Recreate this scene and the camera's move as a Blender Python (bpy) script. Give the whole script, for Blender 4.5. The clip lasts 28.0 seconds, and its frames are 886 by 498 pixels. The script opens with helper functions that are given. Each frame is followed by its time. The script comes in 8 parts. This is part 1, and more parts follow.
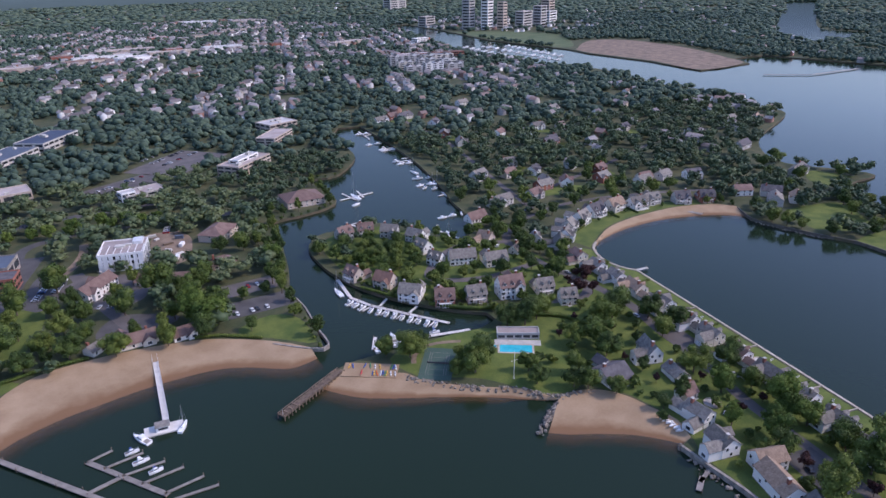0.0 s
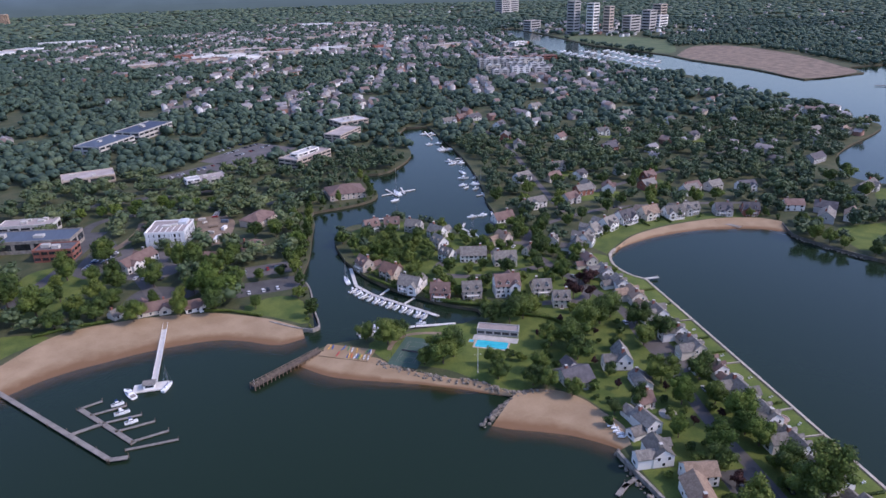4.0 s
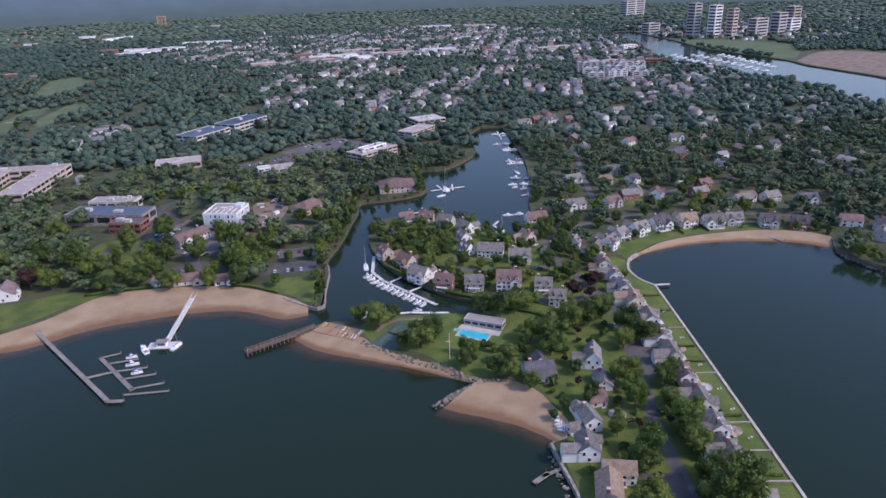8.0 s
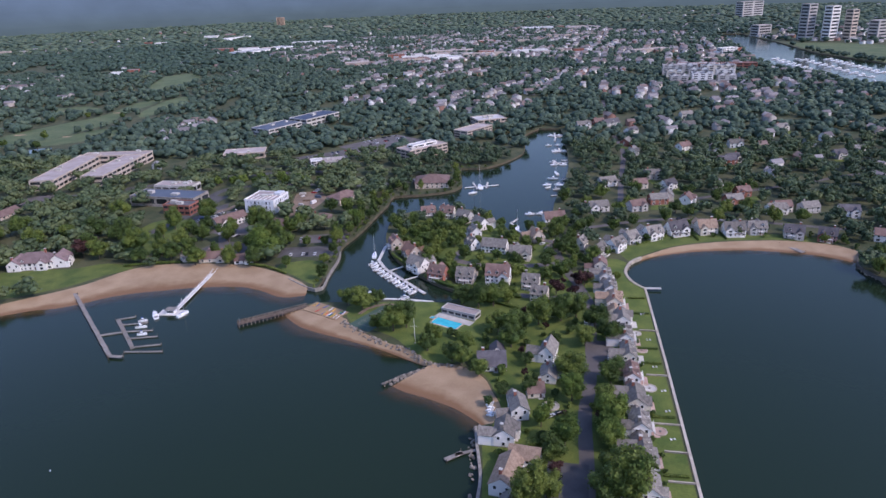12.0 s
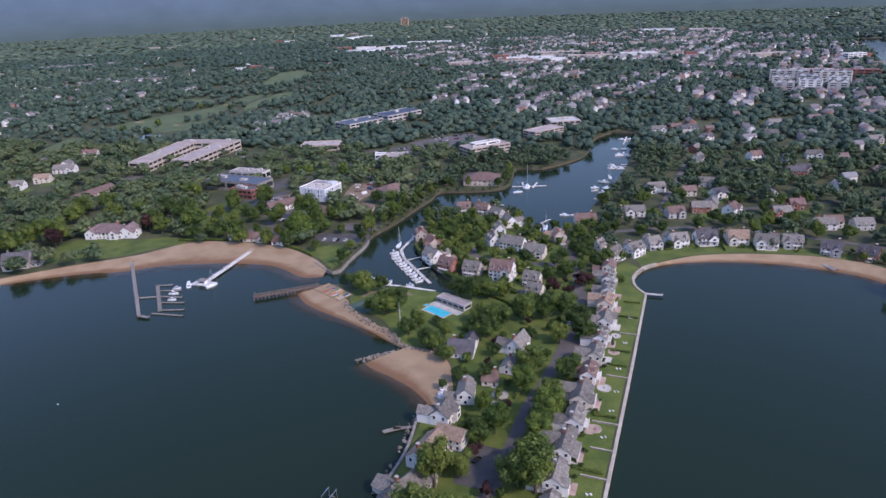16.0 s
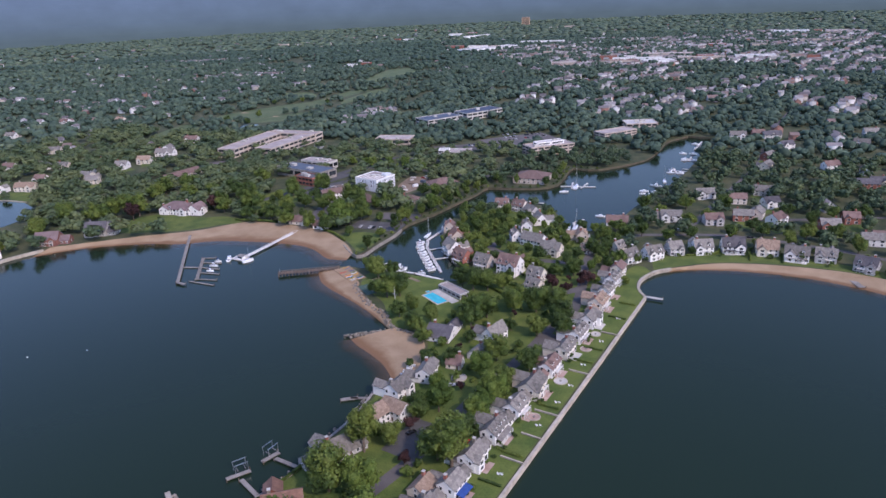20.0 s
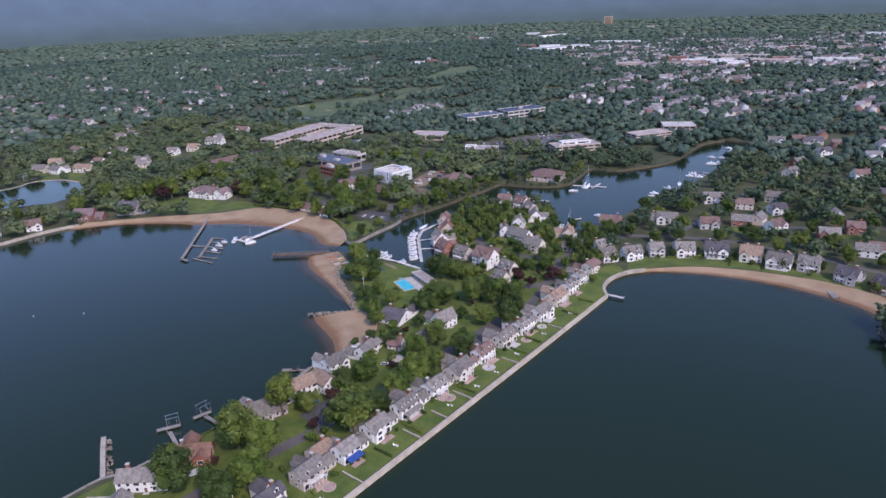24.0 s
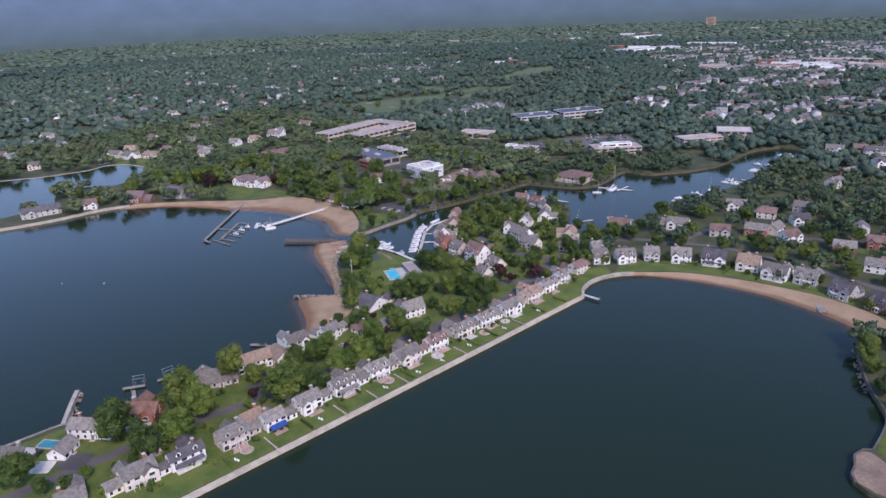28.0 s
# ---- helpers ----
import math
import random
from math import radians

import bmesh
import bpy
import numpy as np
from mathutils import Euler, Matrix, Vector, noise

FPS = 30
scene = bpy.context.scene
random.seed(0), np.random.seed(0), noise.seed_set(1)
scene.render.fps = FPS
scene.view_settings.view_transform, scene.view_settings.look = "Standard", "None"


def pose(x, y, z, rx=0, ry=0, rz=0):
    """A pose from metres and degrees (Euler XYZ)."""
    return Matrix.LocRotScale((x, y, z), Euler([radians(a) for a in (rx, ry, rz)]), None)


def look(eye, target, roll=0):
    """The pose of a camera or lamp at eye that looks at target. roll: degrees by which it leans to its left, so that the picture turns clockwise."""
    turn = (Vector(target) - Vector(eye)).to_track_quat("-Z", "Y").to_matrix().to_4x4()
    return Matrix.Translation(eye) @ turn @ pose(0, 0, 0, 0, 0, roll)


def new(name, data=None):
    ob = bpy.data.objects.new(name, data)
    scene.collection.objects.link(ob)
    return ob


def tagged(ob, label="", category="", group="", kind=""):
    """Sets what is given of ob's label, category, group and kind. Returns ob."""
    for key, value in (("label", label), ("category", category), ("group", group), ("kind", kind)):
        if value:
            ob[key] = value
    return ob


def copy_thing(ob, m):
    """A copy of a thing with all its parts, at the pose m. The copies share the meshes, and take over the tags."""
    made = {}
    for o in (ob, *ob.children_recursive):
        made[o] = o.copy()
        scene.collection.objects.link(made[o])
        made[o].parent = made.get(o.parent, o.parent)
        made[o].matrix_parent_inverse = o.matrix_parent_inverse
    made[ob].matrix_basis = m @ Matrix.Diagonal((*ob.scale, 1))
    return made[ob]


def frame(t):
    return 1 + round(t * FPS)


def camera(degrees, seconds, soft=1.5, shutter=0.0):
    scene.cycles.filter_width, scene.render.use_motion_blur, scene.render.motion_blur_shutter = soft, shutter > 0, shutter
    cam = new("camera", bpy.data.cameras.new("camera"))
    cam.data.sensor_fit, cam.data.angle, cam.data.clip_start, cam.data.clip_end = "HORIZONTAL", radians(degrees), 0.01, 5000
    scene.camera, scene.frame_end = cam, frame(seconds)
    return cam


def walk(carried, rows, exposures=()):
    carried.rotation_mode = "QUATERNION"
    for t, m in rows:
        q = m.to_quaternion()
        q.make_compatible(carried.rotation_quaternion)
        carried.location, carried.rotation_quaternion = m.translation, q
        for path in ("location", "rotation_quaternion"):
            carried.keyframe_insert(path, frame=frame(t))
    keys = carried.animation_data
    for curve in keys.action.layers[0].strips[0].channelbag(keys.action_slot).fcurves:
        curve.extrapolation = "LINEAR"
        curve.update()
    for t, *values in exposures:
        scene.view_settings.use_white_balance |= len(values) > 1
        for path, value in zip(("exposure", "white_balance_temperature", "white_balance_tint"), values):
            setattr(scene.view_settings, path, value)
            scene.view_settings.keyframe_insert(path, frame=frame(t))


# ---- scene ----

# ---- camera and its walk ----
cam = camera(65.84, 28.0)


def aim(t, x, y, z, yaw, pitch, roll):
    a, b = radians(yaw), radians(pitch)
    way = Vector((-math.sin(a) * math.cos(b), math.cos(a) * math.cos(b), math.sin(b)))
    eye = Vector((x, y, z))
    return t, look(eye, eye + way, roll)


PATH = [
    (0, -247.91, 86.40, 184.32, -28.80, -22.58, -0.91),
    (0.5, -241.56, 81.50, 184.23, -27.52, -22.50, -1.07),
    (1, -235.04, 76.53, 184.13, -26.03, -22.41, -1.11),
    (1.5, -228.34, 71.53, 184.04, -24.82, -22.35, -1.14),
    (2, -221.47, 66.52, 183.95, -23.72, -22.24, -1.07),
    (2.5, -214.44, 61.51, 183.85, -22.54, -22.18, -1.06),
    (3, -207.26, 56.54, 183.76, -21.10, -22.13, -1.06),
    (3.5, -199.92, 51.63, 183.66, -19.84, -22.11, -1.15),
    (5.5, -169.13, 32.85, 183.28, -14.98, -22.04, -1.44),
    (6, -161.10, 28.45, 183.18, -13.69, -21.96, -1.45),
    (6.5, -152.95, 24.20, 183.08, -12.41, -21.92, -1.50),
    (7, -144.69, 20.10, 182.97, -10.73, -21.83, -1.60),
    (7.5, -136.32, 16.16, 182.87, -9.10, -21.73, -1.72),
    (8, -127.85, 12.39, 182.76, -7.60, -21.66, -1.81),
    (8.5, -119.27, 8.80, 182.65, -6.18, -21.61, -1.90),
    (9, -110.61, 5.40, 182.54, -4.97, -21.56, -1.93),
    (9.5, -101.85, 2.19, 182.43, -4.07, -21.52, -1.96),
    (10, -93.02, -0.82, 182.31, -3.05, -21.45, -1.99),
    (10.5, -84.11, -3.64, 182.19, -1.97, -21.38, -2.02),
    (11, -75.13, -6.26, 182.07, -0.62, -21.34, -2.08),
    (11.5, -66.09, -8.67, 181.94, 0.69, -21.27, -2.13),
    (12, -56.98, -10.88, 181.82, 2.14, -21.26, -2.24),
    (12.5, -47.83, -12.88, 181.68, 3.47, -21.22, -2.25),
    (14.5, -10.80, -18.81, 181.11, 8.86, -21.01, -2.42),
    (15, -1.48, -19.78, 180.96, 10.29, -20.93, -2.43),
    (15.5, 7.87, -20.54, 180.80, 11.71, -20.87, -2.45),
    (16, 17.23, -21.11, 180.64, 12.91, -20.80, -2.41),
    (16.5, 26.60, -21.47, 180.47, 14.32, -20.77, -2.45),
    (17, 35.96, -21.63, 180.29, 15.80, -20.73, -2.48),
    (17.5, 45.32, -21.59, 180.12, 17.31, -20.66, -2.48),
    (18, 54.67, -21.35, 179.93, 18.61, -20.61, -2.59),
    (18.5, 64.01, -20.92, 179.74, 19.93, -20.55, -2.61),
    (19, 73.32, -20.29, 179.55, 21.25, -20.52, -2.64),
    (19.5, 82.60, -19.47, 179.34, 22.57, -20.47, -2.62),
    (20, 91.85, -18.46, 179.13, 23.63, -20.43, -2.57),
    (20.5, 101.06, -17.25, 178.92, 24.70, -20.40, -2.46),
    (21, 110.23, -15.85, 178.70, 25.69, -20.39, -2.46),
    (21.5, 119.34, -14.25, 178.47, 26.61, -20.36, -2.39),
    (23.5, 155.21, -5.88, 177.48, 30.14, -20.28, -2.37),
    (24, 164.00, -3.27, 177.22, 31.04, -20.25, -2.38),
    (24.5, 172.70, -0.46, 176.95, 32.11, -20.22, -2.37),
    (25, 181.32, 2.58, 176.67, 33.28, -20.16, -2.40),
    (25.5, 189.85, 5.84, 176.38, 34.38, -20.09, -2.45),
    (26, 198.28, 9.33, 176.08, 35.58, -20.04, -2.41),
    (26.5, 206.62, 13.07, 175.77, 36.84, -20.00, -2.39),
    (27, 214.84, 17.06, 175.46, 37.98, -19.97, -2.39),
    (27.5, 222.95, 21.31, 175.13, 38.90, -19.94, -2.34),
    (28, 230.95, 25.84, 174.80, 39.60, -19.93, -2.37)
]
walk(cam, [aim(*row) for row in PATH], [(0.0, 0.0, 5510, 31), (28.0, 0.0, 5510, 31)])

# ---- world, sun, exposure ----
SUN_TO = Vector((0.74, -0.42, 0.78)).normalized()
world = bpy.data.worlds.new("sky")
scene.world = world
world.use_nodes = True
_n = world.node_tree.nodes
_sky = _n.new("ShaderNodeTexSky")
_sky.sky_type = 'NISHITA'
_sky.sun_disc = False
_sky.sun_elevation = math.asin(SUN_TO.z)
_sky.sun_rotation = math.atan2(SUN_TO.x, SUN_TO.y)
_sky.altitude = 50
_sky.air_density, _sky.dust_density, _sky.ozone_density = 1.3, 1.4, 2.0
world.node_tree.links.new(_sky.outputs[0], _n["Background"].inputs[0])
_n["Background"].inputs[1].default_value = 0.19
_sun = bpy.data.lights.new("sun", 'SUN')
_sun.energy, _sun.angle, _sun.color = 2.6, radians(1.0), (1.0, 0.85, 0.60)
sun_lamp = new("sun", _sun)
sun_lamp.matrix_world = look(SUN_TO * 900, (0, 0, 0))


# ---- materials ----
def material(name, c1, c2, scale=0.3, fine=6.0, rough=0.85, metal=0.0, bump=0.25, dist=0.05, vary=0.12, fine_amount=0.25, stretch=(1, 1, 1), world_space=True, spec=0.5):
    """Two colours mixed by a wide noise, broken up by a fine noise, shifted from object to object."""
    m = bpy.data.materials.new(name)
    m.use_nodes = True
    nt = m.node_tree
    N, L = nt.nodes, nt.links
    b = N["Principled BSDF"]
    if world_space:
        geo = N.new("ShaderNodeNewGeometry")
        src = geo.outputs["Position"]
    else:
        src = N.new("ShaderNodeTexCoord").outputs["Object"]
    mp = N.new("ShaderNodeMapping")
    mp.inputs["Scale"].default_value = stretch
    L.new(src, mp.inputs["Vector"])
    wide, small = N.new("ShaderNodeTexNoise"), N.new("ShaderNodeTexNoise")
    wide.inputs["Scale"].default_value, wide.inputs["Detail"].default_value = scale, 4
    small.inputs["Scale"].default_value, small.inputs["Detail"].default_value = fine, 3
    L.new(mp.outputs[0], wide.inputs["Vector"])
    L.new(mp.outputs[0], small.inputs["Vector"])
    ramp = N.new("ShaderNodeMapRange")
    ramp.inputs[1].default_value, ramp.inputs[2].default_value = 0.35, 0.65
    L.new(wide.outputs["Fac"], ramp.inputs[0])
    mix = N.new("ShaderNodeMix")
    mix.data_type = 'RGBA'
    mix.inputs[6].default_value, mix.inputs[7].default_value = (*c1, 1), (*c2, 1)
    L.new(ramp.outputs[0], mix.inputs[0])
    info = N.new("ShaderNodeObjectInfo")
    val = N.new("ShaderNodeMath")
    val.operation = 'MULTIPLY_ADD'
    val.inputs[1].default_value, val.inputs[2].default_value = 2 * vary, 1 - vary
    L.new(info.outputs["Random"], val.inputs[0])
    fin = N.new("ShaderNodeMath")
    fin.operation = 'MULTIPLY_ADD'
    fin.inputs[1].default_value, fin.inputs[2].default_value = 2 * fine_amount, 1 - fine_amount
    L.new(small.outputs["Fac"], fin.inputs[0])
    both = N.new("ShaderNodeMath")
    both.operation = 'MULTIPLY'
    L.new(val.outputs[0], both.inputs[0])
    L.new(fin.outputs[0], both.inputs[1])
    hsv = N.new("ShaderNodeHueSaturation")
    L.new(mix.outputs[2], hsv.inputs["Color"])
    L.new(both.outputs[0], hsv.inputs["Value"])
    L.new(hsv.outputs[0], b.inputs["Base Color"])
    b.inputs["Roughness"].default_value, b.inputs["Metallic"].default_value = rough, metal
    b.inputs["Specular IOR Level"].default_value = spec
    if bump:
        bp = N.new("ShaderNodeBump")
        bp.inputs["Strength"].default_value, bp.inputs["Distance"].default_value = bump, dist
        L.new(small.outputs["Fac"], bp.inputs["Height"])
        L.new(bp.outputs[0], b.inputs["Normal"])
    return m


M = {}
M["grass"] = material("grass", (0.036, 0.052, 0.017), (0.086, 0.086, 0.036), 0.07, 1.2, 0.95, vary=0.05, fine_amount=0.5)
M["lawn"] = material("lawn", (0.062, 0.098, 0.013), (0.120, 0.148, 0.024), 0.10, 1.6, 0.95, vary=0.06, fine_amount=0.45)
M["golf"] = material("golf_grass", (0.075, 0.112, 0.040), (0.115, 0.142, 0.058), 0.03, 0.3, 0.95, vary=0.06, fine_amount=0.4)
M["bank"] = material("earth_bank", (0.07, 0.065, 0.035), (0.13, 0.10, 0.065), 0.15, 1.5, 0.95)
M["earth"] = material("bare_earth", (0.15, 0.110, 0.076), (0.26, 0.19, 0.128), 0.07, 0.8, 0.95, fine_amount=0.45)
M["asphalt"] = material("asphalt", (0.065, 0.062, 0.062), (0.10, 0.095, 0.092), 0.12, 4.0, 0.9, vary=0.05)
M["old_asphalt"] = material("old_asphalt", (0.095, 0.086, 0.082), (0.135, 0.12, 0.112), 0.1, 3.0, 0.9, vary=0.08)
M["concrete"] = material("concrete", (0.42, 0.40, 0.36), (0.55, 0.52, 0.47), 0.25, 3.0, 0.9)
M["pale_wall"] = material("pale_stone_wall", (0.36, 0.31, 0.24), (0.50, 0.44, 0.35), 0.3, 3.0, 0.9)
# dark tone stands for overgrowth and for shadow painted into the wall
M["dark_stone"] = material("shaded_overgrown_stone", (0.065, 0.06, 0.05), (0.12, 0.105, 0.085), 0.4, 2.5, 0.92, vary=0.3, bump=0.5, dist=0.2)
M["stone"] = material("weathered_stone", (0.16, 0.145, 0.125), (0.30, 0.27, 0.23), 0.4, 2.5, 0.92, vary=0.3, bump=0.5, dist=0.2)
M["rock"] = material("riprap_rock", (0.15, 0.13, 0.105), (0.29, 0.25, 0.20), 0.5, 2.0, 0.92, vary=0.35, bump=0.6, dist=0.15)
M["paving"] = material("terrace_paving", (0.36, 0.24, 0.19), (0.46, 0.34, 0.28), 0.3, 4.0, 0.9)
M["white_paint"] = material("white_paint", (0.78, 0.77, 0.74), (0.84, 0.83, 0.81), 0.2, 3.0, 0.6, vary=0.03, fine_amount=0.05, bump=0.1)
M["clap_white"] = material("white_clapboard", (0.74, 0.72, 0.68), (0.80, 0.77, 0.73), 0.2, 4.0, 0.7, vary=0.05, fine_amount=0.08, stretch=(0.2, 0.2, 3))
M["clap_cream"] = material("cream_clapboard", (0.62, 0.55, 0.45), (0.70, 0.64, 0.54), 0.2, 4.0, 0.7, vary=0.08, fine_amount=0.1, stretch=(0.2, 0.2, 3))
M["clap_grey"] = material("grey_shingle_wall", (0.40, 0.38, 0.36), (0.50, 0.48, 0.45), 0.2, 4.0, 0.8, vary=0.12, fine_amount=0.15, stretch=(0.3, 0.3, 3))
M["brick"] = material("red_brick_wall", (0.24, 0.09, 0.06), (0.33, 0.13, 0.09), 0.3, 5.0, 0.85, vary=0.12)
M["tan_wall"] = material("tan_stucco_wall", (0.44, 0.36, 0.29), (0.54, 0.46, 0.38), 0.2, 4.0, 0.85, vary=0.1, fine_amount=0.1)
# brick ochre paled, with distance haze put into the colour
M["ochre_wall"] = material("ochre_brick_wall", (0.42, 0.29, 0.19), (0.50, 0.36, 0.24), 0.2, 4.0, 0.85, vary=0.1, fine_amount=0.1)
M["sheeting"] = material("translucent_building_sheeting", (0.58, 0.60, 0.62), (0.78, 0.79, 0.80), 0.5, 2.5, 0.45, vary=0.18, fine_amount=0.15, stretch=(1, 1, 0.2))
M["roof_grey"] = material("grey_shingle_roof", (0.136, 0.124, 0.108), (0.228, 0.208, 0.180), 0.7, 2.2, 0.9, vary=0.28, fine_amount=0.45)
M["roof_dark"] = material("dark_shingle_roof", (0.075, 0.07, 0.075), (0.12, 0.11, 0.115), 0.35, 2.5, 0.9, vary=0.2, fine_amount=0.3)
M["roof_tan"] = material("cedar_shingle_roof", (0.25, 0.175, 0.12), (0.35, 0.255, 0.18), 0.6, 2.0, 0.9, vary=0.12, fine_amount=0.45)
M["roof_brown"] = material("brown_shingle_roof", (0.15, 0.095, 0.08), (0.21, 0.14, 0.115), 0.3, 2.0, 0.9, vary=0.15, fine_amount=0.3)
M["roof_mauve"] = material("faded_brown_shingle_roof", (0.17, 0.12, 0.115), (0.23, 0.165, 0.155), 0.3, 2.0, 0.9, vary=0.15, fine_amount=0.3)
M["shingle_brown"] = material("red_brown_shingle_wall", (0.17, 0.075, 0.055), (0.23, 0.105, 0.08), 0.2, 4.0, 0.85, vary=0.12, fine_amount=0.2, stretch=(0.3, 0.3, 3))
M["roof_red"] = material("red_tile_roof", (0.155, 0.085, 0.06), (0.23, 0.13, 0.092), 0.3, 2.0, 0.85, vary=0.15, fine_amount=0.35)
M["roof_blue"] = material("blue_metal_roof", (0.075, 0.095, 0.13), (0.10, 0.125, 0.165), 0.1, 1.2, 0.7, vary=0.05, stretch=(1, 0.1, 1))
M["roof_flat"] = material("gravel_flat_roof", (0.32, 0.27, 0.245), (0.42, 0.36, 0.33), 0.08, 1.5, 0.95, vary=0.15)
M["roof_white"] = material("white_membrane_roof", (0.44, 0.42, 0.40), (0.56, 0.54, 0.51), 0.06, 1.0, 0.8, vary=0.15, fine_amount=0.15)
M["solar"] = material("solar_panel", (0.03, 0.04, 0.07), (0.05, 0.06, 0.10), 0.2, 3.0, 0.55, vary=0.2)
M["glass"] = material("window_glass", (0.02, 0.025, 0.03), (0.05, 0.055, 0.06), 0.3, 2.0, 0.08, bump=0, vary=0.4)
M["wood"] = material("grey_dock_timber", (0.20, 0.18, 0.155), (0.29, 0.26, 0.225), 0.4, 4.0, 0.9, vary=0.12, stretch=(1, 1, 1))
M["pale_wood"] = material("pale_dock_decking", (0.56, 0.53, 0.48), (0.68, 0.65, 0.60), 0.4, 4.0, 0.85, vary=0.1)
M["brown_wood"] = material("brown_pier_timber", (0.12, 0.085, 0.06), (0.22, 0.165, 0.115), 0.5, 4.0, 0.92, vary=0.3)
M["gelcoat"] = material("white_gelcoat", (0.80, 0.80, 0.79), (0.85, 0.85, 0.84), 0.5, 3.0, 0.3, vary=0.06, fine_amount=0.04, bump=0)
M["blue_canvas"] = material("blue_canvas", (0.02, 0.05, 0.20), (0.03, 0.08, 0.28), 0.8, 5.0, 0.8, vary=0.2)
M["metal"] = material("aluminium", (0.62, 0.62, 0.62), (0.72, 0.72, 0.72), 0.6, 4.0, 0.35, metal=0.9, bump=0)
M["bark"] = material("bark", (0.10, 0.075, 0.055), (0.16, 0.125, 0.095), 1.0, 6.0, 0.95, vary=0.2, world_space=False)
M["pool"] = material("pool_water", (0.03, 0.38, 0.45), (0.06, 0.46, 0.53), 0.3, 1.0, 0.1, vary=0.1, fine_amount=0.15)
M["pool_deep"] = material("deep_pool_water", (0.03, 0.20, 0.23), (0.05, 0.26, 0.29), 0.3, 1.0, 0.1, vary=0.1, fine_amount=0.15)
M["court"] = material("tennis_court_surface", (0.045, 0.085, 0.062), (0.06, 0.10, 0.075), 0.1, 1.5, 0.9)


def leaf_material(name, c1, c2, c3, patch=0.09, spread=0.5, rough=0.7, spec=0.2, through_leaf=0.12):
    """Foliage: tree-sized patches of tone, and each clump of leaves a little different."""
    m = bpy.data.materials.new(name)
    m.use_nodes = True
    N, L = m.node_tree.nodes, m.node_tree.links
    b = N["Principled BSDF"]
    geo, info = N.new("ShaderNodeNewGeometry"), N.new("ShaderNodeObjectInfo")
    wide = N.new("ShaderNodeTexNoise")
    wide.inputs["Scale"].default_value, wide.inputs["Detail"].default_value = patch, 1.5
    L.new(geo.outputs["Position"], wide.inputs["Vector"])
    add = N.new("ShaderNodeMath")
    add.operation = 'ADD'
    L.new(wide.outputs["Fac"], add.inputs[0])
    sc = N.new("ShaderNodeMath")
    sc.operation = 'MULTIPLY_ADD'
    sc.inputs[1].default_value, sc.inputs[2].default_value = 0.5, -0.25
    L.new(info.outputs["Random"], sc.inputs[0])
    L.new(sc.outputs[0], add.inputs[1])
    ramp = N.new("ShaderNodeValToRGB")
    e = ramp.color_ramp.elements
    e[0].position, e[0].color = 0.33, (*c1, 1)
    e[1].position, e[1].color = 0.70, (*c3, 1)
    mid = e.new(0.52)
    mid.color = (*c2, 1)
    L.new(add.outputs[0], ramp.inputs[0])
    val = N.new("ShaderNodeMath")
    val.operation = 'MULTIPLY_ADD'
    val.inputs[1].default_value, val.inputs[2].default_value = spread, 1 - spread / 2
    L.new(geo.outputs["Random Per Island"], val.inputs[0])
    hsv = N.new("ShaderNodeHueSaturation")
    L.new(ramp.outputs[0], hsv.inputs["Color"])
    L.new(val.outputs[0], hsv.inputs["Value"])
    L.new(hsv.outputs[0], b.inputs["Base Color"])
    b.inputs["Roughness"].default_value = rough
    b.inputs["Specular IOR Level"].default_value = spec
    # thin leaves let some light through
    thin, both = N.new("ShaderNodeBsdfTranslucent"), N.new("ShaderNodeMixShader")
    L.new(hsv.outputs[0], thin.inputs["Color"])
    both.inputs[0].default_value = through_leaf
    L.new(b.outputs[0], both.inputs[1])
    L.new(thin.outputs[0], both.inputs[2])
    L.new(both.outputs[0], N["Material Output"].inputs["Surface"])
    return m


M["leaf"] = leaf_material("foliage", (0.046, 0.076, 0.016), (0.080, 0.120, 0.022), (0.128, 0.164, 0.030), 0.09, 0.55, 0.6, 0.25)
# distance haze is painted into this pale, bluish leaf colour
M["leaf_far_hazed"] = leaf_material("haze_tinted_foliage", (0.046, 0.076, 0.052), (0.072, 0.107, 0.070), (0.110, 0.140, 0.080), 0.045, 0.45, 0.75, 0.25, 0.0)
# woods' green shifted bluer, part-way to the haze painted on far leaves
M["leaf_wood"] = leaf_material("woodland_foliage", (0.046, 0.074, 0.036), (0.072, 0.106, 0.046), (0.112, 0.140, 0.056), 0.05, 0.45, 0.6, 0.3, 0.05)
M["leaf_bright"] = leaf_material("bright_foliage", (0.066, 0.106, 0.020), (0.096, 0.146, 0.026), (0.132, 0.180, 0.034), 0.09, 0.5, 0.7, 0.2)
M["leaf_red"] = leaf_material("copper_foliage", (0.035, 0.018, 0.018), (0.05, 0.024, 0.022), (0.07, 0.035, 0.03))
M["leaf_pine"] = leaf_material("conifer_foliage", (0.025, 0.05, 0.028), (0.035, 0.065, 0.035), (0.05, 0.08, 0.04))


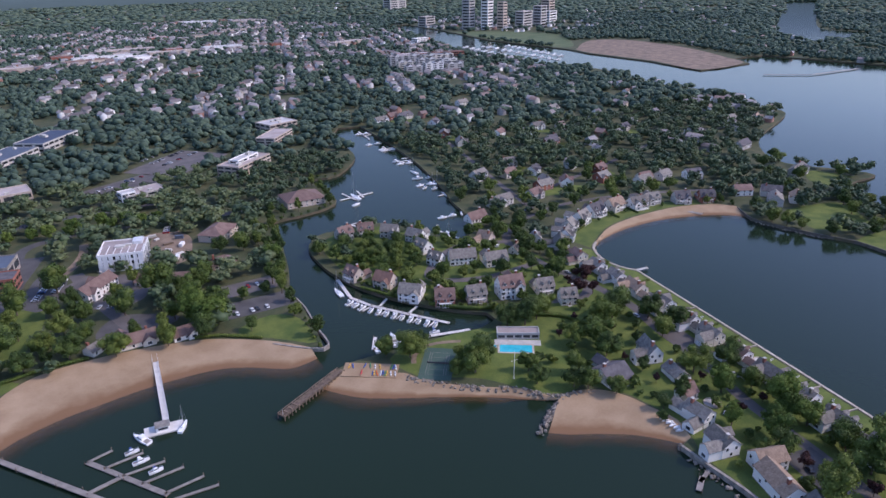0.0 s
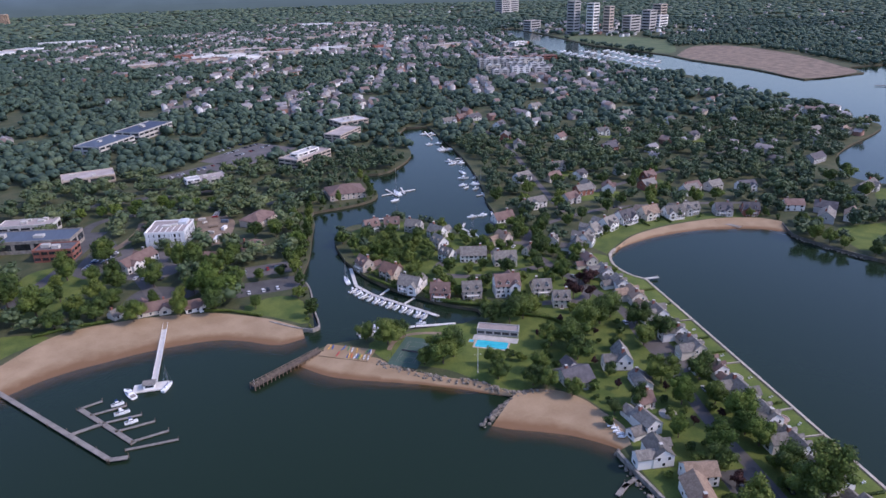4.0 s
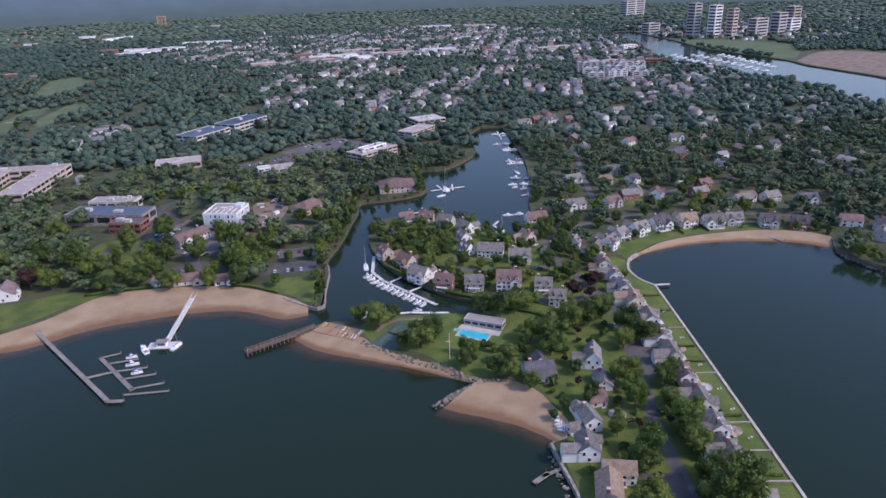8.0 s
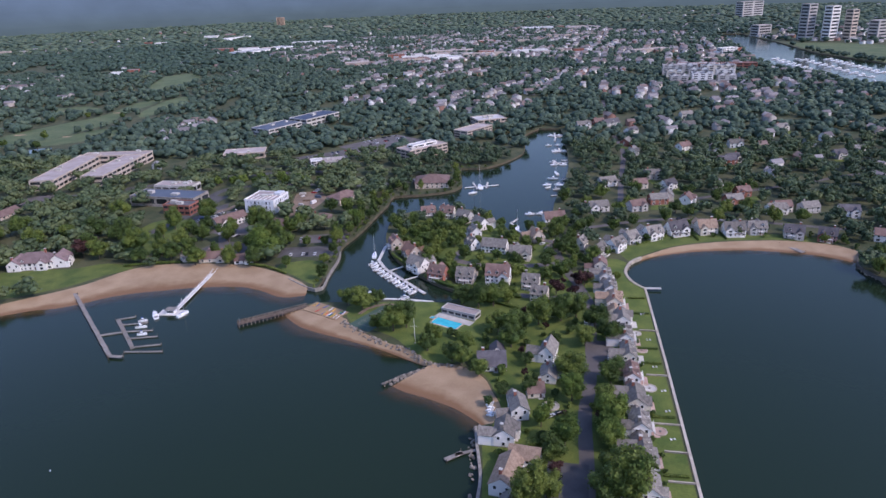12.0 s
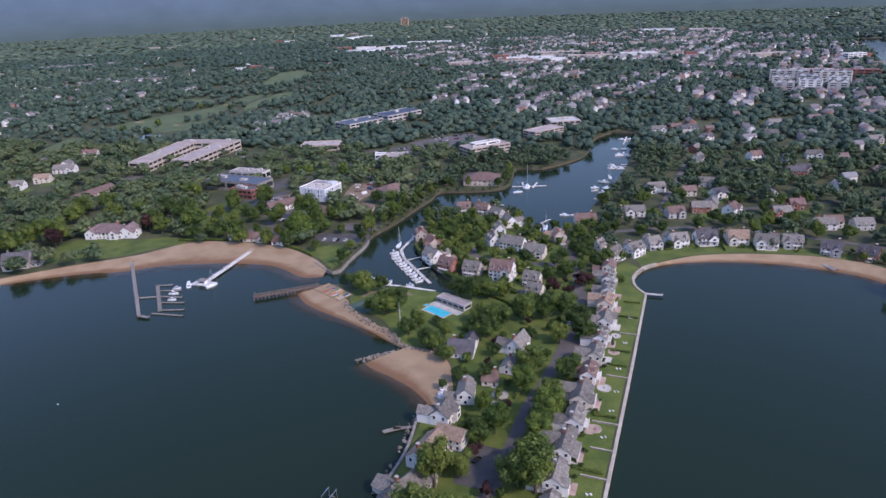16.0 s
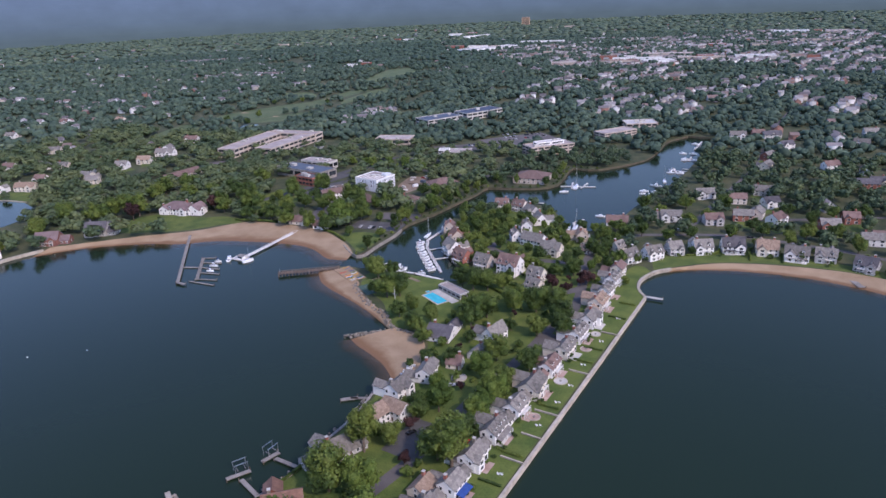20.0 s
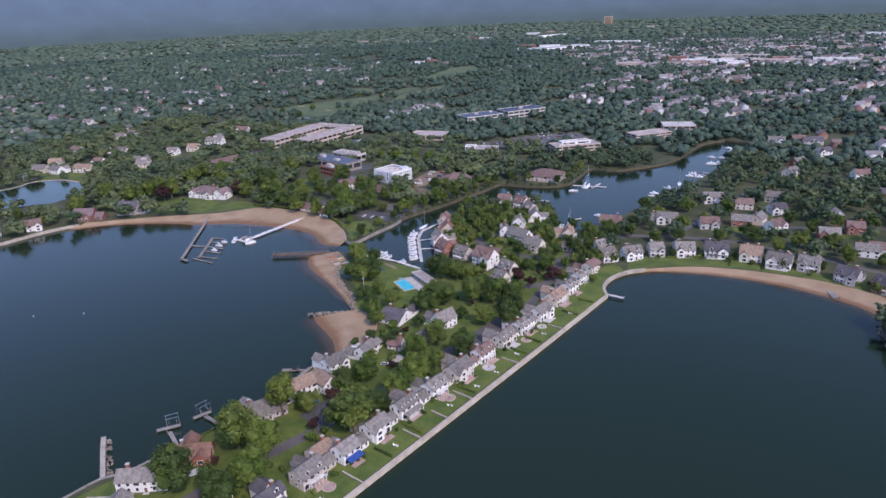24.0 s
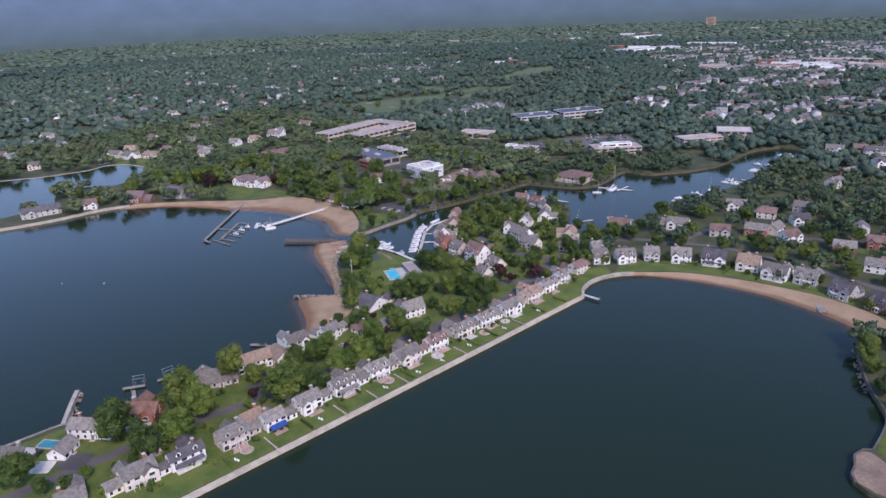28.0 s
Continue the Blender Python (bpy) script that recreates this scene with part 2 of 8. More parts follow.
def sand_material():
    m = material("beach_sand", (0.30, 0.205, 0.115), (0.38, 0.27, 0.16), 0.08, 1.0, 0.95, vary=0.0, fine_amount=0.12)
    N, L = m.node_tree.nodes, m.node_tree.links
    b = N["Principled BSDF"]
    old = b.inputs["Base Color"].links[0].from_socket
    geo, sep = N.new("ShaderNodeNewGeometry"), N.new("ShaderNodeSeparateXYZ")
    L.new(geo.outputs["Position"], sep.inputs[0])
    wob = N.new("ShaderNodeTexNoise")
    wob.inputs["Scale"].default_value = 0.12
    L.new(geo.outputs["Position"], wob.inputs["Vector"])
    mad = N.new("ShaderNodeMath")
    mad.operation = 'MULTIPLY_ADD'
    mad.inputs[1].default_value = -0.6
    L.new(wob.outputs["Fac"], mad.inputs[0])
    L.new(sep.outputs["Z"], mad.inputs[2])
    wet = N.new("ShaderNodeMapRange")
    wet.inputs[1].default_value, wet.inputs[2].default_value = 0.0, 0.45
    L.new(mad.outputs[0], wet.inputs[0])
    mix = N.new("ShaderNodeMix")
    mix.data_type = 'RGBA'
    mix.inputs[6].default_value = (0.20, 0.11, 0.05, 1)
    L.new(wet.outputs[0], mix.inputs[0])
    L.new(old, mix.inputs[7])
    L.new(mix.outputs[2], b.inputs["Base Color"])
    return m


M["sand"] = sand_material()


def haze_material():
    """Far distance: blue summer haze painted as glow, paler towards the skyline."""
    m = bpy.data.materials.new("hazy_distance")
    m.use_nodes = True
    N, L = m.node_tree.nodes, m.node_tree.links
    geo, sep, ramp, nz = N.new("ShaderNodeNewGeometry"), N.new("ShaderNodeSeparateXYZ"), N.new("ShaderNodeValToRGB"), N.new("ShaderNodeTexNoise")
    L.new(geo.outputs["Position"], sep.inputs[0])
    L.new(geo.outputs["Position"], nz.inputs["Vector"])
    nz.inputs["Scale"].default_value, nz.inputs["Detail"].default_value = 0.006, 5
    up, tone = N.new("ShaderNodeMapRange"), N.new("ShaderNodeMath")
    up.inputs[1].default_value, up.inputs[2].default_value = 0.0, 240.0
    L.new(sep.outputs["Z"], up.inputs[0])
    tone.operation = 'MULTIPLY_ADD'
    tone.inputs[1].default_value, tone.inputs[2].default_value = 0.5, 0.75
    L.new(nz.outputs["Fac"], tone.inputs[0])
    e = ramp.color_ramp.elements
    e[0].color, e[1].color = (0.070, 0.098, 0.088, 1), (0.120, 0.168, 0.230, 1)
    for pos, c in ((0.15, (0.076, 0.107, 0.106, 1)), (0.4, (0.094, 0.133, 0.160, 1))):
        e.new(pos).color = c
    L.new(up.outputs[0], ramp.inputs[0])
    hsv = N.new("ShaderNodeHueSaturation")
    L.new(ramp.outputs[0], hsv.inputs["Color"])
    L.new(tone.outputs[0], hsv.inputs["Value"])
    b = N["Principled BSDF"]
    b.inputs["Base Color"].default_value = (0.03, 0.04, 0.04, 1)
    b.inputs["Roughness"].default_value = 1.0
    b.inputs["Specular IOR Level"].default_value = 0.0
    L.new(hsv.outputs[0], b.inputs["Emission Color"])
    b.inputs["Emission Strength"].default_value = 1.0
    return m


M["haze"] = haze_material()


def water_material():
    m = bpy.data.materials.new("sea_water")
    m.use_nodes = True
    N, L = m.node_tree.nodes, m.node_tree.links
    b = N["Principled BSDF"]
    geo = N.new("ShaderNodeNewGeometry")
    wide, wave = N.new("ShaderNodeTexNoise"), N.new("ShaderNodeTexNoise")
    wide.inputs["Scale"].default_value, wide.inputs["Detail"].default_value = 0.006, 3
    wave.inputs["Scale"].default_value, wave.inputs["Detail"].default_value = 0.55, 4
    L.new(geo.outputs["Position"], wide.inputs["Vector"])
    L.new(geo.outputs["Position"], wave.inputs["Vector"])
    mix = N.new("ShaderNodeMix")
    mix.data_type = 'RGBA'
    mix.inputs[6].default_value, mix.inputs[7].default_value = (0.012, 0.0235, 0.0125, 1), (0.016, 0.029, 0.0155, 1)
    L.new(wide.outputs["Fac"], mix.inputs[0])
    L.new(mix.outputs[2], b.inputs["Base Color"])
    bp = N.new("ShaderNodeBump")
    bp.inputs["Strength"].default_value, bp.inputs["Distance"].default_value = 0.14, 0.25
    L.new(wave.outputs["Fac"], bp.inputs["Height"])
    L.new(bp.outputs[0], b.inputs["Normal"])
    b.inputs["Roughness"].default_value = 0.12
    b.inputs["IOR"].default_value = 1.33
    b.inputs["Specular IOR Level"].default_value = 0.33
    return m


M["water"] = water_material()


# ---- mesh helpers ----
class Shape:
    """Collects boxes, prisms and slabs into one mesh."""

    def __init__(self):
        self.v, self.f = [], []

    def add(self, verts, faces):
        n = len(self.v)
        self.v += [tuple(p) for p in verts]
        self.f += [tuple(i + n for i in q) for q in faces]
        return self

    def box(self, x0, x1, y0, y1, z0, z1):
        return self.add([(x0, y0, z0), (x1, y0, z0), (x1, y1, z0), (x0, y1, z0), (x0, y0, z1), (x1, y0, z1), (x1, y1, z1), (x0, y1, z1)],
                        [(3, 2, 1, 0), (4, 5, 6, 7), (0, 1, 5, 4), (1, 2, 6, 5), (2, 3, 7, 6), (3, 0, 4, 7)])

    def beam(self, a, b, width, z0, z1):
        """A level bar from a to b in plan."""
        a, b = Vector(a[:2]), Vector(b[:2])
        s = (b - a).orthogonal().normalized() * width / 2
        p = [a - s, b - s, b + s, a + s]
        lo, hi = [(*q, z0) for q in p], [(*q, z1) for q in p]
        return self.loft([lo, hi])

    def loft(self, rings, close=True):
        """Rings of equal count, joined; capped at both ends."""
        k = len(rings[0])
        verts = [p for ring in rings for p in ring]
        faces = []
        for r in range(len(rings) - 1):
            for i in range(k):
                j = (i + 1) % k
                faces.append((r * k + i, r * k + j, r * k + k + j, r * k + k + i))
        if close:
            faces.append(tuple(range(k - 1, -1, -1)))
            faces.append(tuple((len(rings) - 1) * k + i for i in range(k)))
        return self.add(verts, faces)

    def tube(self, a, b, r0, r1, sides=6):
        a, b = Vector(a), Vector(b)
        d = (b - a).normalized()
        u = d.orthogonal().normalized()
        w = d.cross(u)
        ring = lambda c, r: [tuple(c + (u * math.cos(k * math.tau / sides) + w * math.sin(k * math.tau / sides)) * r) for k in range(sides)]
        return self.loft([ring(a, r0), ring(b, r1)])

    def mesh(self, name, mat):
        me = bpy.data.meshes.new(name)
        me.from_pydata(self.v, [], self.f)
        me.materials.append(mat)
        return me


def part(name, shape, mat, parent, label=""):
    me = shape if isinstance(shape, bpy.types.Mesh) else shape.mesh(name, mat)
    ob = new(name, me)
    ob.parent = parent
    return tagged(ob, label)


def thing(name, label, category, m=None, group="", kind=""):
    ob = new(name)
    if m is not None:
        ob.matrix_world = m
    return tagged(ob, label, category, group, kind)


def fast_mesh(name, verts, tris, mat, smooth=False):
    """A triangle mesh straight from arrays."""
    verts, tris = np.asarray(verts, np.float32), np.asarray(tris, np.int32)
    me = bpy.data.meshes.new(name)
    me.vertices.add(len(verts))
    me.vertices.foreach_set("co", verts.ravel())
    me.loops.add(tris.size)
    me.loops.foreach_set("vertex_index", tris.ravel())
    k = tris.shape[1]
    me.polygons.add(len(tris))
    me.polygons.foreach_set("loop_start", np.arange(0, tris.size, k, dtype=np.int32))
    if smooth:
        me.polygons.foreach_set("use_smooth", np.ones(len(tris), bool))
    me.materials.append(mat)
    me.update(calc_edges=True)
    return me


def inside(poly, x, y):
    """Which of the points lie in the polygon."""
    x, y = np.asarray(x, float), np.asarray(y, float)
    hit = np.zeros(x.shape, bool)
    n = len(poly)
    for i in range(n):
        (ax, ay), (bx, by) = poly[i], poly[(i + 1) % n]
        if ay == by:
            continue
        cross = ((ay > y) != (by > y)) & (x < (bx - ax) * (y - ay) / (by - ay) + ax)
        hit ^= cross
    return hit


def smoothed(pts, step=4.0):
    """A rounded line through control points (Catmull-Rom)."""
    p = [Vector(q) for q in pts]
    out = []
    for i in range(len(p) - 1):
        a, b, c, d = p[max(i - 1, 0)], p[i], p[i + 1], p[min(i + 2, len(p) - 1)]
        n = max(1, int((c - b).length / step))
        for k in range(n):
            t = k / n
            out.append(0.5 * ((2 * b) + (c - a) * t + (2 * a - 5 * b + 4 * c - d) * t * t + (3 * b - a - 3 * c + d) * t ** 3))
    return [tuple(q) for q in out] + [tuple(p[-1])]


def resample(pts, n):
    p = np.array(pts, float)
    s = np.r_[0, np.cumsum(np.linalg.norm(np.diff(p, axis=0), axis=1))]
    u = np.linspace(0, s[-1], n)
    return np.stack([np.interp(u, s, p[:, 0]), np.interp(u, s, p[:, 1])], 1)


def sheet(name, outline, z, mat, label, category="ground", skirt=0.0, skirt_mat=None):
    """A level sheet with the given outline; with a skirt it goes down as a wall."""
    bm = bmesh.new()
    vs = [bm.verts.new((x, y, z)) for x, y in outline]
    es = [bm.edges.new((vs[i], vs[(i + 1) % len(vs)])) for i in range(len(vs))]
    bmesh.ops.triangle_fill(bm, use_beauty=True, use_dissolve=False, edges=es)
    for f in bm.faces:
        if f.normal.z < 0:
            f.normal_flip()
    if skirt:
        lo = [bm.verts.new((x, y, z - skirt)) for x, y in outline]
        n = len(vs)
        for i in range(n):
            f = bm.faces.new((vs[i], vs[(i + 1) % n], lo[(i + 1) % n], lo[i]))
            f.material_index = 1
        bm.normal_update()
    me = bpy.data.meshes.new(name)
    bm.to_mesh(me)
    bm.free()
    me.materials.append(mat)
    if skirt:
        me.materials.append(skirt_mat or mat)
    return tagged(new(name, me), label, category, kind="structure")


def ribbon(name, pts, width, z, mat, label, category, thick=0.0, step=4.0, kind="structure"):
    """A band of even width along a line; with thickness it is a wall or a kerb."""
    p = np.array(smoothed(pts, step))
    d = np.gradient(p, axis=0)
    d /= np.linalg.norm(d, axis=1)[:, None]
    nrm = np.stack([-d[:, 1], d[:, 0]], 1) * width / 2
    a, b = p + nrm, p - nrm
    s = Shape()
    n = len(p)
    if thick:
        rows = [[(*b[i], z - thick), (*b[i], z), (*a[i], z), (*a[i], z - thick)] for i in range(n)]
        s.loft(rows)
    else:
        s.add([(*q, z) for q in b] + [(*q, z) for q in a], [(i, i + 1, n + i + 1, n + i) for i in range(n - 1)])
    return tagged(new(name, s.mesh(name, mat)), label, category, kind=kind)


# ---- the plan: shorelines ----
GROUND = 2.0
WEST_SHORE = [(-4500, -900), (-1500, -300), (-700, 20), (-472, 154), (-434, 222), (-421, 262), (-416, 300), (-404, 330)]
WEST_BEACH_TOP = [(-404, 330), (-376, 354), (-350, 374), (-322, 392), (-310, 402), (-294, 421), (-276, 429), (-241, 430), (-212, 425), (-196, 418), (-176, 404), (-160, 389)]
WEST_BEACH_WATER = [(-404, 314), (-386, 336), (-361, 353), (-331, 367), (-316, 370), (-303, 376), (-291, 384), (-276, 390), (-261, 393), (-238, 397), (-210, 397), (-193, 391), (-175, 379), (-160, 381)]
CREEK_WEST = [(-160, 389), (-154, 388), (-149, 436), (-149, 461), (-140, 492), (-130, 540), (-125, 562), (-122, 586), (-102, 589), (-74, 597), (-61, 612), (-60, 643), (-60, 679), (-34, 681), (4, 730), (15, 785), (20, 835), (40, 872)]
CREEK_EAST = [(67, 866), (63, 800), (52, 695), (40, 632), (30, 590), (20, 558), (13, 520), (5, 505), (-2, 488), (-20, 482), (-31, 507), (-52, 541), (-82, 542), (-102, 541), (-117, 520), (-119, 490), (-117, 468), (-112, 448), (-105, 431), (-96, 415), (-85, 400), (-75, 388), (-67, 381), (-61, 376), (-61, 367), (-82, 362), (-106, 367), (-130, 366), (-148, 366), (-158, 363)]
EAST_BEACH_TOP = [(-158, 363), (-141, 349), (-130, 342), (-126, 335), (-113, 322), (-101, 313), (-88, 304), (-78, 289)]
EAST_BEACH_WATER = [(-168, 355), (-156, 340), (-143, 331), (-124, 321), (-105, 310), (-95, 303), (-82, 293)]
SMALL_BEACH_TOP = [(-78, 289), (-68, 287.5), (-58.5, 282), (-52, 273), (-49, 264), (-45, 251), (-48, 240)]
SMALL_BEACH_WATER = [(-95, 274), (-88, 268.5), (-81, 265), (-66.5, 256), (-58, 248), (-53, 242), (-51, 239)]
POINT_SHORE = [(-48, 240), (-55, 238), (-55, 228), (-54, 205), (-57, 182), (-57, 165), (-62, 148), (-67, 127), (-73, 118), (-75, 106), (-77, 94), (-84, 50), (-80, 26), (-62, 6), (-36, -4)]
SEAWALL = [(-0.5, 0), (16.9, 123), (28.3, 203), (40.6, 290), (52, 375)]
COVE_CORNER = [(52, 375), (46.5, 386), (46, 402), (53, 418), (62, 426)]
COVE_TOP = [(62, 426), (87, 441.5), (118, 449), (151, 450), (173, 447), (196, 438), (207, 425)]
COVE_WATER = [(61, 424), (73, 431), (101, 438), (134, 439), (159, 434), (184, 424), (198.5, 411)]
EAST_SPIT = [(207, 425), (203, 418), (195.5, 402), (197.5, 386), (204, 364), (208.5, 352), (217, 332.5), (216, 303.8), (213, 302.4), (210.5, 297), (212.3, 289.3), (211.7, 284), (214, 279.5), (219, 276), (228, 274), (244.3, 272), (268.6, 275.3), (292.2, 300.7), (303.0, 338.8), (314, 387), (340, 416), (385, 420), (379, 444), (353, 488), (373, 529), (429, 575), (562, 641), (573, 699), (611, 807), (600, 908), (632, 1080), (576, 1162)]
RIVER_WEST = [(576, 1162), (593, 1275), (556, 1410), (572, 1527), (606, 1664), (672, 1880), (725, 2228)]
RIVER_EAST = [(805, 2220), (785, 1910), (748, 1619), (785, 1358), (772, 1274), (785, 1105), (768, 962), (915, 975), (950, 1040), (1034, 1037), (1059, 941), (1090, 819), (1210, 700), (1764, 456), (4450, -200)]
RIM = [(4500 * math.cos(a), 200 + 4500 * math.sin(a)) for a in np.linspace(radians(-4), radians(194), 40)]

COAST = (smoothed(WEST_SHORE[3:], 15) + smoothed(WEST_BEACH_TOP, 6)[1:] + smoothed(CREEK_WEST, 8)[1:] + smoothed(CREEK_EAST, 6) + smoothed(EAST_BEACH_TOP, 5)[1:]
         + smoothed(SMALL_BEACH_TOP, 4)[1:] + smoothed(POINT_SHORE, 8)[1:] + SEAWALL + smoothed(COVE_CORNER, 4)[1:] + smoothed(COVE_TOP, 6)[1:] + smoothed(EAST_SPIT, 12)[1:] + RIVER_WEST[1:] + RIVER_EAST)
LAND = WEST_SHORE[:3] + COAST + RIM

sheet("ground", LAND, GROUND, M["grass"], "green grassy land with stone-walled shores", "ground", 5.0, M["bank"])
_w = Shape().add([(-4900, -4700, 0), (4900, -4700, 0), (4900, 4700, 0), (-4900, 4700, 0)], [(0, 1, 2, 3)])
tagged(new("water", _w.mesh("water", M["water"])), "calm dark blue-green sea water of the bay", "water", kind="structure")


def beach(name, top, water, label):
    n = 60
    a, b = resample(smoothed(top, 3), n), resample(smoothed(water, 3), n)
    s = Shape()
    rows = []
    for u, z in ((-0.13, GROUND + 0.03), (0.0, GROUND + 0.02), (0.35, 1.25), (0.75, 0.55), (1.0, 0.02), (1.35, -0.9), (2.0, -2.4)):
        rows.append([(*(a[i] * (1 - u) + b[i] * u), z + 0.07 * noise.noise((a[i][0] * 0.15, a[i][1] * 0.15, u * 5)) * (0 < u < 1)) for i in range(n)])
    for r in range(len(rows) - 1):
        s.add(rows[r] + rows[r + 1], [(i, n + i, n + i + 1, i + 1) for i in range(n - 1)])
    return tagged(new(name, s.mesh(name, M["sand"])), label, "beach", kind="structure")


def shallow_material():
    """Clear shallow water over sand, fading into the deeper bay."""
    m = bpy.data.materials.new("shallow_water")
    m.use_nodes = True
    N, L = m.node_tree.nodes, m.node_tree.links
    b = N["Principled BSDF"]
    b.inputs["Base Color"].default_value = (0.085, 0.058, 0.028, 1)
    b.inputs["Roughness"].default_value, b.inputs["IOR"].default_value = 0.12, 1.33
    geo, wob = N.new("ShaderNodeNewGeometry"), N.new("ShaderNodeTexNoise")
    wob.inputs["Scale"].default_value, wob.inputs["Detail"].default_value = 0.12, 3
    L.new(geo.outputs["Position"], wob.inputs["Vector"])
    dep = N.new("ShaderNodeAttribute")
    dep.attribute_name = "depth"
    add, fade, clear_, mix = N.new("ShaderNodeMath"), N.new("ShaderNodeMapRange"), N.new("ShaderNodeBsdfTransparent"), N.new("ShaderNodeMixShader")
    add.operation = 'MULTIPLY_ADD'
    add.inputs[1].default_value = 0.5
    L.new(wob.outputs["Fac"], add.inputs[0])
    L.new(dep.outputs["Fac"], add.inputs[2])
    fade.interpolation_type = 'SMOOTHSTEP'
    fade.inputs[1].default_value, fade.inputs[2].default_value, fade.inputs[3].default_value, fade.inputs[4].default_value = 0.15, 1.15, 0.95, 0.0
    L.new(add.outputs[0], fade.inputs[0])
    L.new(fade.outputs[0], mix.inputs[0])
    L.new(clear_.outputs[0], mix.inputs[1])
    L.new(b.outputs[0], mix.inputs[2])
    L.new(mix.outputs[0], N["Material Output"].inputs["Surface"])
    return m


M["shallow"] = shallow_material()


def shallows(name, top, water, reach, label):
    """A band of shallow water along a beach; depth grows outwards."""
    n = 60
    a, b = resample(smoothed(top, 3), n), resample(smoothed(water, 3), n)
    d = b - a
    d /= np.linalg.norm(d, axis=1)[:, None] + 1e-6
    steps = (-1.5, 1.0, 4.0, 8.0, 13.0)
    s, depth = Shape(), []
    rows = [[(*(b[i] + d[i] * k * reach / 13), 0.02) for i in range(n)] for k in steps]
    s.add([p for r in rows for p in r], [(r * n + i, r * n + n + i, r * n + n + i + 1, r * n + i + 1) for r in range(len(steps) - 1) for i in range(n - 1)])
    me = s.mesh(name, M["shallow"])
    at = me.attributes.new("depth", 'FLOAT', 'POINT')
    at.data.foreach_set("value", np.repeat([max(0.0, k / 13) for k in steps], n).astype(np.float32))
    return tagged(new(name, me), label, "water", kind="structure")


shallows("shallows_west", WEST_BEACH_TOP, WEST_BEACH_WATER, 16, "brown shallow water along the curved beach")
shallows("shallows_middle", EAST_BEACH_TOP, EAST_BEACH_WATER, 13, "brown shallow water along the narrow beach")
shallows("shallows_small", SMALL_BEACH_TOP, SMALL_BEACH_WATER, 12, "brown shallow water along the small beach")
shallows("shallows_cove", COVE_TOP, COVE_WATER, 9, "shallow water along the cove beach")
beach("beach_west", WEST_BEACH_TOP, WEST_BEACH_WATER, "long curved beach of pale tan sand with wet edge")
beach("beach_middle", EAST_BEACH_TOP, EAST_BEACH_WATER, "narrow sandy beach below a rock bank")
beach("beach_small", SMALL_BEACH_TOP, SMALL_BEACH_WATER, "small wedge of raked tan sand beside a rock groin")
beach("beach_cove", COVE_TOP, COVE_WATER, "curved sandy beach of the round cove")


def hills():
    """An added ring of low hills closes the far edge, with haze painted on."""
    s = Shape()
    na, ring = 140, []
    for k, (r, z) in enumerate(((4120, 0), (4250, 35), (4380, 110), (4500, 205), (4640, 340), (4660, 0))):
        row = []
        for i in range(na):
            a = radians(-3) + radians(186) * i / (na - 1)
            h = z * (0.95 + 0.12 * noise.noise((math.cos(a) * 3, math.sin(a) * 3, k * 0.3))) + (GROUND + 0.3 if z else GROUND - 1)
            row.append((r * math.cos(a), 150 + r * math.sin(a), h))
        ring.append(row)
    for k in range(len(ring) - 1):
        s.add(ring[k] + ring[k + 1], [(i, i + 1, na + i + 1, na + i) for i in range(na - 1)])
    return tagged(new("backdrop", s.mesh("backdrop", M["haze"])), "distant low wooded hills with painted blue haze", "hills", kind="structure")


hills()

# ---- roads, lawns, paved places ----
KEEP_CLEAR = []      # plan rectangles where no scattered tree grows: x, y, yaw, width, depth


def clear(x, y, yaw, w, d, margin=3.0):
    KEEP_CLEAR.append((x, y, radians(yaw), w / 2 + margin, d / 2 + margin))


def clear_line(pts, width):
    p = smoothed(pts, 12)
    for a, b in zip(p, p[1:]):
        c = ((a[0] + b[0]) / 2, (a[1] + b[1]) / 2)
        clear(*c, math.degrees(math.atan2(b[1] - a[1], b[0] - a[0])), math.dist(a, b), width, 1.0)


def road(pts, width, label, mat="old_asphalt", z=0.03, name="road"):
    clear_line(pts, width)
    return ribbon(name, pts, width, GROUND + z, M[mat], label, "road")


LANE = [(-46.4, 41.7), (-36.7, 95.1), (-26.9, 148.6), (-15.1, 191.3), (-7.2, 242.7), (-1.2, 266.0), (3.8, 289.3), (8.9, 318.4), (14.9, 342.7), (12.9, 376.7), (7.0, 418.5), (9.0, 459.2), (35.4, 488.3)]
road(LANE, 6.0, "grey asphalt lane with soft edges through the peninsula")
road([(35.4, 488.3), (96.2, 502.9), (157.2, 493.3), (223.2, 469.4)], 5.0, "grey asphalt street behind the cove houses", z=0.04)
road([(9.0, 459.2), (-25.3, 469.1), (-55.5, 449.8), (-65.5, 430.4), (-35.4, 415.7), (7.0, 418.5)], 6.0, "grey asphalt loop road between the marina houses", z=0.045)
road([(-25.3, 370.0), (-1.1, 364.1), (12.9, 376.7)], 6.0, "short asphalt drive to the pool house", z=0.05)
road([(-326, 472), (-296, 549), (-287, 627), (-196, 635), (-146, 625), (-116, 644)], 8.0, "asphalt street between office buildings", "asphalt")
road([(-470, 496), (-469, 568), (-450, 606), (-390, 640), (-297, 676), (-197, 684)], 9.0, "asphalt road lined with trees", "asphalt", 0.04)
road([(65.8, 507.7), (87, 605), (118, 741), (129, 877), (161, 1071)], 5.0, "asphalt street under trees", "old_asphalt", 0.035)
road([(116.8, 546.6), (230, 586), (343, 626), (447, 628)], 5.0, "asphalt street under trees", "old_asphalt", 0.05)


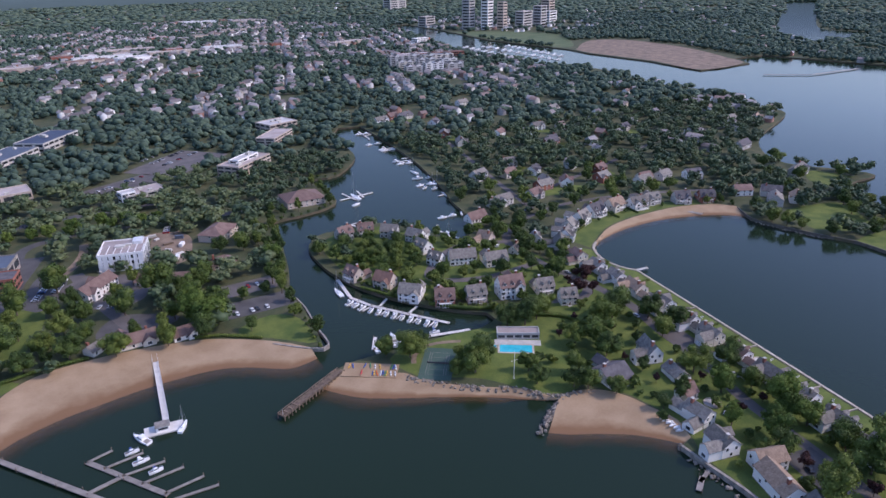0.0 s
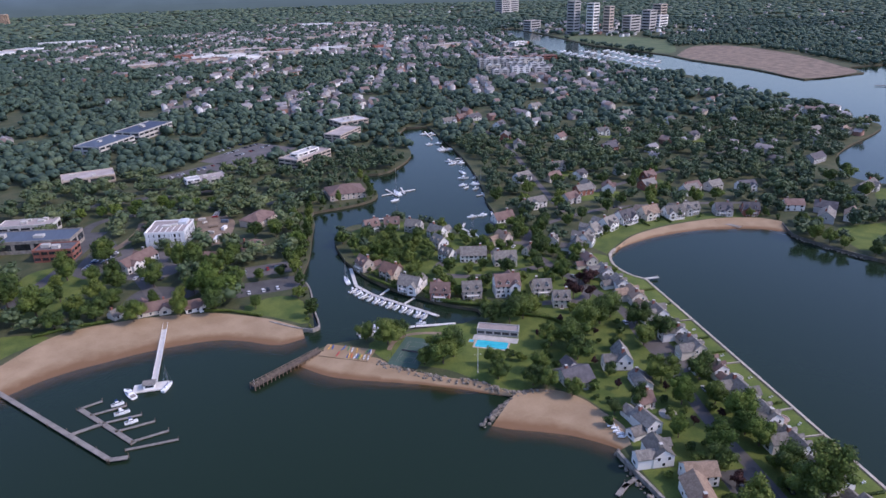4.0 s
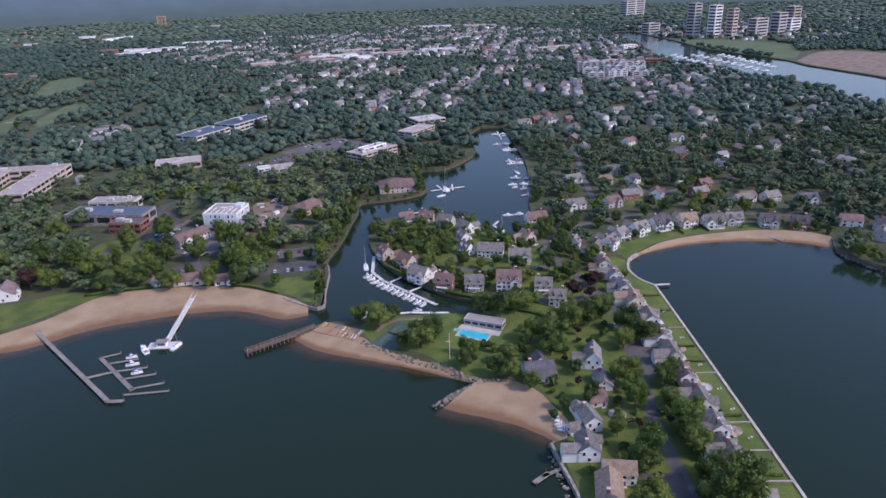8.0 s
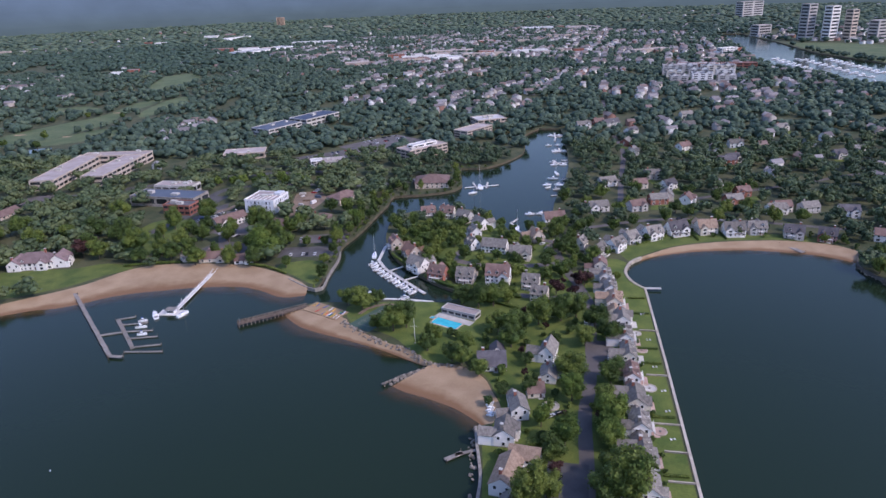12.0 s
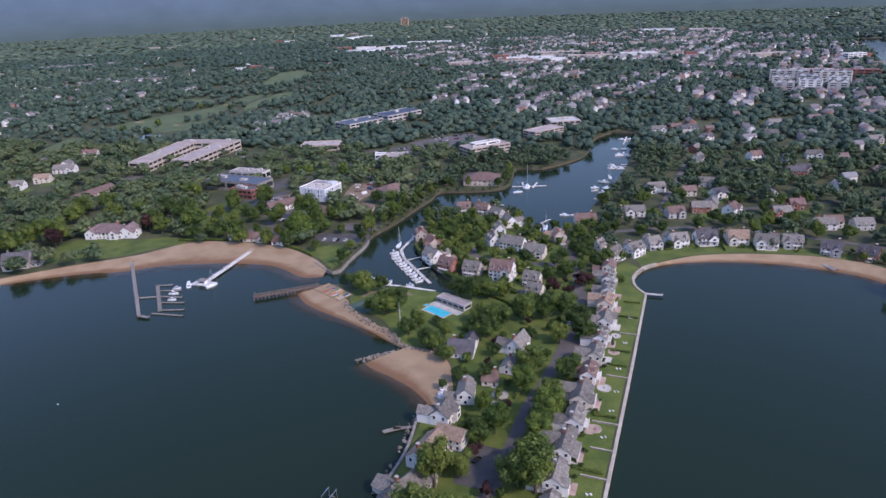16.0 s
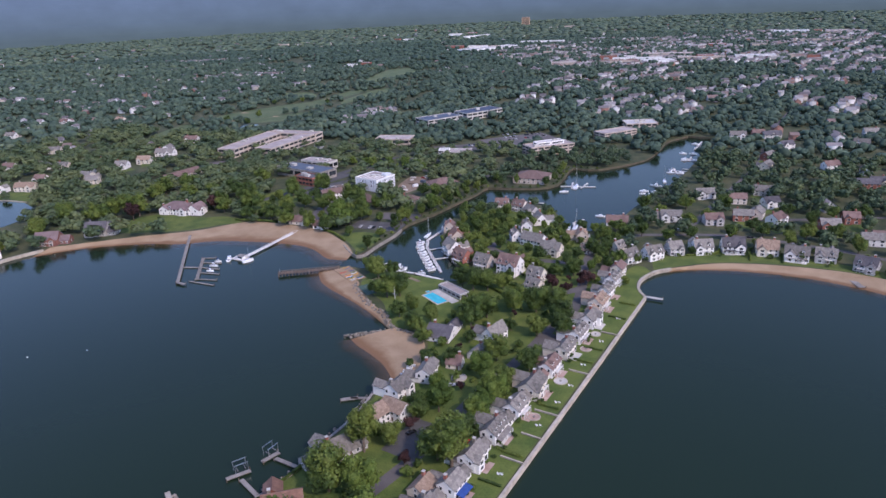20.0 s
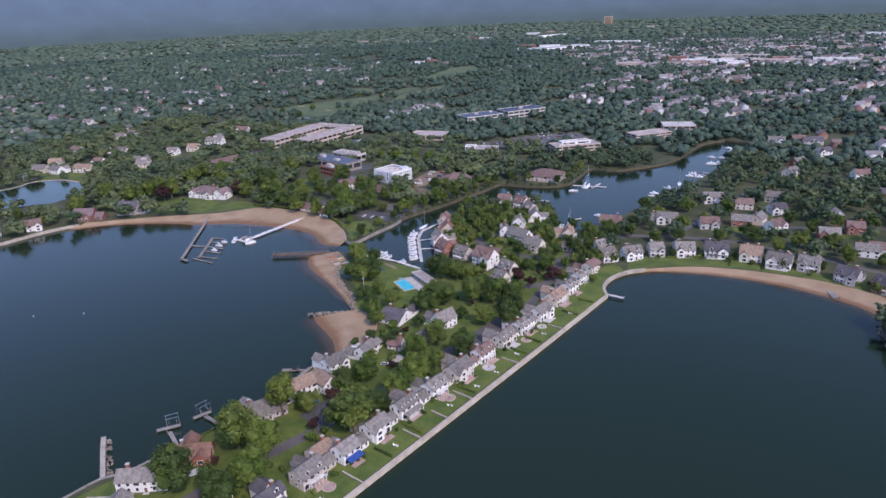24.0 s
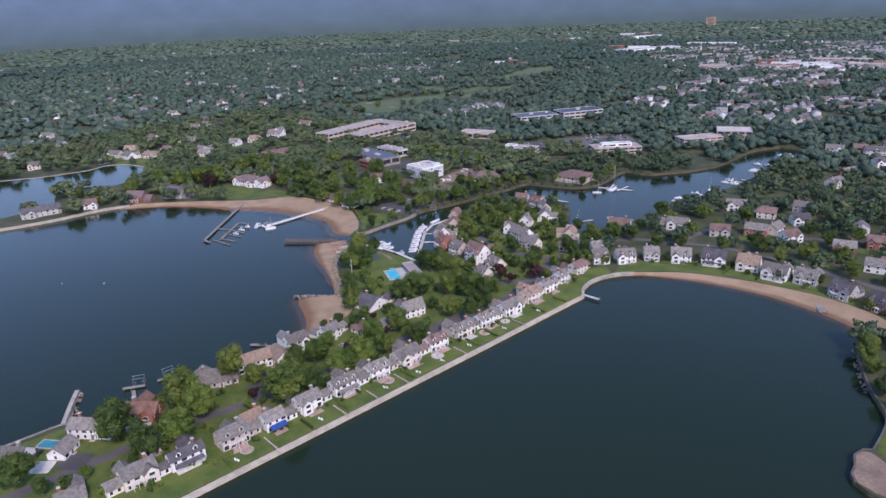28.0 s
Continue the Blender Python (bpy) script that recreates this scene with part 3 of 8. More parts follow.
road([(-262, 556), (-254, 520), (-249.8, 500), (-240, 466), (-236, 452)], 9.0, "asphalt lane and car park behind the beach houses", z=0.055)


def paved(x, y, yaw, w, d, mat, label, name="pavement", z=0.06):
    clear(x, y, yaw, w, d)
    s = Shape().box(-w / 2, w / 2, -d / 2, d / 2, -0.3, z)
    ob = new(name, s.mesh(name, M[mat]))
    ob.matrix_world = pose(x, y, GROUND, 0, 0, yaw)
    return tagged(ob, label, "paving", kind="structure")


paved(-172.0, 452.6, 2, 44, 20, "asphalt", "asphalt car park beside the channel")
paved(-166.0, 479.7, 2, 36, 18, "old_asphalt", "worn asphalt car park with marked bays")
paved(-156, 809, 44, 90, 60, "old_asphalt", "office car park with rows of cars")
paved(-212, 752, 30, 70, 36, "old_asphalt", "office car park with rows of cars")
paved(-261, 534, 40, 30, 18, "old_asphalt", "paved yard before the brown-roofed house")
paved(-296, 579, -15, 22, 50, "asphalt", "asphalt yard beside the blue-roofed hall")
paved(-96, 639, 0, 40, 14, "asphalt", "car park beside the brown-roofed office")
paved(8.9, 294.2, 82, 34, 14, "old_asphalt", "widened asphalt turning place on the lane")
paved(-21.1, 200.0, 80, 26, 16, "asphalt", "dark asphalt forecourt")
paved(-40.5, 110, 33, 12, 11, "asphalt", "dark asphalt garage forecourt")
paved(-42.5, 138.5, -35, 4, 11, "concrete", "pale gravel path to the red-roofed house")
paved(-49, 99, 40, 12, 8, "concrete", "pale concrete garage drive")


def lawn(name, pts, label, mat="lawn", z=0.012):
    ob = sheet(name, smoothed(pts + pts[:1], 6)[:-1], GROUND + z, M[mat], label, "lawn")
    return ob


LAWN_PARK = [(-123.4, 335.6), (-99.4, 320.9), (-79.3, 294.5), (-59.3, 294.4), (-51.3, 323.5), (-67.4, 358.6), (-103.5, 364.6), (-129.5, 359.0)]
LAWN_HOUSE = [(-406, 394), (-377, 376), (-330, 395), (-307, 417), (-292, 429), (-316, 439), (-340, 430), (-380, 430)]
LAWN_POINT = [(-160, 395), (-155.5, 394), (-154.8, 423.3), (-167.9, 436.0), (-188, 429), (-189, 421), (-175, 410)]
LAWN_FIELD = [(-326, 462), (-296, 454), (-281, 491), (-286, 530), (-321, 530)]
LAWN_MOUND = [(-57, 685), (-31, 686), (-3, 723), (14, 779), (14, 818), (-8, 809), (-35, 750), (-65, 717)]
LAWN_SPIT = [(214, 362), (238, 345), (262, 352), (284, 388), (262, 398), (236, 400), (220, 384)]
lawn("lawn_gardens", [(0.4, 60), (15.1, 123), (38.7, 290), (50.8, 374), (45, 386), (44.5, 403), (50, 417), (40, 425), (33, 405), (30, 372), (20, 300), (8, 215), (-6, 120), (-14, 60)], "mown garden lawns behind the sea wall", "lawn", 0.016)
lawn("lawn_marina", [(-104, 446), (-92, 424), (-76, 404), (-50, 388), (-10, 376), (10, 400), (12, 440), (4, 476), (-16, 478), (-34, 500), (-56, 534), (-90, 536), (-108, 516), (-110, 470)], "garden lawns round the marina houses", "lawn", 0.009)
lawn("lawn_cove", [(52, 420), (62, 428), (87, 444), (118, 452), (151, 453), (173, 450), (196, 442), (198, 452), (172, 462), (140, 470), (100, 470), (70, 456), (50, 440)], "mown lawns above the cove beach", "lawn", 0.02)
lawn("lawn_peninsula", [(-76, 60), (-72, 104), (-62, 140), (-56, 170), (-53, 206), (-52, 230), (-44, 246), (-45, 262), (-50, 280), (-58, 290), (-52, 322), (-64, 356), (-40, 372), (-2, 392), (26, 410), (30, 372), (21, 300), (9, 215), (-5, 120), (-13, 60)], "mown garden lawns between the houses of the peninsula", "lawn", 0.008)
lawn("lawn_park", LAWN_PARK, "mown lawn round the pool and tennis court")
lawn("lawn_house", LAWN_HOUSE, "mown lawn between the white house and the beach")
lawn("lawn_point", LAWN_POINT, "mown grass point beside the channel")
lawn("lawn_field", LAWN_FIELD, "grass field between trees")
lawn("lawn_mound", LAWN_MOUND, "rough grass bank beside the creek", "grass")
lawn("lawn_spit", LAWN_SPIT, "mown grass on the spit")
LAWN_QUAY = [(322, 414), (352, 428), (364, 426), (352, 458), (332, 452), (318, 436)]
lawn("lawn_quay", LAWN_QUAY, "mown grass by the harbour shore")
LAWN_TIP = [(218, 334), (217.5, 305), (224, 299), (242, 294), (264, 302), (264, 330), (240, 337)]
lawn("lawn_tip", LAWN_TIP, "mown grass behind the spit's sandy tip")
lawn("sand_tip", [(216, 302), (213, 301), (211.3, 297), (212.8, 289), (212.4, 284), (215, 279.5), (221, 276.8), (232, 275.5), (245, 276), (240, 288), (225, 295)], "bare tan earth at the tip of the spit", "earth", 0.02)
GOLF = [[(-711, 861), (-668, 850), (-630, 880), (-602, 960), (-590, 1010), (-604, 1090), (-598, 1225), (-635, 1214), (-637, 1080), (-668, 1018), (-704, 937)], [(-642, 852), (-590, 862), (-533, 917), (-577, 964), (-616, 908)],
        [(-766, 1172), (-707, 1180), (-658, 1112), (-720, 1105)], [(-747, 1601), (-700, 1640), (-640, 1530), (-622, 1350), (-690, 1357)], [(-665, 694), (-640, 740), (-668, 804), (-711, 815), (-690, 723)], [(-562, 1050), (-540, 1130), (-556, 1250), (-588, 1240), (-584, 1100)]]
GOLF_ROUGH = [(-780, 660), (-620, 690), (-520, 860), (-510, 1250), (-600, 1680), (-780, 1660), (-800, 1150)]
for g in GOLF:
    lawn("fairway", g, "pale green golf fairway between trees", "golf", 0.05)
for bx, by, br in ((-687, 938, 9), (-606, 915, 7), (-622, 1105, 10), (-728, 1142, 9), (-655, 868, 7)):
    lawn("bunker", [(bx + br * math.cos(q) * (1 + 0.2 * math.sin(3 * q)), by + 0.5 * br * math.sin(q)) for q in np.linspace(0, math.tau, 11)[:-1]], "kidney of pale sand on the golf course", "sand", 0.08)
SAND_SPIT = [(796, 1345), (780, 1275), (792, 1108), (775, 970), (905, 983), (950, 1060), (1000, 1176), (1030, 1312), (1020, 1440), (940, 1470)]
lawn("sand_spit", SAND_SPIT, "bare brown filled land at the harbour", "earth", 0.02)
lawn("field_far", [(1123, 1189), (1230, 1174), (1262, 1262), (1165, 1297)], "pale grass field beyond the harbour", "golf", 0.03)


YARD = [(-207, 538), (-195, 543), (-187, 566), (-185, 592), (-196, 606), (-214, 606), (-213, 580), (-209, 556)]
LOT_HALL = [(-272, 580), (-267, 546), (-276, 510), (-292, 517), (-286, 557)]
LOT_MID = [(-262, 500), (-244, 491), (-228, 496), (-219, 527), (-239, 541), (-258, 522)]
LOT_BEACH = [(-233, 447), (-213, 461), (-243, 479), (-257, 457)]
lawn("car_park_hall", LOT_HALL, "asphalt car park beside the blue-roofed hall", "asphalt", 0.035)
lawn("car_park_middle", LOT_MID, "worn asphalt yard between brown-roofed houses", "old_asphalt", 0.036)
lawn("car_park_beach", LOT_BEACH, "shaded asphalt yard behind the beach houses", "asphalt", 0.037)
road([(-277, 551), (-265, 566), (-256, 590), (-254, 612)], 6.0, "bare earth track to the construction yard", "earth", 0.05, "dirt_track")
ribbon("path", [(-121, 349), (-117, 356), (-108, 361), (-98, 359.5), (-90, 356)], 2.6, GROUND + 0.05, M["earth"], "curved sandy path beside the tennis court", "path")
lawn("construction_yard", YARD, "bare brown construction yard beside the white building", "earth", 0.03)
lawn("harbour_field", [(795, 1890), (768, 1640), (800, 1390), (900, 1490), (985, 1650), (930, 1800)], "pale rough grass along the harbour", "golf", 0.03)


def lake(name, pts, label):
    sheet(name, smoothed(pts + pts[:1], 20)[:-1], GROUND + 0.12, M["water"], label, "water")
    return pts


LAKE_EAST = [(1992, 1569), (1657, 1325), (1629, 1151), (1329, 1130), (1437, 1295), (1632, 1457), (2742, 2222), (2883, 2169)]
LAKE_WEST = [(-488, 180), (-466, 218), (-469, 250), (-474, 285), (-500, 297), (-532, 314), (-512, 342), (-497, 358), (-500, 388), (-520, 408), (-550, 420), (-584, 418), (-605, 400), (-600, 375), (-615, 332), (-637, 295), (-690, 190), (-700, 95), (-600, 110)]
LAKE_GOLF = [(-612, 836), (-588, 846), (-570, 815), (-590, 798)]
ribbon("seawall_inlet", [(-690, 190), (-637, 295), (-614, 332), (-599, 376), (-604, 401), (-584, 419), (-552, 422)], 2.0, GROUND + 0.5, M["pale_wall"], "pale stone wall along the tidal inlet", "sea wall", 1.0)
lake("lake_east", LAKE_EAST, "calm river basin beyond the harbour")
LAWN_HEAD = [(-608, 405), (-586, 422), (-552, 426), (-552, 446), (-590, 450), (-618, 436)]
lawn("lawn_head", LAWN_HEAD, "mown garden at the head of the tidal inlet")
LOT_WEST = [(-490, 604), (-462, 626), (-439, 592), (-466, 588)]
lawn("car_park_west", LOT_WEST, "asphalt car park beside the concrete office", "old_asphalt", 0.036)
lake("lake_west", LAKE_WEST, "still tidal inlet behind the west shore")
lake("lake_golf", LAKE_GOLF, "small pond on the golf course")

# ---- sea walls, groins, pier, rocks ----
ribbon("seawall", SEAWALL, 1.25, GROUND + 0.35, M["pale_wall"], "long straight pale concrete sea wall with a flat cap", "sea wall", 4.5, 400)
ribbon("seawall_cove", COVE_CORNER, 1.6, GROUND + 0.33, M["pale_wall"], "curved pale stone sea wall of the cove", "sea wall", 4.5)
ribbon("seawall_point", POINT_SHORE[1:], 1.2, GROUND + 0.3, M["stone"], "weathered stone wall along the west shore of the peninsula", "sea wall", 4.5)
ribbon("seawall_channel", [(-176, 404), (-160, 389), (-151, 388), (-150, 410), (-148, 436), (-149, 450)], 0.9, GROUND + 0.25, M["stone"], "concrete wall round the grassy point", "sea wall", 4.5)
ribbon("seawall_spit", [(207, 424.5), (203, 418), (195.5, 402), (197.5, 386), (204, 364), (208.5, 352), (217, 332.5), (216, 304.5), (213, 302.4), (210.8, 297), (212.3, 289.3), (212, 284), (214, 279.5)], 0.8, GROUND + 0.3, M["dark_stone"], "overgrown stone wall along the spit with painted-in shade", "sea wall", 4.5)
ribbon("seawall_west", [(-472, 154), (-434, 222), (-421, 262), (-416, 300), (-406, 326)], 2.2, GROUND + 0.2, M["pale_wall"], "stone wall along the west shore", "sea wall", 4.5)


def rock_mesh(seed):
    rnd = random.Random(seed)
    bm = bmesh.new()
    bmesh.ops.create_icosphere(bm, subdivisions=1, radius=1.0)
    for v in bm.verts:
        v.co *= rnd.uniform(0.75, 1.2)
        v.co.z *= 0.75
    me = bpy.data.meshes.new("rock")
    bm.to_mesh(me)
    bm.free()
    me.materials.append(M["rock"])
    return me


ROCKS = [rock_mesh(k) for k in range(6)]


def rock_bank(name, label, pts, width, count, size, top=1.6, low=0.0):
    """A bank of loose rocks along a line."""
    rnd = random.Random(len(pts) * 7 + count)
    base = thing(name, label, "rocks")
    line = resample(smoothed(pts, 3), 200)
    for _ in range(count):
        k = rnd.randrange(199)
        c, d = line[k], line[k + 1] - line[k]
        d = d / np.linalg.norm(d)
        off = rnd.uniform(-1, 1)
        s = rnd.uniform(0.6, 1.2) * size
        ob = new("rock", ROCKS[rnd.randrange(6)])
        ob.parent = base
        z = low + (top - low) * (1 - abs(off)) * rnd.uniform(0.6, 1.0)
        ob.matrix_world = pose(c[0] - d[1] * off * width / 2, c[1] + d[0] * off * width / 2, z, rnd.uniform(5.0, 61.0), rnd.uniform(5.0, 61.0), rnd.uniform(4.9, 352.4)) @ Matrix.Diagonal((s * rnd.uniform(0.8, 1.4), s, s, 1))
    return base


rock_bank("rock_bank", "bank of rough grey boulders between lawn and beach", [(-130, 342), (-126.5, 336), (-113, 322.5), (-101, 313), (-88, 304), (-78, 291), (-68, 289), (-60, 286)], 4.5, 190, 0.85, 2.7, 1.2)
rock_bank("rock_groin", "low groin of pale boulders running into the bay", [(-99.5, 274), (-92, 280), (-86, 284), (-76, 289)], 3.4, 110, 0.78, 1.7, 0.1)
rock_bank("shore_rocks", "dark boulders along the foot of the sea wall", [(-53, 240), (-57, 232), (-57, 206), (-60, 183), (-60, 165), (-65, 148)], 3.0, 60, 0.8, 0.8, 0.1)
rock_bank("shore_rocks", "boulders along the edge of the cove beach", [(48, 404), (54, 418), (62, 426), (87, 441), (110, 447)], 2.0, 70, 0.55, 1.7, 0.8)
ribbon("jetty", [(-98, 137), (-90, 131), (-82, 125.5), (-72, 118.5)], 2.0, 2.0, M["pale_wall"], "narrow pale stone jetty running into the bay", "jetty", 4.5)
rock_bank("rock_groin", "rubble heaped along a stone jetty", [(-95.5, 137.5), (-88, 132), (-80, 127), (-71, 121)], 2.2, 70, 0.6, 1.3, 0.2)
rock_bank("shore_rocks", "dark boulders along the spit's shore", [(194, 402), (196, 387), (202.5, 364), (207, 351)], 2.2, 60, 0.55, 0.9, 0.1)


def pier():
    a, b = Vector((-190.7, 340.5)), Vector((-154.5, 362.0))
    t = thing("pier", "weathered brown timber pier on close rows of piles", "pier")
    part("deck", Shape().beam(a, b, 4.2, 1.7, 2.05), M["brown_wood"], t)
    d = (b - a).normalized()
    s = Vector((-d.y, d.x))
    for side in (-1, 1):
        part("rail", Shape().beam(a + s * side * 2.0, b + s * side * 2.0, 0.22, 2.75, 2.95), M["brown_wood"], t)
        for k in range(19):
            p = a + (b - a) * k / 18 + s * side * 2.05
            part("dock_post", Shape().tube((*p, -3), (*p, 2.95), 0.28, 0.24), M["brown_wood"], t)
    for k in range(1, 4):
        p = a + d * k * 3.0
        part("bench", Shape().beam(p - s * 1.2, p + s * 1.2, 0.6, 2.05, 2.5), M["brown_wood"], t)
    part("light_post", Shape().tube((*(a + d), 2.05), (*(a + d), 5.2), 0.09, 0.07), M["metal"], t, "thin light post")


pier()


def dock(label, segments, width=2.2, z=0.75, mat="wood", piles=True, name="dock"):
    """A dock of straight runs, each a run of decking on piles."""
    t = thing(name, label, "dock")
    for seg in segments:
        a, b, *rest = seg
        w = rest[0] if rest else width
        a, b = Vector(a), Vector(b)
        part("deck", Shape().beam(a, b, w, z - 0.35, z), M[mat], t)
        n = max(1, int((b - a).length / 11))
        s = (b - a).orthogonal().normalized() * (w / 2 + 0.1)
        for k in range(n + 1):
            if piles:
                p = a + (b - a) * k / n + s * (1 if k % 2 else -1)
                part("dock_post", Shape().tube((*p, -3), (*p, z + 1.1), 0.16, 0.15), M["brown_wood"], t)
    return t


dock("long grey timber dock with a bent end", [((-319, 396.5), (-250.5, 307), 2.3), ((-250.5, 307), (-243.5, 306), 2.3)], z=1.3)
dock("grey pontoon dock with finger berths", [((-269, 332), (-257, 335.5), 1.9), ((-267.5, 352), (-242, 316), 2.3), ((-267.5, 352), (-258, 355), 1.2), ((-262, 344.5), (-247, 347), 1.2), ((-256, 336), (-240, 337), 1.2), ((-250, 327.5), (-234, 329.5), 1.2),
      ((-243, 317.5), (-228, 320), 1.2), ((-245, 312.5), (-224, 312), 1.3)], z=0.6)
GANG_A, GANG_B = (-232, 424.5), (-235.5, 362)


def gangway():
    t = thing("gangway", "long white railed gangway from the beach to a float", "gangway")
    part("deck", Shape().beam(GANG_A, GANG_B, 2.6, 1.0, 1.25), M["pale_wood"], t)
    a, b = Vector(GANG_A), Vector(GANG_B)
    s = (b - a).orthogonal().normalized() * 1.25
    for side in (-1, 1):
        part("rail", Shape().beam(a + s * side, b + s * side, 0.1, 2.1, 2.2), M["white_paint"], t)
        part("kick_board", Shape().beam(a + s * side, b + s * side, 0.08, 1.25, 1.5), M["white_paint"], t)
        for k in range(15):
            p = a + (b - a) * k / 14 + s * side
            part("post", Shape().beam(p, p + Vector((0.1, 0)), 0.1, 1.0, 2.15), M["white_paint"], t)
            if k % 3 == 0:
                part("dock_post", Shape().tube((*p, -3), (*p, 1.1), 0.15, 0.15), M["brown_wood"], t)
    f = thing("float", "wide pale float with a small cabin at the gangway's end", "float")
    part("deck", Shape().beam((-245, 360), (-229, 358.5), 7.0, 0.2, 0.75), M["pale_wood"], f)
    part("cabin", Shape().beam((-240, 359.5), (-235, 359), 4, 0.75, 3.1), M["white_paint"], f)
    part("roof", Shape().beam((-240.6, 359.5), (-234.4, 359), 4.8, 3.1, 3.35), M["roof_grey"], f)
    part("window", Shape().beam((-239.4, 357.4), (-235.6, 357.05), 0.1, 1.6, 2.6), M["glass"], f)



gangway()
dock("grey timber dock with an L-shaped float", [((-54, 224), (-64, 220.5), 1.6), ((-68, 217.5), (-61, 222), 2.2)], z=0.9)
dock("grey dock with boat-lift frame", [((-61, 147), (-76, 154), 1.8), ((-82, 152), (-76, 160), 2.0)], z=1.0)
dock("grey dock with boat-lift frame", [((-57, 168), (-71, 170), 1.8), ((-75, 166), (-72, 174), 2.0)], z=1.0)
def boat_lift(x, y, a):
    t = thing("boat_lift", "grey metal boat lift frame at a dock's end", "boat lift", pose(x, y, 0, 0, 0, a), group="boat lifts")
    for sx in (-2.6, 2.6):
        for sy in (-1.7, 1.7):
            part("post", Shape().tube((sx, sy, -3), (sx, sy, 4.2), 0.14, 0.12), M["metal"], t)
    for sy in (-1.7, 1.7):
        part("top_beam", Shape().beam((-2.9, sy), (2.9, sy), 0.22, 4.1, 4.35), M["metal"], t)
    for sx in (-1.6, 1.6):
        part("cradle", Shape().beam((sx, -1.6), (sx, 1.6), 0.25, 1.2, 1.45), M["wood"], t)


boat_lift(-80.5, 159.5, 55)
boat_lift(-75.5, 173, 80)
dock("narrow stone and timber jetty off the cove wall", [((51, 377), (62, 376), 2.2)], z=1.6, mat="concrete")
dock("broad timber slip on the cove beach", [((166, 448), (173, 430), 4.0)], z=1.0, mat="wood")
dock("curved pale timber marina dock with finger berths", [((-117, 464), (-119.5, 436), 2.2), ((-119.5, 436), (-113, 420), 2.2), ((-113, 420), (-98, 398.5), 2.2), ((-98, 398.5), (-84, 378.5), 2.2),
      ((-116.7, 429.1), (-124.1, 426.1), 1.0), ((-112.6, 419.5), (-120.1, 416.5), 1.0), ((-106.7, 411.0), (-113.3, 406.4), 1.0), ((-100.7, 402.4), (-107.3, 397.9), 1.0), ((-94.8, 393.9), (-101.3, 389.3), 1.0), ((-88.8, 385.4), (-95.4, 380.8), 1.0), ((-110, 416), (-101, 424), 1.4), ((-99, 400), (-90, 406), 1.4)], z=0.6, mat="pale_wood")
dock("straight pale dock along the canal's lawn side", [((-132, 374), (-100, 371.5), 2.0), ((-100, 371.5), (-78, 366.5), 2.2), ((-132, 374), (-126, 385), 1.8)], z=0.6, mat="pale_wood")
dock("pale timber dock in the creek", [((-57.5, 612.8), (-25.1, 618.5), 2.0), ((-45.4, 607.0), (-49.4, 629.3), 1.8), ((-37.3, 609.8), (-35.2, 629.2), 1.6)], z=0.7, mat="pale_wood")
dock("white dock on the creek's east bank", [((37.7, 583.4), (19.4, 579.6), 1.8), ((25.5, 573.8), (27.5, 587.3), 1.8)], z=0.7, mat="pale_wood")
dock("white dock on the creek's east bank", [((66.0, 552.4), (39.6, 558.2), 1.8), ((49.7, 548.5), (51.8, 564.0), 1.8)], z=0.7, mat="pale_wood")
dock("white dock on the creek's east bank", [((54, 697), (36, 698), 1.8), ((42, 690), (38, 708), 1.8), ((56, 706), (46, 707), 1.6)], z=0.7, mat="pale_wood")
dock("white dock on the creek's east bank", [((67, 828), (53, 820), 1.8), ((53, 809), (57, 847), 1.8)], z=0.7, mat="pale_wood")
dock("white dock at the marina houses", [((-69.6, 544.0), (-71.7, 552.8), 1.8), ((-79.7, 552.8), (-57.5, 553.6), 2.0), ((-15.2, 485.5), (-21.2, 507.9), 2.0), ((-21.2, 507.9), (-15.1, 517.6), 1.8)], z=0.7, mat="pale_wood")


# ---- boats ----
def hull(length, beam, free):
    s, rows = Shape(), []
    n = 9
    for k in range(n):
        u = k / (n - 1)
        half = beam / 2 * min(1.0, (1 - u ** 2.6) * 1.08) if u > 0.3 else beam / 2 * (0.88 + 0.4 * u)
        half = max(half, 0.04)
        x = -length / 2 + length * u
        z = free * (0.9 + 0.35 * u * u)
        rows.append([(x, -half, z), (x, -half * 0.82, -0.2), (x, half * 0.82, -0.2), (x, half, z)])
    return s.loft(rows)


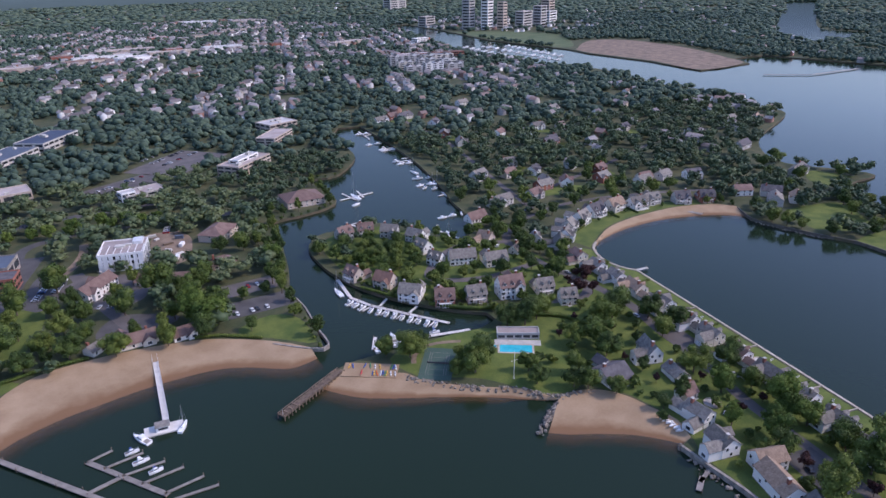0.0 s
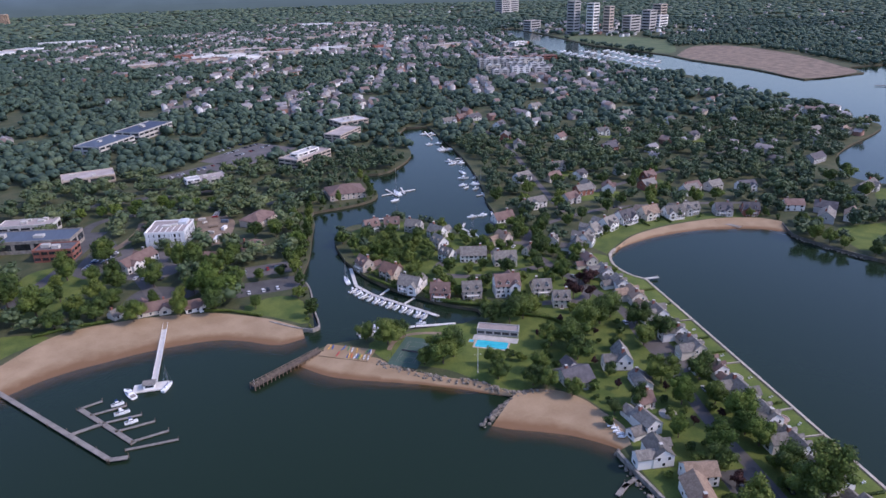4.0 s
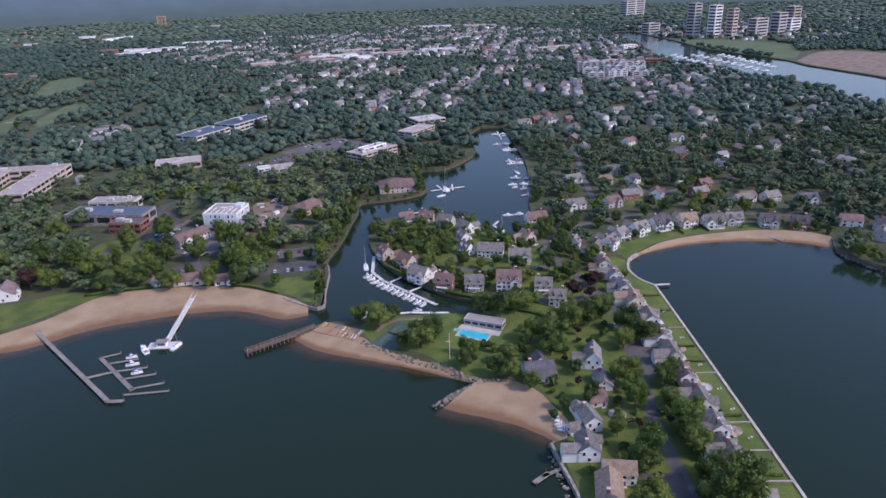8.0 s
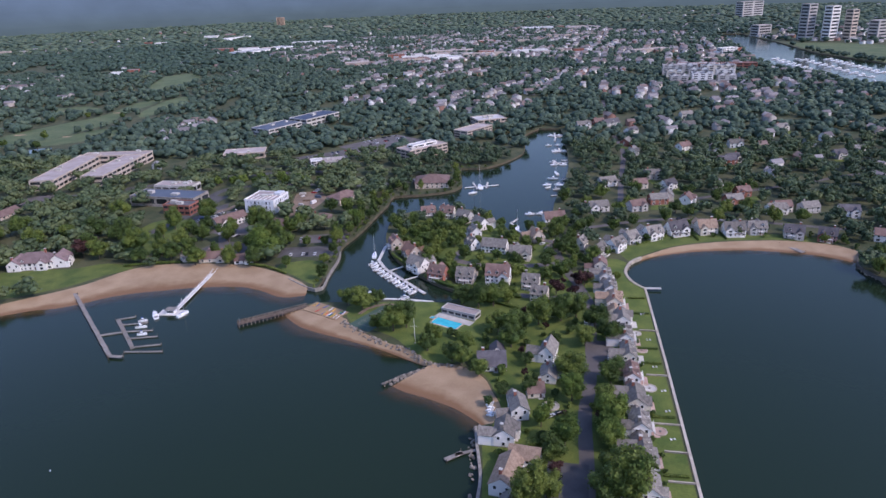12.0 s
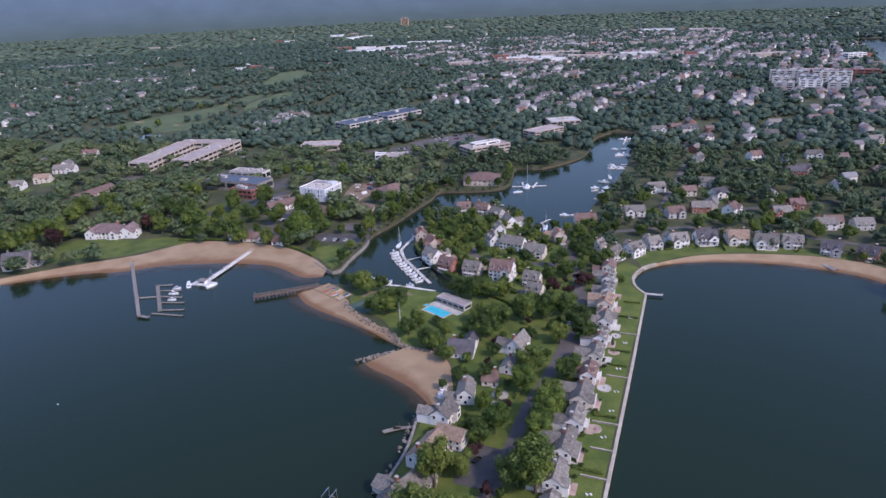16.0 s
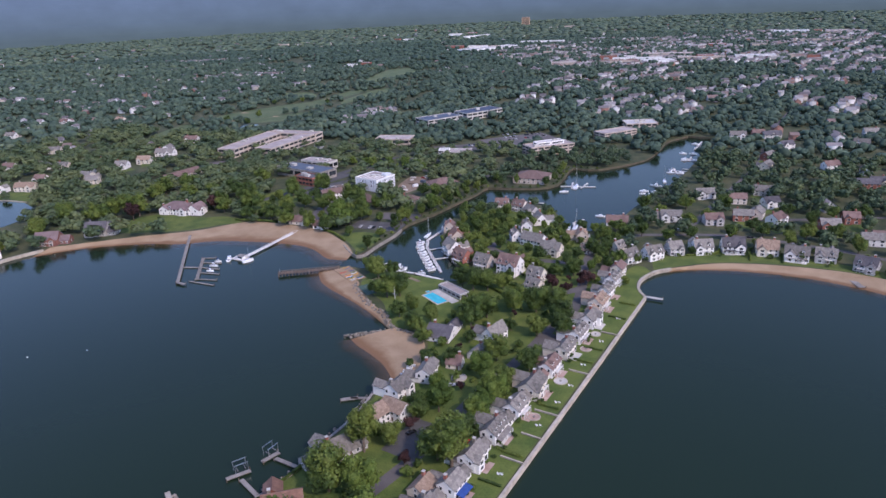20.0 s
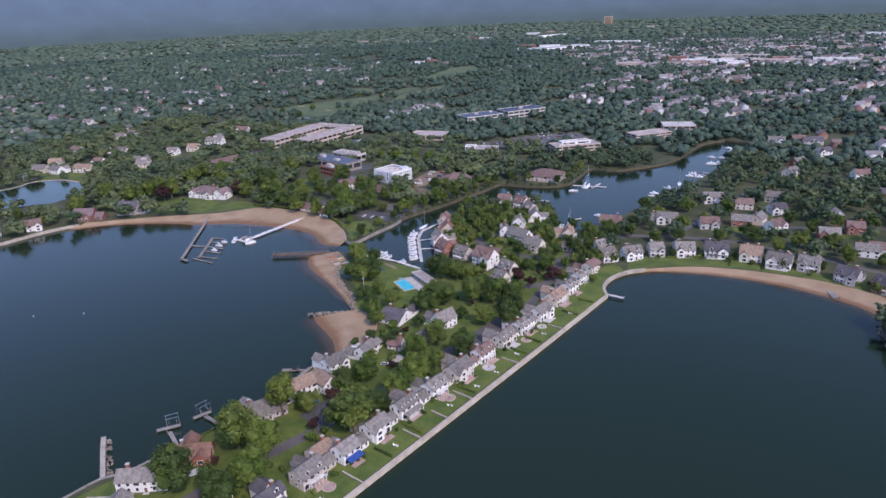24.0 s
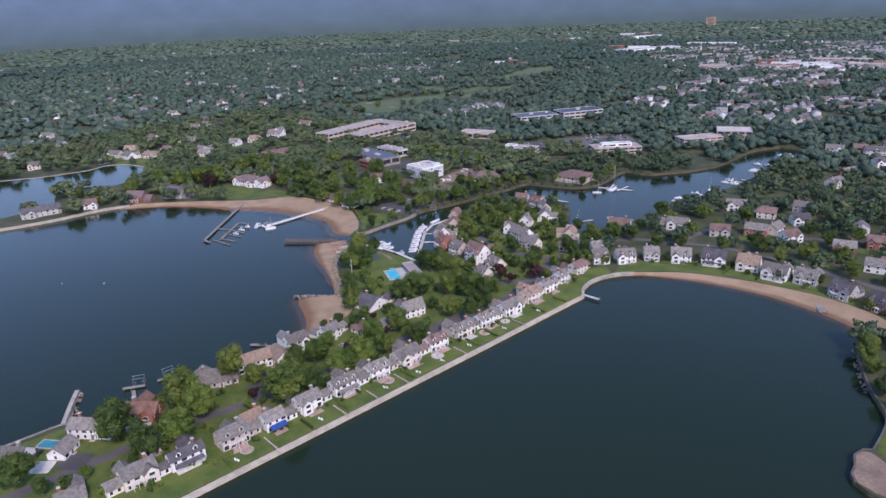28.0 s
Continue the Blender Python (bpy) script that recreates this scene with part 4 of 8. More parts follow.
def motorboat(length, canvas=False):
    t = thing("motorboat", "white motor cruiser moored at a dock", "boat", group="moored boats")
    b = length * 0.33
    part("hull", hull(length, b, 1.1), M["gelcoat"], t)
    c = Shape().loft([[(-length * 0.18, -b * 0.36, 1.0), (length * 0.22, -b * 0.3, 1.1), (length * 0.22, b * 0.3, 1.1), (-length * 0.18, b * 0.36, 1.0)],
                      [(-length * 0.16, -b * 0.3, 2.0), (length * 0.08, -b * 0.24, 2.0), (length * 0.08, b * 0.24, 2.0), (-length * 0.16, b * 0.3, 2.0)]])
    part("cabin", c, M["gelcoat"], t)
    w = Shape().loft([[(-length * 0.17, -b * 0.345, 1.35), (length * 0.19, -b * 0.29, 1.4), (length * 0.19, b * 0.29, 1.4), (-length * 0.17, b * 0.345, 1.35)],
                      [(-length * 0.165, -b * 0.325, 1.75), (length * 0.135, -b * 0.27, 1.75), (length * 0.135, b * 0.27, 1.75), (-length * 0.165, b * 0.325, 1.75)]])
    part("window_band", w, M["glass"], t, "dark window band")
    part("cockpit_floor", Shape().box(-length * 0.47, -length * 0.2, -b * 0.33, b * 0.33, 1.0, 1.03), M["wood"], t)
    part("flybridge_top", Shape().box(-length * 0.16, length * 0.02, -b * 0.3, b * 0.3, 2.75, 2.85), M["blue_canvas"] if canvas else M["gelcoat"], t, "canopy top")
    legs = Shape()
    for x in (-0.15, 0.01):
        for y in (-0.28, 0.28):
            legs.tube((length * x, b * y, 1.95), (length * x, b * y, 2.76), 0.04, 0.04, 4)
    part("canopy_frame", legs, M["metal"], t)
    part("bow_rail", Shape().tube((length * 0.25, -b * 0.36, 1.75), (length * 0.48, 0, 1.95), 0.03, 0.03, 4).tube((length * 0.25, b * 0.36, 1.75), (length * 0.48, 0, 1.95), 0.03, 0.03, 4), M["metal"], t)
    return t


def sailboat(length):
    t = thing("sailboat", "white sailing yacht with furled sail and tall mast", "boat", group="moored boats")
    b = length * 0.29
    part("hull", hull(length, b, 1.15), M["gelcoat"], t)
    part("cabin", Shape().loft([[(-length * 0.2, -b * 0.26, 1.1), (length * 0.2, -b * 0.2, 1.2), (length * 0.2, b * 0.2, 1.2), (-length * 0.2, b * 0.26, 1.1)],
                               [(-length * 0.18, -b * 0.2, 1.65), (length * 0.14, -b * 0.15, 1.6), (length * 0.14, b * 0.15, 1.6), (-length * 0.18, b * 0.2, 1.65)]]), M["gelcoat"], t)
    part("mast", Shape().tube((length * 0.1, 0, 1.1), (length * 0.1, 0, length * 1.35), 0.14, 0.09), M["metal"], t, "tall aluminium mast")
    part("boom", Shape().tube((length * 0.1, 0, 2.3), (-length * 0.32, 0, 2.3), 0.16, 0.13), M["blue_canvas"], t, "boom with blue sail cover")
    for x in (0.48, -0.48):
        part("stay", Shape().tube((length * x, 0, 1.3), (length * 0.1, 0, length * 1.33), 0.025, 0.025, 3), M["metal"], t)
    for y in (-1, 1):
        part("shroud", Shape().tube((length * 0.08, y * b * 0.42, 1.2), (length * 0.1, 0, length * 1.0), 0.025, 0.025, 3), M["metal"], t)
    part("spreader", Shape().box(length * 0.09, length * 0.11, -0.9, 0.9, length * 0.7, length * 0.7 + 0.06), M["metal"], t)
    return t


def place(proto, spots):
    """The first spot takes the prototype itself, the others its copies."""
    for k, (x, y, a) in enumerate(spots):
        m = pose(x, y, 0, 0, 0, a)
        if k == 0:
            proto.matrix_world = m
        else:
            copy_thing(proto, m)


place(motorboat(6.6), [(-122.7, 429.4, 22), (-118.7, 419.8, 22), (-112.6, 410.0, 35), (-106.7, 401.5, 35), (-100.7, 392.9, 35), (-94.7, 384.4, 35), (-122, 377.6, 78), (-114.5, 377, 82), (-248.5, 341.5, 5), (27, 600, 10), (36, 700, 170)])
place(motorboat(5.6, True), [(-120.7, 424.6, 22), (-115.6, 414.3, 35), (-109.6, 405.7, 35), (-103.7, 397.2, 35), (-97.7, 388.7, 35), (-91.8, 380.2, 35), (-110.5, 376.5, 80), (-96, 373.5, -12), (-244, 332.5, 5), (-251, 349.5, 5), (46, 690, 10), (13, 530, 80), (6, 531, 70), (54, 826, 100), (52, 806, 95), (20, 606, 15), (38, 632, 0)])
place(motorboat(10.5), [(-118.2, 379, 80), (-246.5, 356.5, 120), (28, 636, 175), (-22, 490, 80)])
place(sailboat(11.5), [(-123.5, 446, 92), (-17, 496, 85), (34, 655, 100)])
place(sailboat(16.5), [(-43, 615, 95)])
place(sailboat(8.5), [(-229.5, 356.5, 60), (-50, 595, 20), (32, 612, 170), (40, 618, 165)])

KAYAK_COLOURS = {"red": (0.55, 0.04, 0.03), "yellow": (0.75, 0.42, 0.03), "orange": (0.75, 0.16, 0.02), "blue": (0.03, 0.10, 0.35), "white": (0.75, 0.75, 0.74), "green": (0.05, 0.25, 0.08)}
for cname, c in KAYAK_COLOURS.items():
    M["kayak_" + cname] = material(cname + "_kayak_plastic", c, tuple(v * 0.85 for v in c), 0.8, 5.0, 0.45, vary=0.1, fine_amount=0.08)


def kayak(colour):
    t = thing("kayak", f"{colour} plastic kayak lying on the sand", "kayak", group="kayaks on the beach")
    rows = []
    for k in range(9):
        u = k / 8
        half = 0.42 * math.sin(math.pi * (0.06 + 0.88 * u)) ** 0.8
        x = -2.3 + 4.6 * u
        lift = 0.25 * (2 * u - 1) ** 2
        rows.append([(x, -half, 0.25 + lift), (x, -half * 0.5, lift), (x, half * 0.5, lift), (x, half, 0.25 + lift), (x, 0, 0.4 + lift)])
    part("hull", Shape().loft(rows), M["kayak_" + colour], t)
    part("cockpit", Shape().tube((0.0, 0, 0.38), (0.0, 0, 0.45), 0.36, 0.33, 8), M["roof_dark"], t, "dark cockpit rim")
    return t


_rnd = random.Random(4)
_protos = {c: kayak(c) for c in KAYAK_COLOURS}
_first = set()
for k in range(40):
    u, v = (k % 20) / 19, k // 20
    if _rnd.random() < 0.42:
        continue
    c = _rnd.choice(["red", "yellow", "orange", "white", "blue", "yellow", "green", "white", "white", "blue"])
    x, y = -153 + 20 * u + v * 2.6 + _rnd.uniform(-0.4, 0.4), 358.5 - 13.5 * u + v * 5.2 + _rnd.uniform(-0.5, 0.5)
    m = pose(x, y, GROUND + 0.1, 0, 0, 62 + _rnd.uniform(-12, 12))
    if c not in _first:
        _first.add(c)
        _protos[c].matrix_world = m
    else:
        copy_thing(_protos[c], m)
paved(-142, 354.5, -34, 27, 12, "sand", "sand patch where kayaks lie", "sand_patch", 0.07)

# ---- houses ----
def window_mesh(w, h, name="window", t=0.13, frame_mat="white_paint"):
    """A window in one piece: a proud frame round a pane set back in it."""
    ring = lambda a, b, c, d, y: [(a, y, c), (b, y, c), (b, y, d), (a, y, d)]
    v = ring(-w / 2 - t, w / 2 + t, -t, h + t, 0) + ring(-w / 2 - t, w / 2 + t, -t, h + t, -0.1) + ring(-w / 2, w / 2, 0, h, -0.1) + ring(-w / 2, w / 2, 0, h, -0.03)
    f = [(r * 4 + i, r * 4 + (i + 1) % 4, r * 4 + 4 + (i + 1) % 4, r * 4 + 4 + i) for r in range(3) for i in range(4)] + [(12, 13, 14, 15)]
    me = Shape().add(v, f).mesh(name, M[frame_mat])
    me.materials.append(M["glass"])
    me.polygons[len(f) - 1].material_index = 1
    return me


WIN = {"small": window_mesh(1.15, 1.55), "wide": window_mesh(2.2, 1.6), "tall": window_mesh(2.0, 2.2), "tiny": window_mesh(0.8, 1.0)}


def put_window(parent, kind, m):
    w = part("window", WIN[kind], None, parent)
    w.matrix_local = m
    return w


def gable(s, w, d, z0, eave, rise):
    """A body with its two gables; ridge along x."""
    ring = lambda x: [(x, -d / 2, z0), (x, -d / 2, eave), (x, 0, eave + rise), (x, d / 2, eave), (x, d / 2, z0)]
    return s.loft([ring(-w / 2), ring(w / 2)])


def gable_roof(s, w, d, eave, rise, over=0.5, thick=0.22):
    slope = rise / (d / 2)
    ring = lambda x: [(x, -d / 2 - over, eave - over * slope + 0.03), (x, -d / 2 - over, eave - over * slope + thick), (x, 0, eave + rise + thick + 0.05), (x, d / 2 + over, eave - over * slope + thick), (x, d / 2 + over, eave - over * slope + 0.03), (x, 0, eave + rise + 0.03)]
    return s.loft([ring(-w / 2 - over * 0.7), ring(w / 2 + over * 0.7)])


def hip_roof(s, w, d, eave, rise, over=0.6, thick=0.2):
    r = max(w - d, 0.6) / 2
    a, b = w / 2 + over, d / 2 + over
    base = [(-a, -b), (a, -b), (a, b), (-a, b)]
    v = [(x, y, eave - 0.02) for x, y in base] + [(x, y, eave + thick) for x, y in base] + [(-r, 0, eave + rise), (r, 0, eave + rise)]
    return s.add(v, [(3, 2, 1, 0), (0, 1, 5, 4), (1, 2, 6, 5), (2, 3, 7, 6), (3, 0, 4, 7), (4, 5, 9, 8), (5, 6, 9), (6, 7, 8, 9), (7, 4, 8)])


ROOF_WORD = {"roof_grey": "grey shingle", "roof_dark": "dark shingle", "roof_tan": "tan cedar shingle", "roof_brown": "brown shingle", "roof_red": "red tile", "roof_mauve": "faded brown shingle"}
WALL_WORD = {"clap_white": "white clapboard", "clap_cream": "cream clapboard", "clap_grey": "grey shingle", "brick": "red brick", "tan_wall": "tan stucco", "shingle_brown": "red-brown shingle"}


def hw_even(x):
    return int(abs(x)) % 2 == 0


def house(x, y, yaw, w=14.0, d=10.0, storeys=2, wall="clap_white", roof="roof_grey", wing=0, wing_w=7.0, dormers=0, cross=0, hip=False, rise=None, terrace="", chimney=True, near=True, porch=False, detail="", garage=False, awning=False, back=0, balcony=False):
    """A detached house; its front looks along its own -y. wing: -1 or 1, a lower side wing; cross: -1, 0.. offset of a front gable."""
    if -130 < x < 40 and y < 540:
        w, d = w * 0.88, d * 0.86
    clear(x, y, yaw, w + (wing_w if wing else 0), d + 4, 1.0 if near else 4.0)
    eave = {1: 3.1, 2: 5.3, 3: 7.9}[storeys]
    rise = rise or d * 0.36
    label = f"{WALL_WORD[wall]} house, {ROOF_WORD[roof]} roof" + (f" {detail}" if detail else "")
    t = thing("house", label, "house", pose(x, y, GROUND, 0, 0, yaw), group="houses")
    part("wall", gable(Shape(), w, d, -0.3, eave, 0.05 if hip else rise), M[wall], t)
    part("roof", hip_roof(Shape(), w, d, eave, rise) if hip else gable_roof(Shape(), w, d, eave, rise), M[roof], t)
    part("foundation", Shape().box(-w / 2 - 0.06, w / 2 + 0.06, -d / 2 - 0.06, d / 2 + 0.06, -0.4, 0.35), M["stone"], t)
    if chimney and (near or hw_even(x)):
        cx = w * 0.28 if (int(x * 7 + y) % 2) else -w * 0.3
        ch = part("chimney", Shape().box(cx - 0.6, cx + 0.6, 0.3, 1.5, eave + rise * 0.4, eave + rise + 1.5), M["brick"] if int(x + y) % 3 else M["stone"], t)
        if near:
            part("chimney_cap", Shape().box(cx - 0.7, cx + 0.7, 0.2, 1.6, eave + rise + 1.5, eave + rise + 1.7), M["concrete"], ch)
    # windows, storey by storey
    nb = max(2, int(w / (2.9 if near else 4.2)))
    step = w / nb
    for f in range(storeys):
        z = 0.9 + 2.6 * f
        for k in range(nb):
            px = -w / 2 + step * (k + 0.5)
            if near and f == 0 and k == nb // 2:
                dr = part("door", Shape().box(px - 0.6, px + 0.6, -d / 2 - 0.06, -d / 2, 0.1, 2.25), M["roof_brown"], t, "dark front door")
                part("door_frame", Shape().box(px - 0.8, px - 0.6, -d / 2 - 0.1, -d / 2, 0.1, 2.4).box(px + 0.6, px + 0.8, -d / 2 - 0.1, -d / 2, 0.1, 2.4).box(px - 0.8, px + 0.8, -d / 2 - 0.1, -d / 2, 2.25, 2.45), M["white_paint"], dr)
                part("step", Shape().box(px - 1.2, px + 1.2, -d / 2 - 1.3, -d / 2 - 0.07, -0.2, 0.12), M["concrete"], t)
                continue
            kind = "tall" if (near and f == 0 and terrace) else ("wide" if (k + f + nb) % 3 == 0 else "small")
            put_window(t, kind, pose(px, -d / 2, z - (0.5 if kind == "tall" else 0)))
            if near and (k + f) % 3 == 1:
                put_window(t, "small", pose(px, d / 2, z, 0, 0, 180))
        for side in (-1, 1):
            if wing == side and f == 0:
                continue
            for yy in ((-d * 0.25, d * 0.25) if near and f else (0,) if near or f else ()):
                put_window(t, "small", pose(side * w / 2, yy, z, 0, 0, 90 * side))
    if not hip and near and storeys == 1:
        for side in (-1, 1):
            put_window(t, "tiny", pose(side * w / 2, 0, eave + 0.5, 0, 0, 90 * side))
    for k in range(dormers):
        px = -w / 2 + w * (k + 0.5) / dormers
        ring = lambda yy, o=0.0, zz=0.0: [(px - 1.0 - o, yy, eave + 0.35), (px - 1.0 - o, yy, eave + 2.0 + zz), (px, yy, eave + 2.9 + zz), (px + 1.0 + o, yy, eave + 2.0 + zz), (px + 1.0 + o, yy, eave + 0.35)]
        yf = -d / 2 + 0.7
        dm = part("dormer", Shape().loft([ring(yf), ring(-0.3)]), M[wall], t)
        rr = lambda yy: [(px - 1.3, yy, eave + 1.8), (px - 1.3, yy, eave + 1.98), (px, yy, eave + 3.12), (px + 1.3, yy, eave + 1.98), (px + 1.3, yy, eave + 1.8), (px, yy, eave + 2.92)]
        part("dormer_roof", Shape().loft([rr(yf - 0.3), rr(-0.1)]), M[roof], dm)
        put_window(t, "small", pose(px, yf, eave + 0.55))
    if cross:
        cw, cd = min(w * 0.42, 6.5), 3.0
        px = cross * w * 0.26
        rs = cw * 0.42
        g = lambda yy, o=0.0, a=0.0: [(px - cw / 2 - o, yy, a), (px - cw / 2 - o, yy, eave - 0.2), (px, yy, eave - 0.2 + rs), (px + cw / 2 + o, yy, eave - 0.2), (px + cw / 2 + o, yy, a)]
        cg = part("front_gable", Shape().loft([g(-d / 2 - cd * 0.6, 0, -0.3), g(-0.2, 0, -0.3)]), M[wall], t)
        sl = rs / (cw / 2)
        rr = lambda yy: [(px - cw / 2 - 0.4, yy, eave - 0.2 - 0.4 * sl), (px - cw / 2 - 0.4, yy, eave - 0.4 * sl + 0.02), (px, yy, eave + rs + 0.05), (px + cw / 2 + 0.4, yy, eave - 0.4 * sl + 0.02), (px + cw / 2 + 0.4, yy, eave - 0.2 - 0.4 * sl), (px, yy, eave - 0.18 + rs)]
        part("gable_roof", Shape().loft([rr(-d / 2 - cd * 0.6 - 0.4), rr(-0.1)]), M[roof], cg)
        for f in range(storeys):
            put_window(t, "wide", pose(px, -d / 2 - cd * 0.6, 0.9 + 2.6 * f))
    if wing:
        we, wd = (3.1, d * 0.72) if storeys > 1 else (2.8, d * 0.7)
        mx = wing * (w / 2 + wing_w / 2)
        wg = part("wing", gable(Shape(), wing_w, wd, -0.3, we, wd * 0.34), M[wall], t, "lower side wing")
        wr = part("wing_roof", gable_roof(Shape(), wing_w - 0.7, wd, we, wd * 0.34), M[roof], t)
        wg.matrix_local = wr.matrix_local = pose(mx, 0.6, 0)
        if garage:
            part("garage_door", Shape().box(mx - 2.4, mx + 2.4, 0.6 - wd / 2 - 0.05, 0.6 - wd / 2, 0, 2.3), M["white_paint"], t, "white panelled garage door")
        else:
            for k in (-1, 1):
                put_window(t, "small", pose(mx + k * wing_w * 0.24, 0.6 - wd / 2, 0.9))
        put_window(t, "small", pose(wing * (w / 2 + wing_w), 0.6, 0.9, 0, 0, 90 * wing))
    if porch:
        part("porch_roof", Shape().loft([[(-w * 0.42, -d / 2 - 2.6, 2.65), (w * 0.42, -d / 2 - 2.6, 2.65), (w * 0.42, -d / 2, 3.1), (-w * 0.42, -d / 2, 3.1)], [(-w * 0.42, -d / 2 - 2.6, 2.8), (w * 0.42, -d / 2 - 2.6, 2.8), (w * 0.42, -d / 2, 3.25), (-w * 0.42, -d / 2, 3.25)]]), M[roof], t)
        part("porch_floor", Shape().box(-w * 0.42, w * 0.42, -d / 2 - 2.6, -d / 2 - 0.08, -0.2, 0.3), M["pale_wood"], t)
        for k in range(5):
            px = -w * 0.4 + w * 0.2 * k
            part("porch_post", Shape().box(px - 0.09, px + 0.09, -d / 2 - 2.5, -d / 2 - 2.32, 0.3, 2.72), M["white_paint"], t)
    if terrace:
        tw = w * 0.62
        part("terrace", Shape().box(-tw / 2, tw / 2, -d / 2 - 4.2, -d / 2 - (2.6 if porch else 0.1), -0.1, 0.16), M[terrace], t, "paved terrace")
    if back:
        bw, bd = min(7.0, w * 0.5), 7.5
        be = eave - (2.6 if storeys > 1 and int(x + y) % 2 else 0.4)
        m = pose(back * (w / 2 - bw / 2 - 0.3), d / 2 + bd / 2 - 1.2, 0, 0, 0, 90)
        for nm, sh, mt in (("rear_wing", gable(Shape(), bd, bw, -0.3, be, bw * 0.4), wall), ("rear_roof", gable_roof(Shape(), bd, bw, be, bw * 0.4, 0.4), roof)):
            part(nm, sh, M[mt], t).matrix_local = m
        put_window(t, "wide", pose(back * (w / 2 - bw / 2 - 0.3), d / 2 + bd - 1.2, 0.9, 0, 0, 180))
        if garage:
            part("garage_door", Shape().box(-2.3, 2.3, -0.06, 0, 0, 2.2), M["white_paint"], t, "white panelled garage door").matrix_local = pose(back * (w / 2 - bw / 2 - 0.3), d / 2 + bd - 1.2 + 0.05, 0.05, 0, 0, 180)
    if balcony:
        bx = w * 0.3
        part("balcony_floor", Shape().box(-bx, bx, -d / 2 - 1.9, -d / 2 - 0.12, 2.72, 2.9), M["pale_wood"], t)
        part("balcony_rail", Shape().box(-bx, bx, -d / 2 - 1.9, -d / 2 - 1.82, 3.72, 3.82), M["white_paint"], t)
        for k in range(5):
            px = -bx + 2 * bx * k / 4
            part("balcony_post", Shape().box(px - 0.07, px + 0.07, -d / 2 - 1.92, -d / 2 - 1.78, -0.1, 3.72), M["white_paint"], t)
    if awning:
        part("awning", Shape().loft([[(-w * 0.4, -d / 2 - 3.2, 2.3), (w * 0.4, -d / 2 - 3.2, 2.3), (w * 0.4, -d / 2, 3.0), (-w * 0.4, -d / 2, 3.0)], [(-w * 0.4, -d / 2 - 3.2, 2.4), (w * 0.4, -d / 2 - 3.2, 2.4), (w * 0.4, -d / 2, 3.1), (-w * 0.4, -d / 2, 3.1)]]), M["blue_canvas"], t, "deep blue awning")
    return t


# the row behind the straight sea wall, from the tip of the peninsula inwards: x, y, width, depth, dormers, wing, front gable, wall, roof, extras
EAST_ROW = [
    (-7, 120, 15, 11, 0, 0, 1, "clap_cream", "roof_grey", {"back": -1, "balcony": True}),
    (-1.5, 137.5, 16, 8, 0, -1, 0, "clap_white", "roof_dark", {"porch": True, "back": 1}),
    (2, 157, 14, 11, 0, 0, 0, "tan_wall", "roof_grey", {"terrace": "paving", "back": 1, "balcony": True}),
    (6.5, 175, 11, 10, 0, 0, 0, "clap_white", "roof_grey", {"awning": True, "terrace": "paving", "back": 1}),
    (8, 193.5, 13, 10, 0, 1, 0, "clap_white", "roof_grey", {"terrace": "paving", "cross": -1, "back": -1}),
    (10.5, 213.5, 15, 9, 3, 0, 0, "clap_white", "roof_grey", {"terrace": "paving", "back": 1, "porch": True}),
    (14, 232.5, 13, 10, 0, 0, 0, "clap_white", "roof_grey", {"terrace": "paving", "back": -1, "balcony": True}),
    (16.5, 251.5, 16, 11, 0, -1, -1, "clap_cream", "roof_grey", {"terrace": "paving", "back": 1, "balcony": True}),
    (19.5, 272, 14, 9, 2, 0, 0, "clap_white", "roof_brown", {"terrace": "paving", "back": 1, "balcony": True}),
    (22.5, 291.5, 15, 9, 0, 0, 0, "clap_cream", "roof_grey", {"terrace": "concrete", "back": -1, "garage": True}),
    (25, 309.5, 14, 9, 0, 1, 0, "clap_white", "roof_grey", {"terrace": "paving", "back": -1, "balcony": True}),
    (27.5, 329, 14, 10, 0, 0, 1, "clap_white", "roof_grey", {"terrace": "concrete", "back": -1}),
    (28, 352, 15, 11, 0, 0, 0, "clap_cream", "roof_tan", {"terrace": "paving", "back": 1, "balcony": True}),
    (29.5, 370, 13, 9, 0, 0, 0, "clap_white", "roof_grey", {"terrace": "paving", "back": 1}),
    (30, 388, 13, 9, 2, 0, 0, "clap_white", "roof_grey", {"back": 1, "balcony": True}),
    (30.5, 407, 12, 10, 0, 0, 0, "clap_cream", "roof_brown", {"back": -1}),
]
for hx, hy, hw, hd, dm, wg, cr, wl, rf, extra in EAST_ROW:
    kw = dict(extra)
    kw.setdefault("cross", cr)
    house(hx, hy, 82, hw, hd * 0.92, 2, wl, rf, wg or (1 if int(hy) % 2 else -1), 6.2, dm or (2 if not cr and hw >= 13 and "cross" not in extra else 0), **kw)

# round the cove
COVE_ROW = [(34, 431, 55, 13, 10, 1, "clap_white", "roof_grey"), (48, 442, 42, 13, 9, 0, "clap_white", "roof_grey"), (61, 455, 34, 10, 9, 1, "clap_grey", "roof_grey"), (79, 463, 22, 13, 10, -1, "clap_white", "roof_grey"),
            (98.5, 470.5, 14, 15, 11, 1, "clap_white", "roof_dark"), (120.5, 472, 4, 14, 11, -1, "clap_cream", "roof_tan"), (138.5, 466, -4, 15, 10, 0, "clap_white", "roof_grey"), (156, 468, -6, 13, 9, 0, "clap_grey", "roof_grey"),
            (178, 457, -20, 13, 10, 1, "clap_grey", "roof_dark"), (198, 449, -30, 12, 10, -1, "brick", "roof_dark")]
